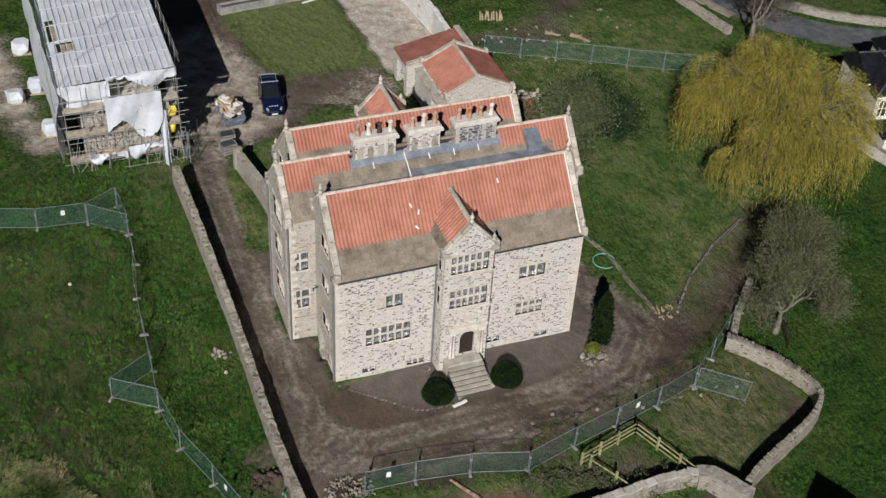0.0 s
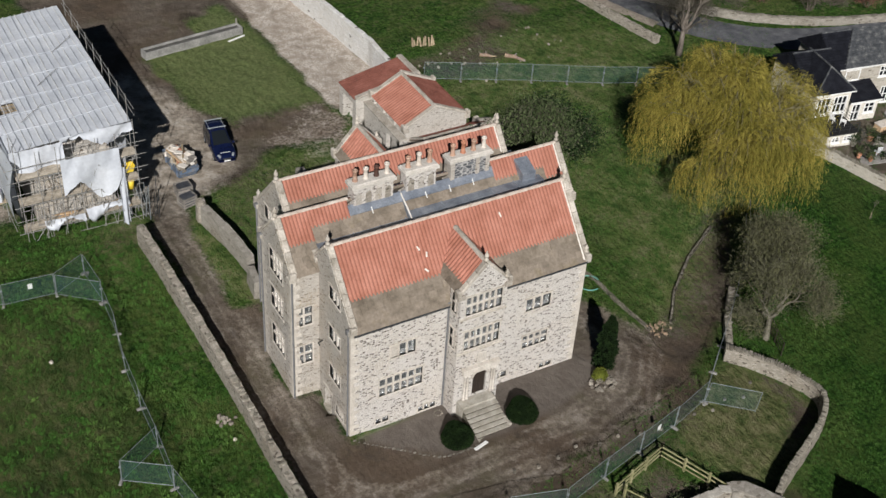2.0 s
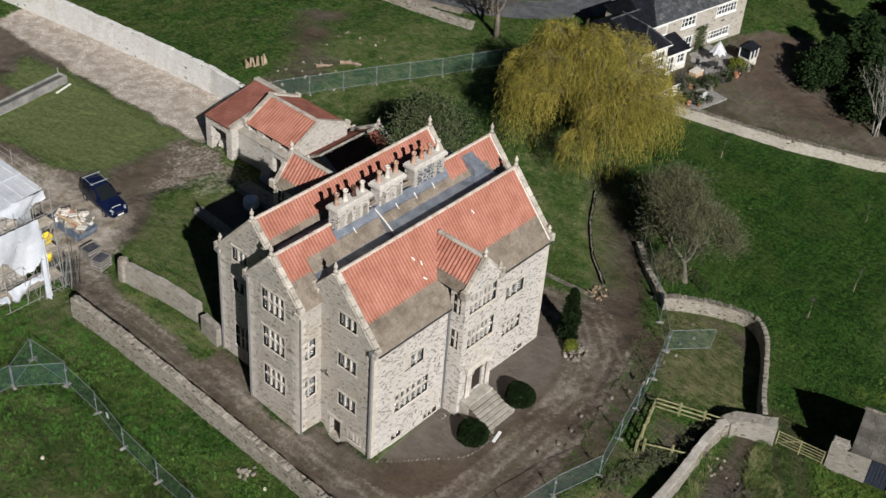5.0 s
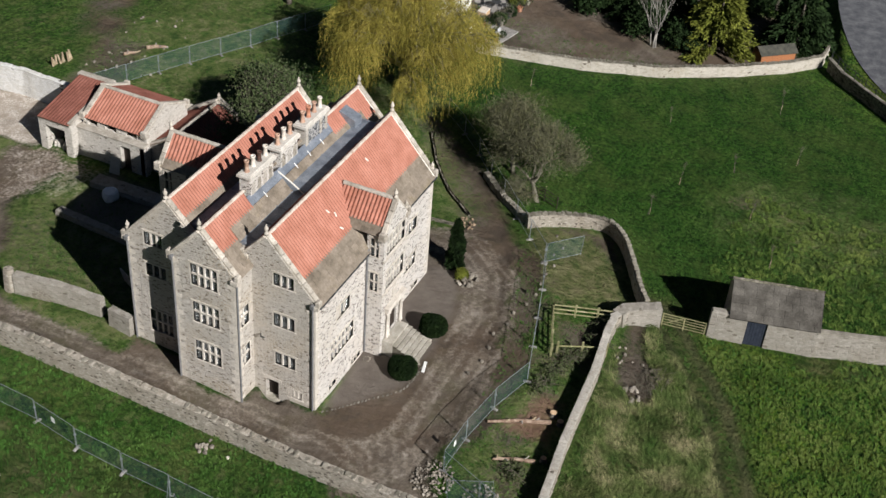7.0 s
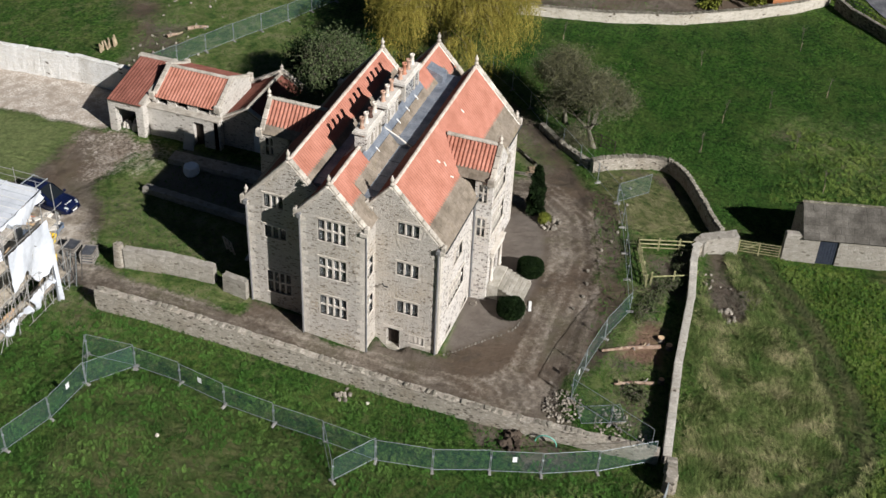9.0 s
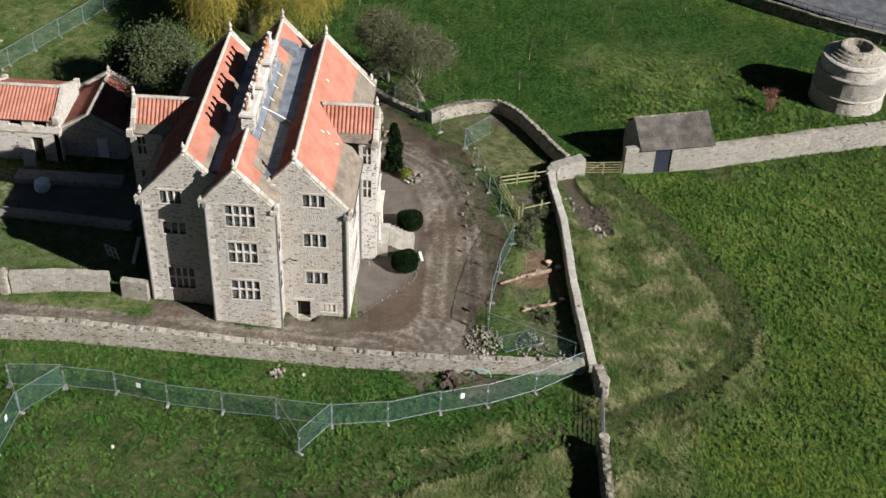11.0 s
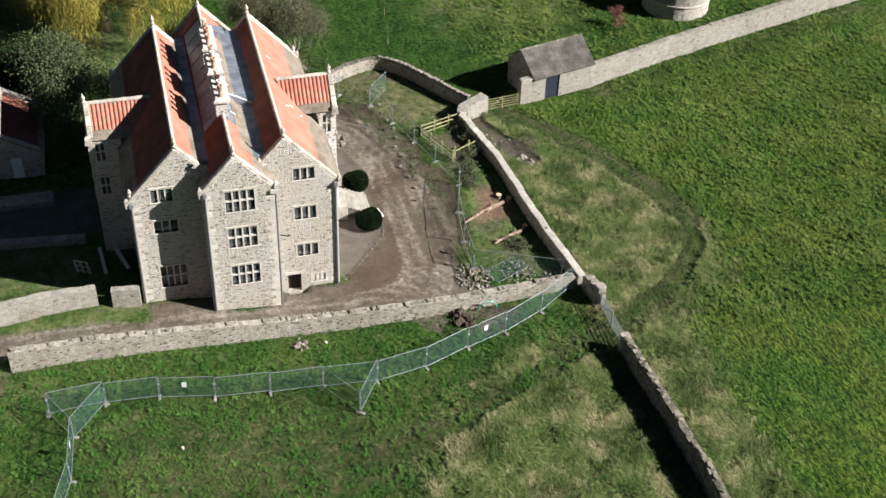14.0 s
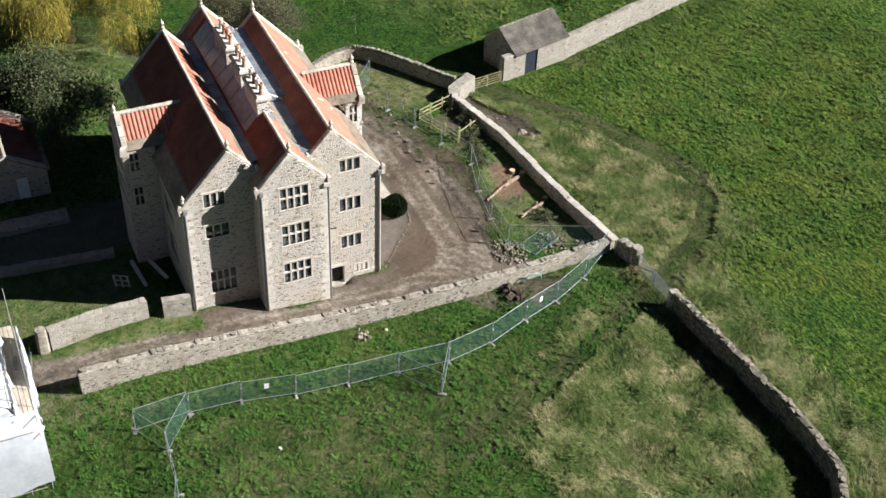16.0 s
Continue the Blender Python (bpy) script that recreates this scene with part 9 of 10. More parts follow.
    block(0.0, 14.6, 0.0, 6.2, 3.3, 5.6, [(0.1, 1.75, 1.8, 2.95), (4.05, 1.75, 6.3, 2.95), (9.6, 1.75, 12.9, 2.95), (8.95, -1.0, 12.4, 0.1), (4.85, -1.35, 6.3, 0.55)], MOTTLED_SLATE, STONE_CREAM, (2.4, 3.2))
    block(-1.2, 2.6, 0.05, 6.15, 3.22, 5.5, [], DARK_SLATE, STONE_CREAM)
    block(-5.0, -1.25, -0.9, 4.4, 2.9, 4.55, [], DARK_SLATE, CREAM_RENDER)
    block(-5.0, -1.1, -2.9, 2.0, 2.7, 4.6, [(-4.7, 0.35, -3.2, 2.2), (-2.9, 0.35, -1.4, 2.2)], DARK_SLATE, CREAM_RENDER, (1.7, 0), True)
    # lean-to against the main front
    b = m @ Matrix.Translation((-0.3, -2.3, 0))
    part("wall", wall_shape(b, 3.2, zg - 0.8, 0.9, [(0.3, -1.35, 1.3, 0.55), (1.7, -0.6, 2.9, 0.55)], (), 0.3), CREAM_RENDER, c)
    part("wall", Shape().box((2.6, -2.0, zg - 0.8), (2.9, -0.02, 1.1), m), CREAM_RENDER, c)
    slope([(-0.5, -2.6, 0.95), (3.1, -2.6, 0.95), (3.1, -0.01, 1.75), (-0.5, -0.01, 1.75)], DARK_SLATE, 6)
    part("fascia", Shape().box((-0.5, -2.62, 0.78), (3.1, -2.56, 0.96), m), WHITE, c)
    for h in ((0.0, -1.35, 1.0, 0.55), (1.4, -0.6, 2.6, 0.55)):
        white_window(h, -2.3)
    # single-storey room under a roof deck
    part("wall", wall_shape(m @ Matrix.Translation((-5.0, -5.9, 0)), 3.2, zg - 0.9, 0.0, [(0.5, -0.9, 1.4, -0.25), (1.8, -0.9, 2.7, -0.25)], (), 0.3), CREAM_RENDER, c)
    for x in (-5.0, -2.1):
        part("wall", Shape().box((x, -5.58, zg - 0.9), (x + 0.3, -2.92, 0.0), m), CREAM_RENDER, c)
    for h in ((-4.5, -0.9, -3.6, -0.25), (-3.2, -0.9, -2.3, -0.25)):
        white_window(h, -5.9)
    part("roof_deck", Shape().box((-5.15, -6.05, 0.0), (-1.65, -2.92, 0.14), m, 0.02), RUBBER, c, "black felted roof deck")
    for x in (-5.0, -3.9, -2.8, -1.8):
        part("deck_post", Shape().box((x - 0.03, -6.0, 0.14), (x + 0.03, -5.94, 1.1), m), DARK_METAL, c)
    for z in (0.5, 0.8, 1.1):
        part("deck_rail", Shape().tube([m @ Vector((-5.0, -5.97, z)), m @ Vector((-1.8, -5.97, z)), m @ Vector((-1.8, -3.0, z))], 0.02, 5), DARK_METAL, c)
    part("chimney", Shape().box((13.2, 3.6, 4.0), (14.1, 4.5, 6.6), m, 0.05).box((13.1, 3.5, 6.6), (14.2, 4.6, 6.75), m, 0.03), STONE_CREAM, c)
    part("roof_vent", Shape().tube([m @ Vector((9.2, 1.9, 4.5)), m @ Vector((9.2, 1.9, 5.3))], 0.07, 6).box((9.08, 1.78, 5.3), (9.32, 2.02, 5.38), m), WHITE, c, "white flue pipe")
    part("inner_wall", Shape().box((0.4, 3.1, -2), (14.2, 3.3, 3.2), m), INTERIOR, c)
    part("inner_wall", Shape().box((-4.6, 0.2, -2), (-1.5, 0.4, 2.6), m), INTERIOR, c)

    # garden things
    P = lambda x, y: m @ Vector((x, y, 0))
    q = P(6.7, -3.4)
    zp = gz(q.x, q.y)
    pave = surface("pale paving", [(0.17, 0.16, 0.15), (0.27, 0.255, 0.24), (0.34, 0.32, 0.3)], 1.5, 0.9, 0.2)
    part("pavement_1", Shape().box((2.0, -5.6, zp - 0.3), (9.4, -0.05, zp + 0.12), m, 0.02), pave, None, "pale paved cottage terrace", kind="structure")
    part("pavement_2", Shape().box((-3.4, -9.2, zp - 0.4), (1.9, -2.4, zp + 0.08), m, 0.02), pave, None, "worn paved patio crowded with pots", kind="structure")
    um = thing("parasol", (q.x, q.y, zp + 0.12), "half-folded white garden parasol on the terrace", "parasol")
    part("pole", Shape().tube([(q.x, q.y, zp + 0.1), (q.x, q.y, zp + 2.75)], 0.03, 6), WOOD, um)
    part("foot", Shape().lathe((q.x, q.y), [(0.3, zp + 0.12), (0.3, zp + 0.2), (0.06, zp + 0.24)], 12), DARK_METAL, um)
    can = Shape()
    for i in range(8):
        a0, a1, am = math.pi * i / 4, math.pi * (i + 1) / 4, math.pi * (i + 0.5) / 4
        e = lambda a, r, z: (q.x + r * math.cos(a), q.y + r * math.sin(a), zp + z)
        can.poly([e(am, 0.02, 2.7), e(a0, 1.0, 1.25), e(am, 0.72, 1.5)])
        can.poly([e(am, 0.02, 2.7), e(am, 0.72, 1.5), e(a1, 1.0, 1.25)])
    part("canopy", can, CANVAS, um, "drooping white canvas canopy")
    tb = thing("garden_table", (q.x - 1.6, q.y, zp + 0.12), "round dark garden table on the terrace", "table")
    tx, ty = q.x - 1.7, q.y - 0.5
    part("tabletop", Shape().lathe((tx, ty), [(0.02, zp + 0.8), (0.6, zp + 0.8), (0.6, zp + 0.85), (0.02, zp + 0.85)], 16), DARK_METAL, tb)
    for i in range(3):
        part("leg", Shape().tube([(tx + 0.45 * math.cos(2.1 * i), ty + 0.45 * math.sin(2.1 * i), zp + 0.1), (tx, ty, zp + 0.8)], 0.03, 5), DARK_METAL, tb)

    def chair(x, y, z, deg, mat, label):
        mm = Matrix.Translation((*P(x, y).xy, z)) @ pose(0, 0, 0, 0, 0, deg)
        t = thing("garden_chair", mm.translation, label, "chair", "garden chairs")
        part("seat", Shape().box((-0.25, -0.25, 0.4), (0.25, 0.25, 0.45), mm, 0.02), mat, t)
        for k in range(3):
            part("back_slat", Shape().box((-0.22 + 0.16 * k, 0.22, 0.45), (-0.11 + 0.16 * k, 0.26, 0.95), mm), mat, t)
        part("back_rail", Shape().box((-0.25, 0.21, 0.95), (0.25, 0.27, 1.03), mm, 0.01), mat, t)
        for a in (-0.22, 0.22):
            for d in (-0.22, 0.22):
                part("leg", Shape().box((a - 0.025, d - 0.025, 0), (a + 0.025, d + 0.025, 0.4), mm), mat, t)

    for x, y, d in ((4.3, -3.0, 80), (5.6, -4.9, 200), (3.6, -4.2, 120)):
        chair(x, y, zp + 0.12, d, DARK_METAL, "dark metal garden chair on the terrace")
    chair(-2.6, -4.6, 0.14, 30, WHITE, "white garden chair on the roof deck")
    chair(-3.4, -3.9, 0.14, 110, WHITE, "white garden chair on the roof deck")
    chair(-0.6, -8.0, zp + 0.08, 160, CANVAS, "pale garden chair among the pots")
    # glazed summer house at the terrace end
    hx = m @ Matrix.Translation((9.9, -5.0, zp)) @ pose(0, 0, 0, 0, 0, 8)
    sh = thing("summer_house", hx.translation, "small white-framed glazed summer house beside the terrace", "shed")
    part("base_panel", Shape().box((-0.75, -0.7, -0.2), (0.75, 0.7, 0.75), hx, 0.02), CREAM_RENDER, sh)
    part("glazing", Shape().box((-0.7, -0.65, 0.75), (0.7, 0.65, 1.9), hx), CAR_GLASS, sh)
    for a in (-0.72, 0, 0.72):
        for d in (-0.67, 0.67):
            part("post", Shape().box((a - 0.06, d - 0.06, 0.75), (a + 0.06, d + 0.06, 1.95), hx), WHITE, sh)
    part("roof", Shape().raw([hx @ Vector(v) for v in ((-0.95, -0.9, 1.9), (0.95, -0.9, 1.9), (0.95, 0.9, 1.9), (-0.95, 0.9, 1.9), (-0.3, 0, 2.5), (0.3, 0, 2.5))], [(3, 2, 1, 0), (0, 1, 5, 4), (1, 2, 5), (2, 3, 4, 5), (3, 0, 4)]), DARK_SLATE, sh)
    # climber on the wall and a low clipped hedge
    rg = np.random.default_rng(71)
    cl = thing("wall_climber", P(7.4, -0.2), "brown-green climber trained up the cottage wall", "climbing plant")
    w = np.stack([rg.normal(7.4, 0.5, 900), rg.uniform(-0.3, -0.05, 900), zp + 2.9 * rg.uniform(0, 1, 900) ** 1.3], -1)
    part("foliage", quad_mesh("foliage", leaves(np.array([tuple(m @ Vector(v)) for v in w]), np.array([[0, -0.6, 0.4]] * 900), 0.22, 0.13, rg), THORN_LEAF), THORN_LEAF, cl)
    part("stem", Shape().tube([m @ Vector((7.4, -0.08, zp)), m @ Vector((7.3, -0.08, zp + 1.2)), m @ Vector((7.6, -0.08, zp + 2.6))], [0.06, 0.04, 0.02], 5), BARK, cl)
    for i in range(26):
        x, y = (rng.uniform(-3.0, 1.8), rng.uniform(-9.0, -4.6)) if i < 18 else (rng.uniform(2.4, 9.0), rng.uniform(-7.0, -5.6))
        p, r = P(x, y), rng.uniform(0.2, 0.42)
        z = gz(p.x, p.y) + (0.06 if i < 18 else 0)
        h = r * rng.uniform(1.1, 1.7)
        pot = thing("plant_pot", (p.x, p.y, z), ("terracotta pot with a small shrub", "dark glazed pot with a leafless shrub", "grey tub of dark evergreen leaves")[i % 3], "plant pot", "garden pots")
        part("pot", Shape().lathe((p.x, p.y), [(r * 0.65, z - 0.05), (r * 0.95, z + h * 0.85), (r, z + h * 0.88), (r, z + h), (r * 0.8, z + h)], 10), (TERRACOTTA, DARK_METAL, CAPSTONE)[i % 3], pot)
        rq = np.random.default_rng(80 + i)
        n = 160
        d = unit(rq.normal(0, 1, (n, 3)))
        lean = np.array([0, 0, h + r * 0.7])
        part("plant", quad_mesh("plant", leaves(np.array([p.x, p.y, z]) + lean + d * r * rq.uniform(0.5, 1.7, (n, 1)), d, 0.24, 0.09, rq), (THORN_LEAF, TWIG, DARK_LEAF)[i % 3]), (THORN_LEAF, TWIG, DARK_LEAF)[i % 3], pot, kind="stuff")
    og = P(2.6, -4.2)
    box = thing("log_store", (og.x, og.y, zp), "small orange-stained timber box on the patio", "box")
    part("body", Shape().box((-0.7, -0.45, 0.05), (0.7, 0.45, 0.7), Matrix.Translation((og.x, og.y, zp)), 0.03), PALE_WOOD, box)
    part("lid", Shape().box((-0.75, -0.5, 0.7), (0.75, 0.5, 0.78), Matrix.Translation((og.x, og.y, zp)), 0.02), BUFF_CLAY, box, "buff cover")
    boards = surface("orange stained boards", [(0.30, 0.12, 0.05), (0.42, 0.18, 0.08)], 4, 0.7, 0.3, stretch=(1, 1, 8))
    for hx, hy, deg, w, d, h in ((74.1, -15.6, -48, 4.2, 1.9, 1.75), (78.0, -1.4, -20, 2.4, 2.2, 1.9)):
        hm = Matrix.Translation((hx, hy, gz(hx, hy))) @ pose(0, 0, 0, 0, 0, deg)
        hut = thing("garden_shed", hm.translation, "orange-brown timber garden shed among dark trees", "shed", "garden sheds")
        part("wall", Shape().box((-w / 2, -d / 2, -0.3), (w / 2, d / 2, h), hm, 0.02), boards, hut)
        for k in range(int(w / 0.3)):
            part("cover_strip", Shape().box((-w / 2 + 0.15 + 0.3 * k, -d / 2 - 0.03, 0), (-w / 2 + 0.19 + 0.3 * k, -d / 2 - 0.002, h - 0.05), hm), boards, hut)
        e = 0.2
        rf = [(-w / 2 - e, -d / 2 - e, h - 0.08), (w / 2 + e, -d / 2 - e, h - 0.08), (w / 2 + e, 0, h + 0.55), (-w / 2 - e, 0, h + 0.55), (w / 2 + e, d / 2 + e, h - 0.08), (-w / 2 - e, d / 2 + e, h - 0.08)]
        part("roof", Shape().raw([hm @ Vector(v) for v in rf] + [hm @ (Vector(v) - Vector((0, 0, 0.06))) for v in rf], [(0, 1, 2, 3), (3, 2, 4, 5), (9, 8, 7, 6), (11, 10, 8, 9), (0, 6, 7, 1), (4, 10, 11, 5), (0, 3, 9, 6), (3, 5, 11, 9), (1, 7, 8, 2), (2, 8, 10, 4)]), surface("grey mossy felt", [(0.045, 0.045, 0.04), (0.09, 0.088, 0.07)], 2, 0.95, 0.2), hut, "grey felt shed roof")


build_cottage()


# ---- site things ----
def oriented(x, y, deg, dz=0.0):
    return Matrix.Translation((x, y, gz(x, y) + dz)) @ pose(0, 0, 0, 0, 0, deg)


def build_van():
    m = oriented(4.15, 34.4, -96)          # x ahead
    v = thing("van", m.translation, "dark navy van with roof bars parked on the stony yard", "car")
    # stations along the body: x, sill, top, half width, half width of the top
    prof = [(-2.36, 0.5, 1.0, 0.78, 0.7), (-2.4, 0.36, 1.3, 0.86, 0.74), (-2.28, 0.32, 1.68, 0.9, 0.72), (-1.9, 0.3, 1.8, 0.93, 0.72), (-1.0, 0.3, 1.84, 0.95, 0.73), (-0.45, 0.3, 1.8, 0.95, 0.72), (-0.25, 0.3, 1.72, 0.95, 0.72), (0.35, 0.3, 1.41, 0.95, 0.76), (0.95, 0.3, 1.1, 0.94, 0.8), (1.35, 0.3, 1.03, 0.93, 0.78), (1.85, 0.31, 0.96, 0.9, 0.74), (2.2, 0.33, 0.87, 0.83, 0.66), (2.38, 0.38, 0.74, 0.72, 0.56), (2.46, 0.45, 0.6, 0.6, 0.46)]
    s = Shape()
    for x, lo, hi, w, top in prof:
        belt = min(hi - 0.06, 0.98)
        ring = [(-w * 0.92, lo), (-w, lo + 0.16), (-w, belt * 0.8), (-w * 0.97, belt), (-top, hi - 0.05), (-top * 0.75, hi), (0, hi + 0.04), (top * 0.75, hi), (top, hi - 0.05), (w * 0.97, belt), (w, belt * 0.8), (w, lo + 0.16), (w * 0.92, lo)]
        s.v += [tuple(m @ Vector((x, y, z))) for y, z in ring]
    n = 13
    for i in range(len(prof) - 1):
        s.f += [(i * n + k, i * n + k + 1, (i + 1) * n + k + 1, (i + 1) * n + k)[::-1] for k in range(n - 1)]
        s.f.append((i * n, (i + 1) * n, (i + 1) * n + n - 1, i * n + n - 1))
    s.f += [tuple(range(n)), tuple(range((len(prof) - 1) * n + n - 1, (len(prof) - 1) * n - 1, -1))]
    part("body", s, NAVY, v, smooth=True)
    glass = [(-0.3, 0.6, 1.765), (0.3, 0.66, 1.475), (0.93, 0.74, 1.155)]
    ws = Shape()
    for x, w, z in glass:
        ws.v += [tuple(m @ Vector((x, y, z + 0.045 * (1 - abs(y) / w) + 0.012))) for y in (-w, -w / 2, 0, w / 2, w)]
    ws.f = [(r * 5 + k, (r + 1) * 5 + k, (r + 1) * 5 + k + 1, r * 5 + k + 1) for r in range(2) for k in range(4)]
    part("windscreen", ws, CAR_GLASS, v, "raked glass windscreen", True)
    part("rear_window", Shape().raw([m @ Vector(p) for p in ((-2.42, -0.62, 1.15), (-2.42, 0.62, 1.15), (-2.33, 0.58, 1.6), (-2.33, -0.58, 1.6))], [(0, 3, 2, 1)]), CAR_GLASS, v)
    for y in (-1, 1):
        for xa, xb in ((-2.0, -0.95), (-0.85, 0.1)):
            part("side_window", Shape().raw([m @ Vector((x, y * w, z)) for x, w, z in ((xa, 0.938, 1.05), (xb + (0.5 if xb > 0 else 0), 0.938, 1.05), (xb - (0.2 if xb > 0 else 0), 0.765, 1.66), (xa, 0.765, 1.7))], [(0, 1, 2, 3) if y < 0 else (3, 2, 1, 0)]), CAR_GLASS, v)
        part("headlight", Shape().box((-0.17, -0.1, -0.05), (0.17, 0.1, 0.06), m @ Matrix.Translation((2.17, y * 0.58, 0.83)) @ pose(0, 0, 0, 0, 24, y * -28), 0.04), GALV, v, "clear headlamp")
        part("mirror", Shape().box((0.62, y * 1.03 - 0.1, 1.02), (0.76, y * 1.03 + 0.1, 1.18), m, 0.04), NAVY, v)
        part("roof_rail", Shape().tube([m @ Vector((-2.1, y * 0.66, 1.88)), m @ Vector((-0.5, y * 0.66, 1.9))], 0.03, 5), GALV, v)
        for x in (-1.5, 1.45):
            wh = part("wheel", Shape().lathe((0, 0), [(0.2, -0.11), (0.31, -0.11), (0.34, -0.07), (0.34, 0.07), (0.31, 0.11), (0.2, 0.11)], 20, m @ Matrix.Translation((x, y * 0.85, 0.34)) @ pose(0, 0, 0, 90)), RUBBER, v, "black tyre")
            part("rim", Shape().lathe((0, 0), [(0.2, -0.1), (0.2, 0.1), (0.05, 0.125)], 14, m @ Matrix.Translation((x, y * 0.86, 0.34)) @ pose(0, 0, 0, 90)), GALV, wh)
    for x in (-1.95, -0.65):
        part("roof_bar", Shape().box((x - 0.05, -0.8, 1.9), (x + 0.05, 0.8, 1.96), m, 0.02), GALV, v)
    part("number_plate", Shape().box((2.48, -0.26, 0.44), (2.5, 0.26, 0.55), m), WHITE, v, "plain pale number plate")
    part("bumper", Shape().box((2.25, -0.68, 0.36), (2.48, 0.68, 0.56), m, 0.09), NAVY, v)
    part("grille", Shape().box((2.4, -0.34, 0.6), (2.455, 0.34, 0.7), m, 0.02), DARK_METAL, v)
    for k in range(4):
        part("bonnet_mark", Shape().box((1.9, -0.42 + k * 0.22, 0.0), (1.98, -0.3 + k * 0.22, 0.012), m @ Matrix(((1, 0, 0, 0), (0, 1, 0, 0), (-0.24, 0, 1, 1.45), (0, 0, 0, 1)))), WHITE, v)


build_van()


def rock_heap(name, x, y, r, n, size, label, seed, material=None, h=0.5, category="rubble"):
    rng = random.Random(seed)
    t = thing(name, (x, y, gz(x, y)), label, category)
    meshes = [Shape().rock((0, 0, 0), (1, 1, 1), rng).mesh("stone", material or RUBBLE) for _ in range(5)]
    for i in range(n):
        a, d = rng.uniform(0, 6.283), r * math.sqrt(rng.random())
        px, py = x + d * math.cos(a), y + d * math.sin(a) * 0.8
        s = size * rng.uniform(0.5, 1.4)
        z = gz(px, py) + s * 0.25 + max(0, h * (1 - d / r)) * rng.random()
        piece("stone", rng.choice(meshes), Matrix.Translation((px, py, z)) @ pose(0, 0, 0, rng.uniform(0, 360), rng.uniform(0, 360), rng.uniform(0, 360)) @ Matrix.Diagonal((s, s * rng.uniform(0.6, 1), s * rng.uniform(0.5, 0.9), 1)), t)
    return t


rock_heap("rubble_heap", -2.02, -9.85, 1.7, 190, 0.15, "heap of broken building stone beside the fence", 1, h=0.22)
rock_heap("rubble_heap", -2.34, -13.33, 1.6, 100, 0.14, "spread of broken stone inside the garden wall", 2, h=0.3)
rock_heap("rubble_heap", -3.35, -15.81, 1.0, 60, 0.14, "spread of broken stone in the wall corner", 3, h=0.3)
rock_heap("rockery", 18.25, -3.31, 1.0, 34, 0.3, "small rockery of pale stones", 4, h=0.3)
rock_heap("loose_stones", 26.02, 0.05, 1.2, 24, 0.22, "tumble of orange-brown stones at the drive edge", 5, surface("tan stone", [(0.24, 0.17, 0.11), (0.36, 0.27, 0.19)], 3, 0.9, 0.4, piece=0.3), 0.3)
rock_heap("loose_stones", 30.84, 39.75, 4.5, 22, 0.22, "scatter of pale stones on muddy ground", 6, h=0.2)
rock_heap("loose_stones", -7.04, 4.17, 0.7, 16, 0.28, "few pale stones in the grass by the wall", 7, h=0.1)
rock_heap("loose_stones", 41.16, 40.76, 5.0, 12, 0.24, "scatter of pale stones in grass", 8, h=0.2)
rock_heap("loose_stones", 12.38, -18.88, 1.0, 12, 0.35, "pale stones and brush below the garden wall", 9, h=0.1)
rock_heap("spoil_heap", -6.71, -7.7, 1.0, 30, 0.4, "dark clods of dug earth at a hole", 10, surface("dark dug soil", [(0.05, 0.038, 0.028), (0.09, 0.07, 0.055)], 3, 0.95, 0.6), 0.4)
for i in range(14):
    rr = random.Random(90 + i)
    x = 8 + 21 * i / 13
    y = -8.4 + 0.02 * (x - 18) ** 2 * 0.4 + rr.uniform(-0.5, 0.5)
    st = part("loose_stone", Shape().rock((x, y, gz(x, y) + 0.1), (0.26, 0.22, 0.18), rr), RUBBLE, None, "single pale stone at the drive's edge", category="stone")
    tagged(st, group="drive-edge stones")
for i, (x, y) in enumerate(((-15.95, 13.1), (-7.1, 2.4))):
    tagged(part("white_stone", Shape().rock((x, y, gz(x, y) + 0.08), (0.24, 0.2, 0.16), random.Random(i)), BUFF_CLAY, None, "small pale stone lying in the grass", category="stone"), group="white stones")


def felled_log(a, b, r, label, seed):
    rng = random.Random(seed)
    (ax, ay), (bx, by) = a, b
    t = thing("felled_log", (ax, ay, gz(ax, ay)), label, "log")
    za, zb = gz(ax, ay) + r * 0.8, gz(bx, by) + r * 0.8
    mid = ((ax + bx) / 2 + 0.1, (ay + by) / 2 + 0.12, (za + zb) / 2)
    part("trunk", Shape().tube([(ax, ay, za), mid, (bx, by, zb)], [r, r * 0.85, r * 0.55], 10), surface("grey-red bark", [(0.14, 0.09, 0.065), (0.27, 0.19, 0.14), (0.38, 0.30, 0.235)], 4, 0.9, 0.6), t, smooth=False)
    part("cut_end", Shape().tube([(ax - (bx - ax) * 0.004, ay - (by - ay) * 0.004, za), (ax + (bx - ax) * 0.01, ay + (by - ay) * 0.01, za)], r * 0.97, 10), PALE_WOOD, t, "pale sawn end")
    for k in range(4):
        f = rng.uniform(0.25, 0.95)
        q = Vector((ax, ay, za)).lerp(Vector((bx, by, zb)), f) + Vector((0.1, 0.12, 0)) * (1 - abs(2 * f - 1))
        w, ln = rng.uniform(0, 6.283), rng.uniform(0.25, 0.7)
        part("branch_stub", Shape().tube([q, q + Vector((0.6 * ln * math.cos(w), 0.6 * ln * math.sin(w), 0.12)), q + Vector((ln * math.cos(w + 0.3), ln * math.sin(w + 0.3), 0.18))], [r * 0.5, r * 0.38, r * 0.25], 6), (WOOD, GREY_WOOD)[k % 2], t)


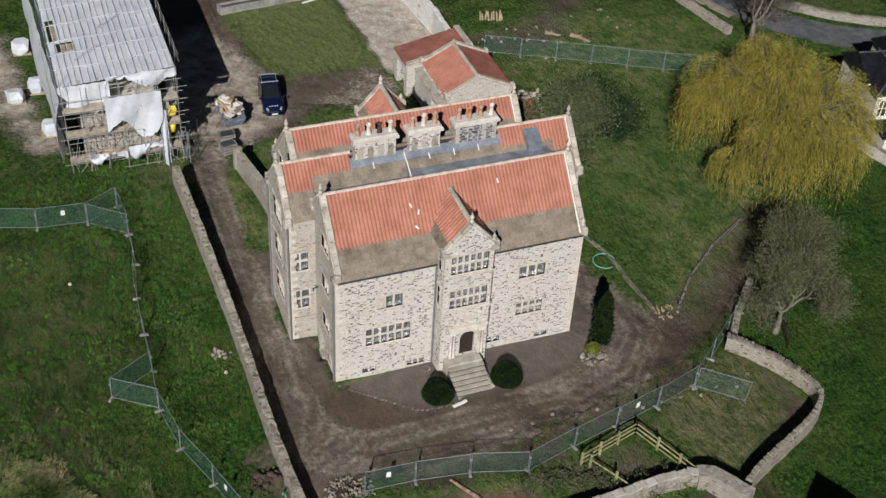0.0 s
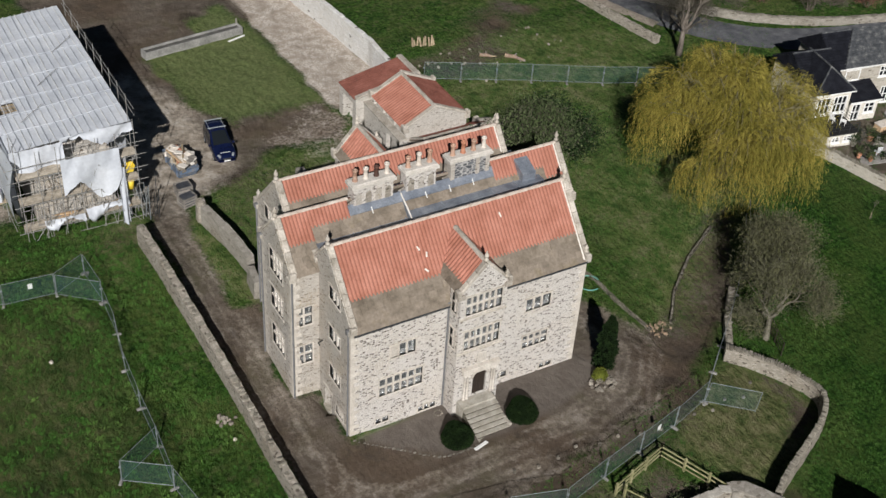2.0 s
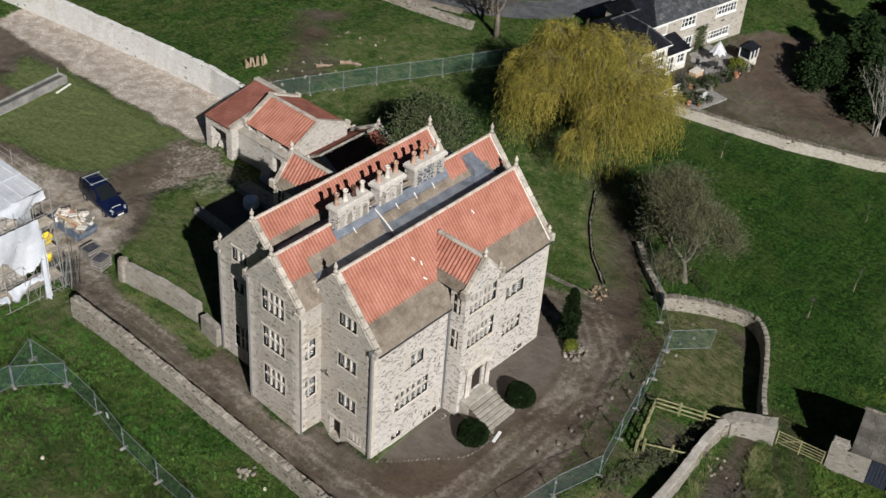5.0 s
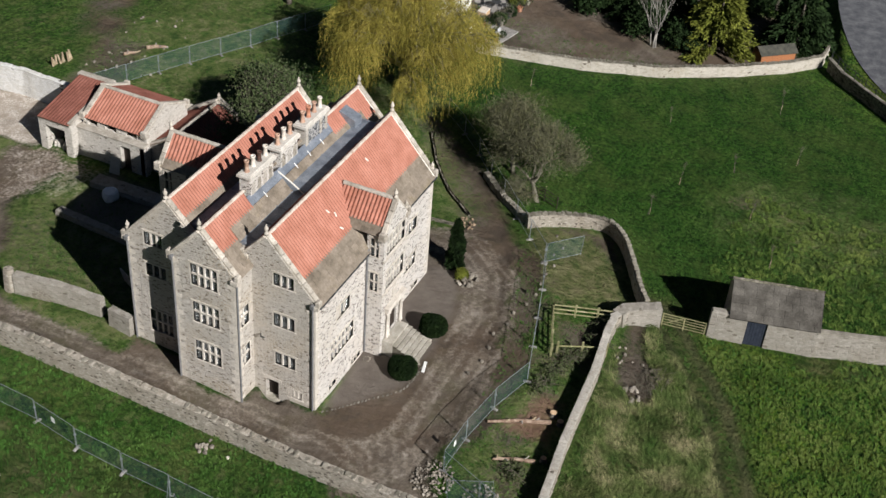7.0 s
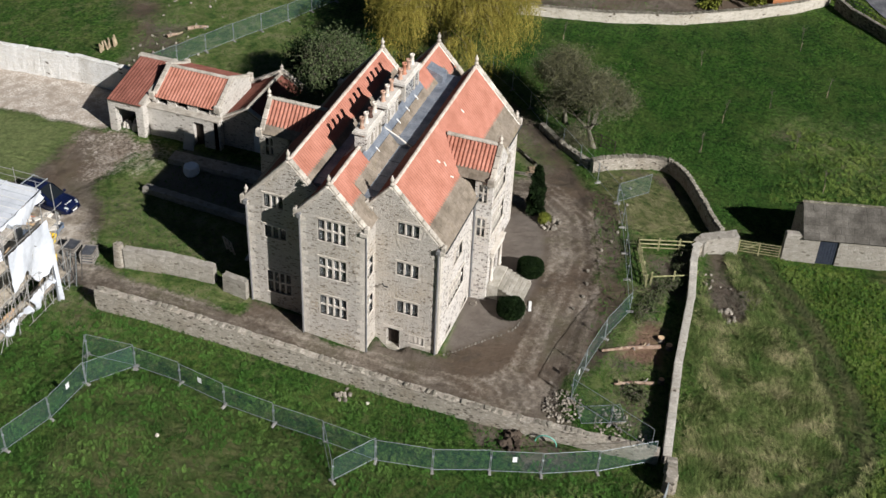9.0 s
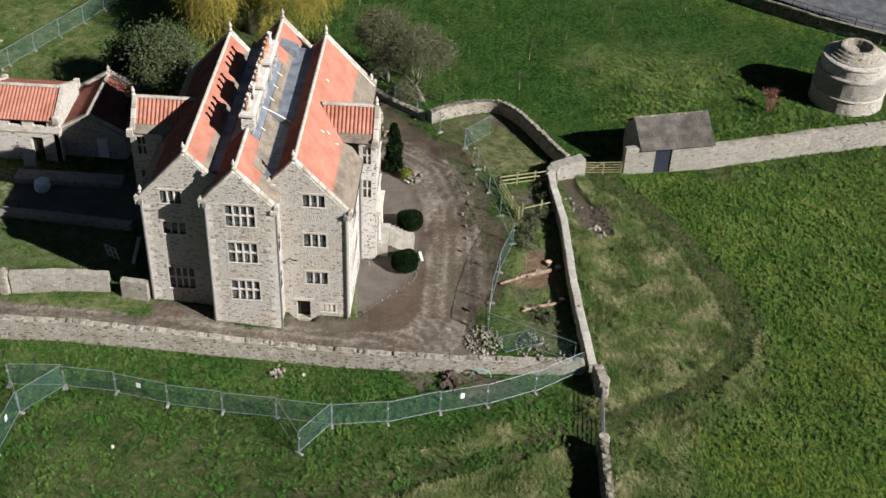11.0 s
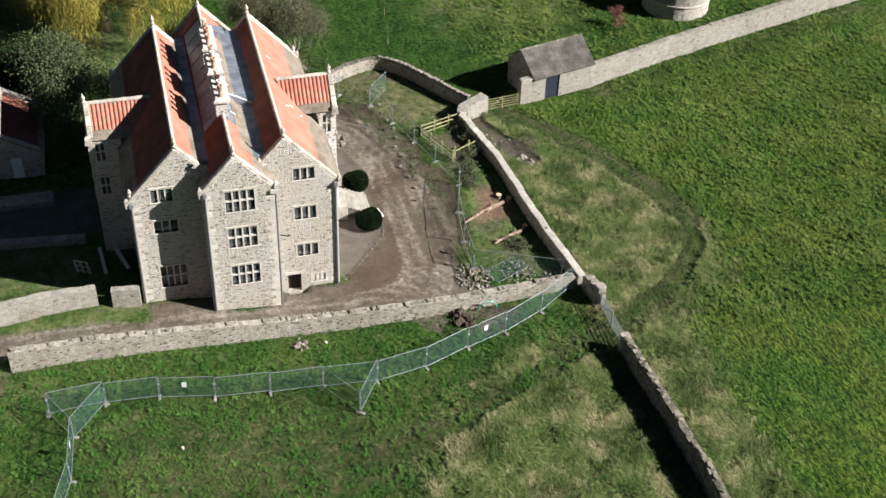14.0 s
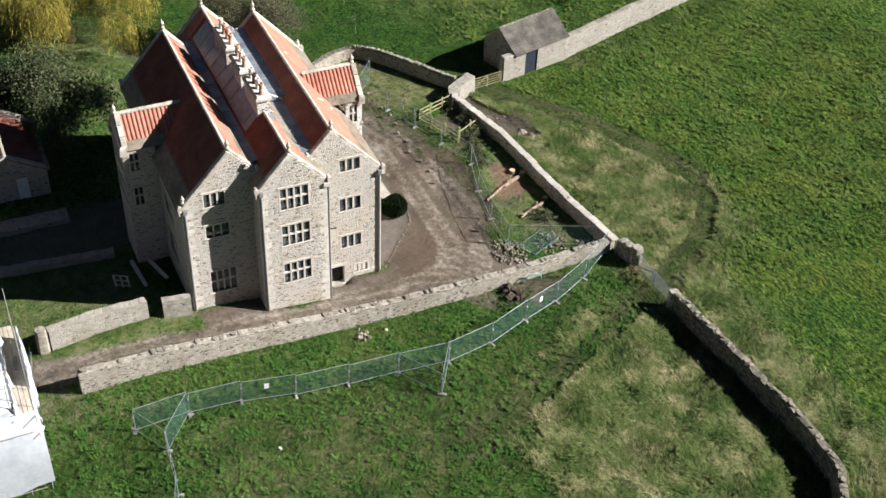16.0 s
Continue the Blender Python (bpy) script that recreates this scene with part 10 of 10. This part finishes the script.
felled_log((6.38, -14.82), (4.3, -10.98), 0.17, "long felled trunk with pale sawn end on bare earth", 1)
felled_log((2.56, -15.16), (1.38, -12.6), 0.15, "felled trunk with pale sawn end in weeds", 2)
for i, (x, y, r) in enumerate(((7.2, -14.7, 0.26), (6.7, -15.4, 0.24), (3.0, -15.6, 0.22))):
    st = thing("tree_stump", (x, y, gz(x, y)), "fresh-cut pale tree stump", "stump")
    part("stump", Shape().lathe((x, y), [(r * 1.3, gz(x, y) - 0.1), (r, gz(x, y) + 0.15), (r * 0.95, gz(x, y) + 0.32)], 12), BARK, st)
    part("cut_face", Shape().lathe((x, y), [(r * 0.93, gz(x, y) + 0.322), (r * 0.9, gz(x, y) + 0.335)], 12), PALE_WOOD, st)


for i in range(9):
    x, y = 28.7 + 0.27 * i, 45.2 - 0.09 * i + 0.12 * (i % 3)
    rr = random.Random(200 + i)
    tagged(part("sawn_stub", Shape().tube([(x, y, gz(x, y) - 0.1), (x + rr.uniform(-0.2, 0.2), y + rr.uniform(-0.2, 0.2), gz(x, y) + rr.uniform(0.7, 1.2))], [0.12, 0.09], 7), WOOD, None, "pale sawn stub of a felled hedge", category="stump"), group="hedge stubs")
felled_log((36.4, 39.9), (37.6, 38.4), 0.22, "short felled log on muddy ground", 3)
felled_log((34.0, 40.9), (35.0, 40.2), 0.2, "short felled log among loose stones", 4)


def build_skip():
    m = oriented(0.1, 32.7, 93)
    s = thing("skip", m.translation, "dull blue steel skip heaped with pale rubble and timber", "skip")
    b = Shape()
    lo, hi = [(-1.3, -0.75), (1.3, -0.75), (1.3, 0.75), (-1.3, 0.75)], [(-1.85, -0.9), (1.85, -0.9), (1.85, 0.9), (-1.85, 0.9)]
    inn = [(x * 0.96, y * 0.93) for x, y in hi]
    b.raw([m @ Vector((x, y, z)) for ring, z in ((lo, 0.05), (hi, 1.1), (inn, 1.1), (inn, 0.7)) for x, y in ring], [(3, 2, 1, 0)] + [(r * 4 + i, r * 4 + (i + 1) % 4, r * 4 + 4 + (i + 1) % 4, r * 4 + 4 + i) for r in range(3) for i in range(4)] + [(12, 13, 14, 15)])
    part("body", b, BLUE_PAINT, s)
    for x in (-1.2, 0, 1.2):
        for y in (-0.86, 0.86):
            part("rib", Shape().box((x - 0.05, y - 0.05, 0.2), (x + 0.05, y + 0.05, 1.08), m), BLUE_PAINT, s)
    rng = random.Random(6)
    sacks = [Shape().rock((0, 0, 0), (1, 1, 1), rng).mesh("rubble_lump", RUBBLE) for _ in range(3)] + [Shape().rock((0, 0, 0), (1, 1, 1), rng).mesh("plaster_lump", BUFF_CLAY)]
    for i in range(46):
        k = rng.uniform(0.25, 0.6)
        piece("rubble_lump", rng.choice(sacks), m @ pose(rng.uniform(-1.6, 1.6), rng.uniform(-0.75, 0.75), rng.uniform(0.95, 1.3), rng.uniform(0, 90), rng.uniform(0, 90), rng.uniform(0, 360)) @ Matrix.Diagonal((k * 1.4, k, k * 0.6, 1)), s)
    for i in range(18):
        k = rng.uniform(0.5, 0.95)
        part("plaster_slab", Shape().box((-k / 2, -k / 3, 0), (k / 2, k / 3, 0.07), m @ pose(rng.uniform(-1.6, 1.4), rng.uniform(-0.6, 0.6), 1.38 + 0.03 * i, rng.uniform(-14, 14), rng.uniform(-14, 14), rng.uniform(0, 180)), 0.015), (BUFF_CLAY, LIMEWASH, LIMEWASH, GREY_WOOD)[i % 4], s, "pale broken slab")
    for i in range(9):
        y = rng.uniform(-0.7, 0.7)
        part("scrap_board", Shape().box((-1.2, y, 1.3), (1.1, y + 0.16, 1.34), m @ pose(0, 0, 0.05 * i, rng.uniform(-6, 6), rng.uniform(-8, 8), rng.uniform(-25, 25))), (PALE_WOOD, TERRACOTTA, WOOD)[i % 3], s)


build_skip()


def make_crate():
    c = thing("crate", (0, 0, 0), "grey slatted timber crate of salvaged slates", "crate", "yard crates")
    for x in (-0.56, 0.56):
        for y in (-0.46, 0.46):
            part("post", Shape().box((x - 0.04, y - 0.04, 0), (x + 0.04, y + 0.04, 1.0)), GREY_WOOD, c)
    for z in (0.2, 0.45, 0.7, 0.92):
        for y in (-0.52, 0.5):
            part("slat", Shape().box((-0.62, y, z - 0.07), (0.62, y + 0.02, z + 0.07)), GREY_WOOD, c)
        for x in (-0.64, 0.62):
            part("slat", Shape().box((x, -0.48, z - 0.07), (x + 0.02, 0.5, z + 0.07)), GREY_WOOD, c)
    for i in range(9):
        part("slate", Shape().box((-0.5 + i * 0.115, -0.4, 0.1), (-0.45 + i * 0.115, 0.4, 0.93 + 0.03 * (i % 3)), pose(0, 0, 0, 0, 4, 0)), BLUE_SLATE, c)
    return c


cr = make_crate()
copy_thing(cr, oriented(-1.3, 27.3, 14))
cr.matrix_basis = oriented(-1.05, 28.9, 4)


def build_bag(x, y):
    rng = random.Random(3)
    t = thing("builders_bag", (x, y, gz(x, y)), "white woven builder's bag slumped in the shaded yard", "bag")
    s = Shape().lathe((x, y), [(0.58, gz(x, y)), (0.68, gz(x, y) + 0.3), (0.62, gz(x, y) + 0.8), (0.5, gz(x, y) + 0.88), (0.2, gz(x, y) + 0.72)], 14)
    s.v = [(a + rng.uniform(-0.06, 0.06), b + rng.uniform(-0.06, 0.06), c + rng.uniform(-0.04, 0.04)) for a, b, c in s.v]
    part("sack", s, surface("white woven plastic", [(0.78, 0.81, 0.85), (0.86, 0.88, 0.9)], 5, 0.6, 0.4), t)


build_bag(12.95, 26.6)
for i, (x, y, d, ln) in enumerate(((5.3, 17.0, 6, 3.2), (5.5, 15.6, 16, 3.0))):
    tagged(part("timber_beam", Shape().box((-ln / 2, -0.13, 0.0), (ln / 2, 0.13, 0.22), oriented(x, y, d), 0.02), surface("pale beam", [(0.5, 0.47, 0.42), (0.64, 0.61, 0.56)], 3, 0.9), None, "squared pale timber lying in the yard", category="timber"), group="yard timbers")
tr = thing("pallet_frame", (4.2, 18.4, gz(4.2, 18.4)), "pale timber frame standing on end in the shaded yard", "frame")
fm = oriented(4.2, 18.4, 62) @ pose(0, 0, 0, -12)
for x in (-0.5, 0.0, 0.5):
    part("upright", Shape().box((x - 0.06, -0.05, 0), (x + 0.06, 0.05, 1.35), fm, 0.01), BUFF_CLAY, tr)
for z in (0.05, 0.62, 1.2):
    part("slat", Shape().box((-0.56, -0.08, z), (0.56, -0.05, z + 0.13), fm, 0.01), BUFF_CLAY, tr)
tagged(part("white_plank", Shape().box((-0.55, -0.11, 0.02), (0.55, 0.11, 0.1), oriented(7.35, -4.75, 14), 0.01), WHITE, None, "white board lying at the foot of the steps", category="plank"))
hp = [(-6.1, -9.75 + 0.72 * math.cos(a), gz(-6.1, -9.75) + 0.15 + 0.72 * max(0.0, math.sin(a))) for a in np.linspace(-0.1, math.pi + 0.1, 16)]
tagged(part("pipe_hoop", Shape().tube(hp, 0.05, 6), HOSE_GREEN, None, "arched green plastic pipe rising from the dug ground", category="pipe"))
tagged(part("pipe_hoop", Shape().tube([(24.0 + 0.9 * math.cos(a), 6.8 + 0.9 * math.sin(a), gz(24, 6.8) + 0.15) for a in np.linspace(0, 5.0, 20)], 0.05, 6), HOSE_GREEN, None, "loop of green hose lying on the grass", category="pipe"))
ms = thing("manhole_ring", (6.4, -0.6, gz(6.4, -0.6)), "ring of small stones round a drain", "drain")
for i in range(9):
    a = 2 * math.pi * i / 9
    part("stone", Shape().rock((6.4 + 0.26 * math.cos(a), -0.6 + 0.26 * math.sin(a), gz(6.4, -0.6) + 0.02), (0.13, 0.11, 0.1), random.Random(i)), RUBBLE, ms)
tagged(part("leaning_sheet", Shape().box((-0.05, -0.5, 0), (0.02, 0.5, 1.5), oriented(16.2, 28.7, 0) @ pose(0, 0, 0, 0, 18, 0)), surface("pale board", [(0.42, 0.4, 0.36), (0.52, 0.5, 0.46)], 3, 0.8), None, "pale board leaning against the stable", category="board"))


# ---- cut brush below the garden wall ----
def build_brush_heap(x, y, r, n, seed):
    rng = random.Random(seed)
    z = gz(x, y)
    h = thing("brush_heap", (x, y, z), "low heap of cut grey-brown brushwood on bare soil", "brushwood")
    for k in range(n):
        a, d = rng.uniform(0, 6.283), r * math.sqrt(rng.random())
        q = Vector((x + d * math.cos(a), y + d * math.sin(a) * 0.7, z + 0.05 + 0.4 * rng.random() * (1 - d / r)))
        w = rng.gauss(0.6, 0.8)
        ln = rng.uniform(0.5, 1.3)
        e = q + Vector((math.cos(w) * ln, math.sin(w) * ln, rng.uniform(-0.05, 0.2)))
        mid = q.lerp(e, 0.5) + Vector((rng.gauss(0, 0.1), rng.gauss(0, 0.1), 0.06))
        t0 = rng.uniform(0.012, 0.035)
        part("stick", Shape().tube([q, mid, e], [t0, t0 * 0.8, t0 * 0.4], 4), TWIG, h)


build_brush_heap(14.29, -19.64, 1.7, 90, 5)
rock_heap("loose_stones", 16.53, -17.24, 1.6, 9, 0.22, "few pale stones on bare soil by the garden wall", 19, h=0.05)
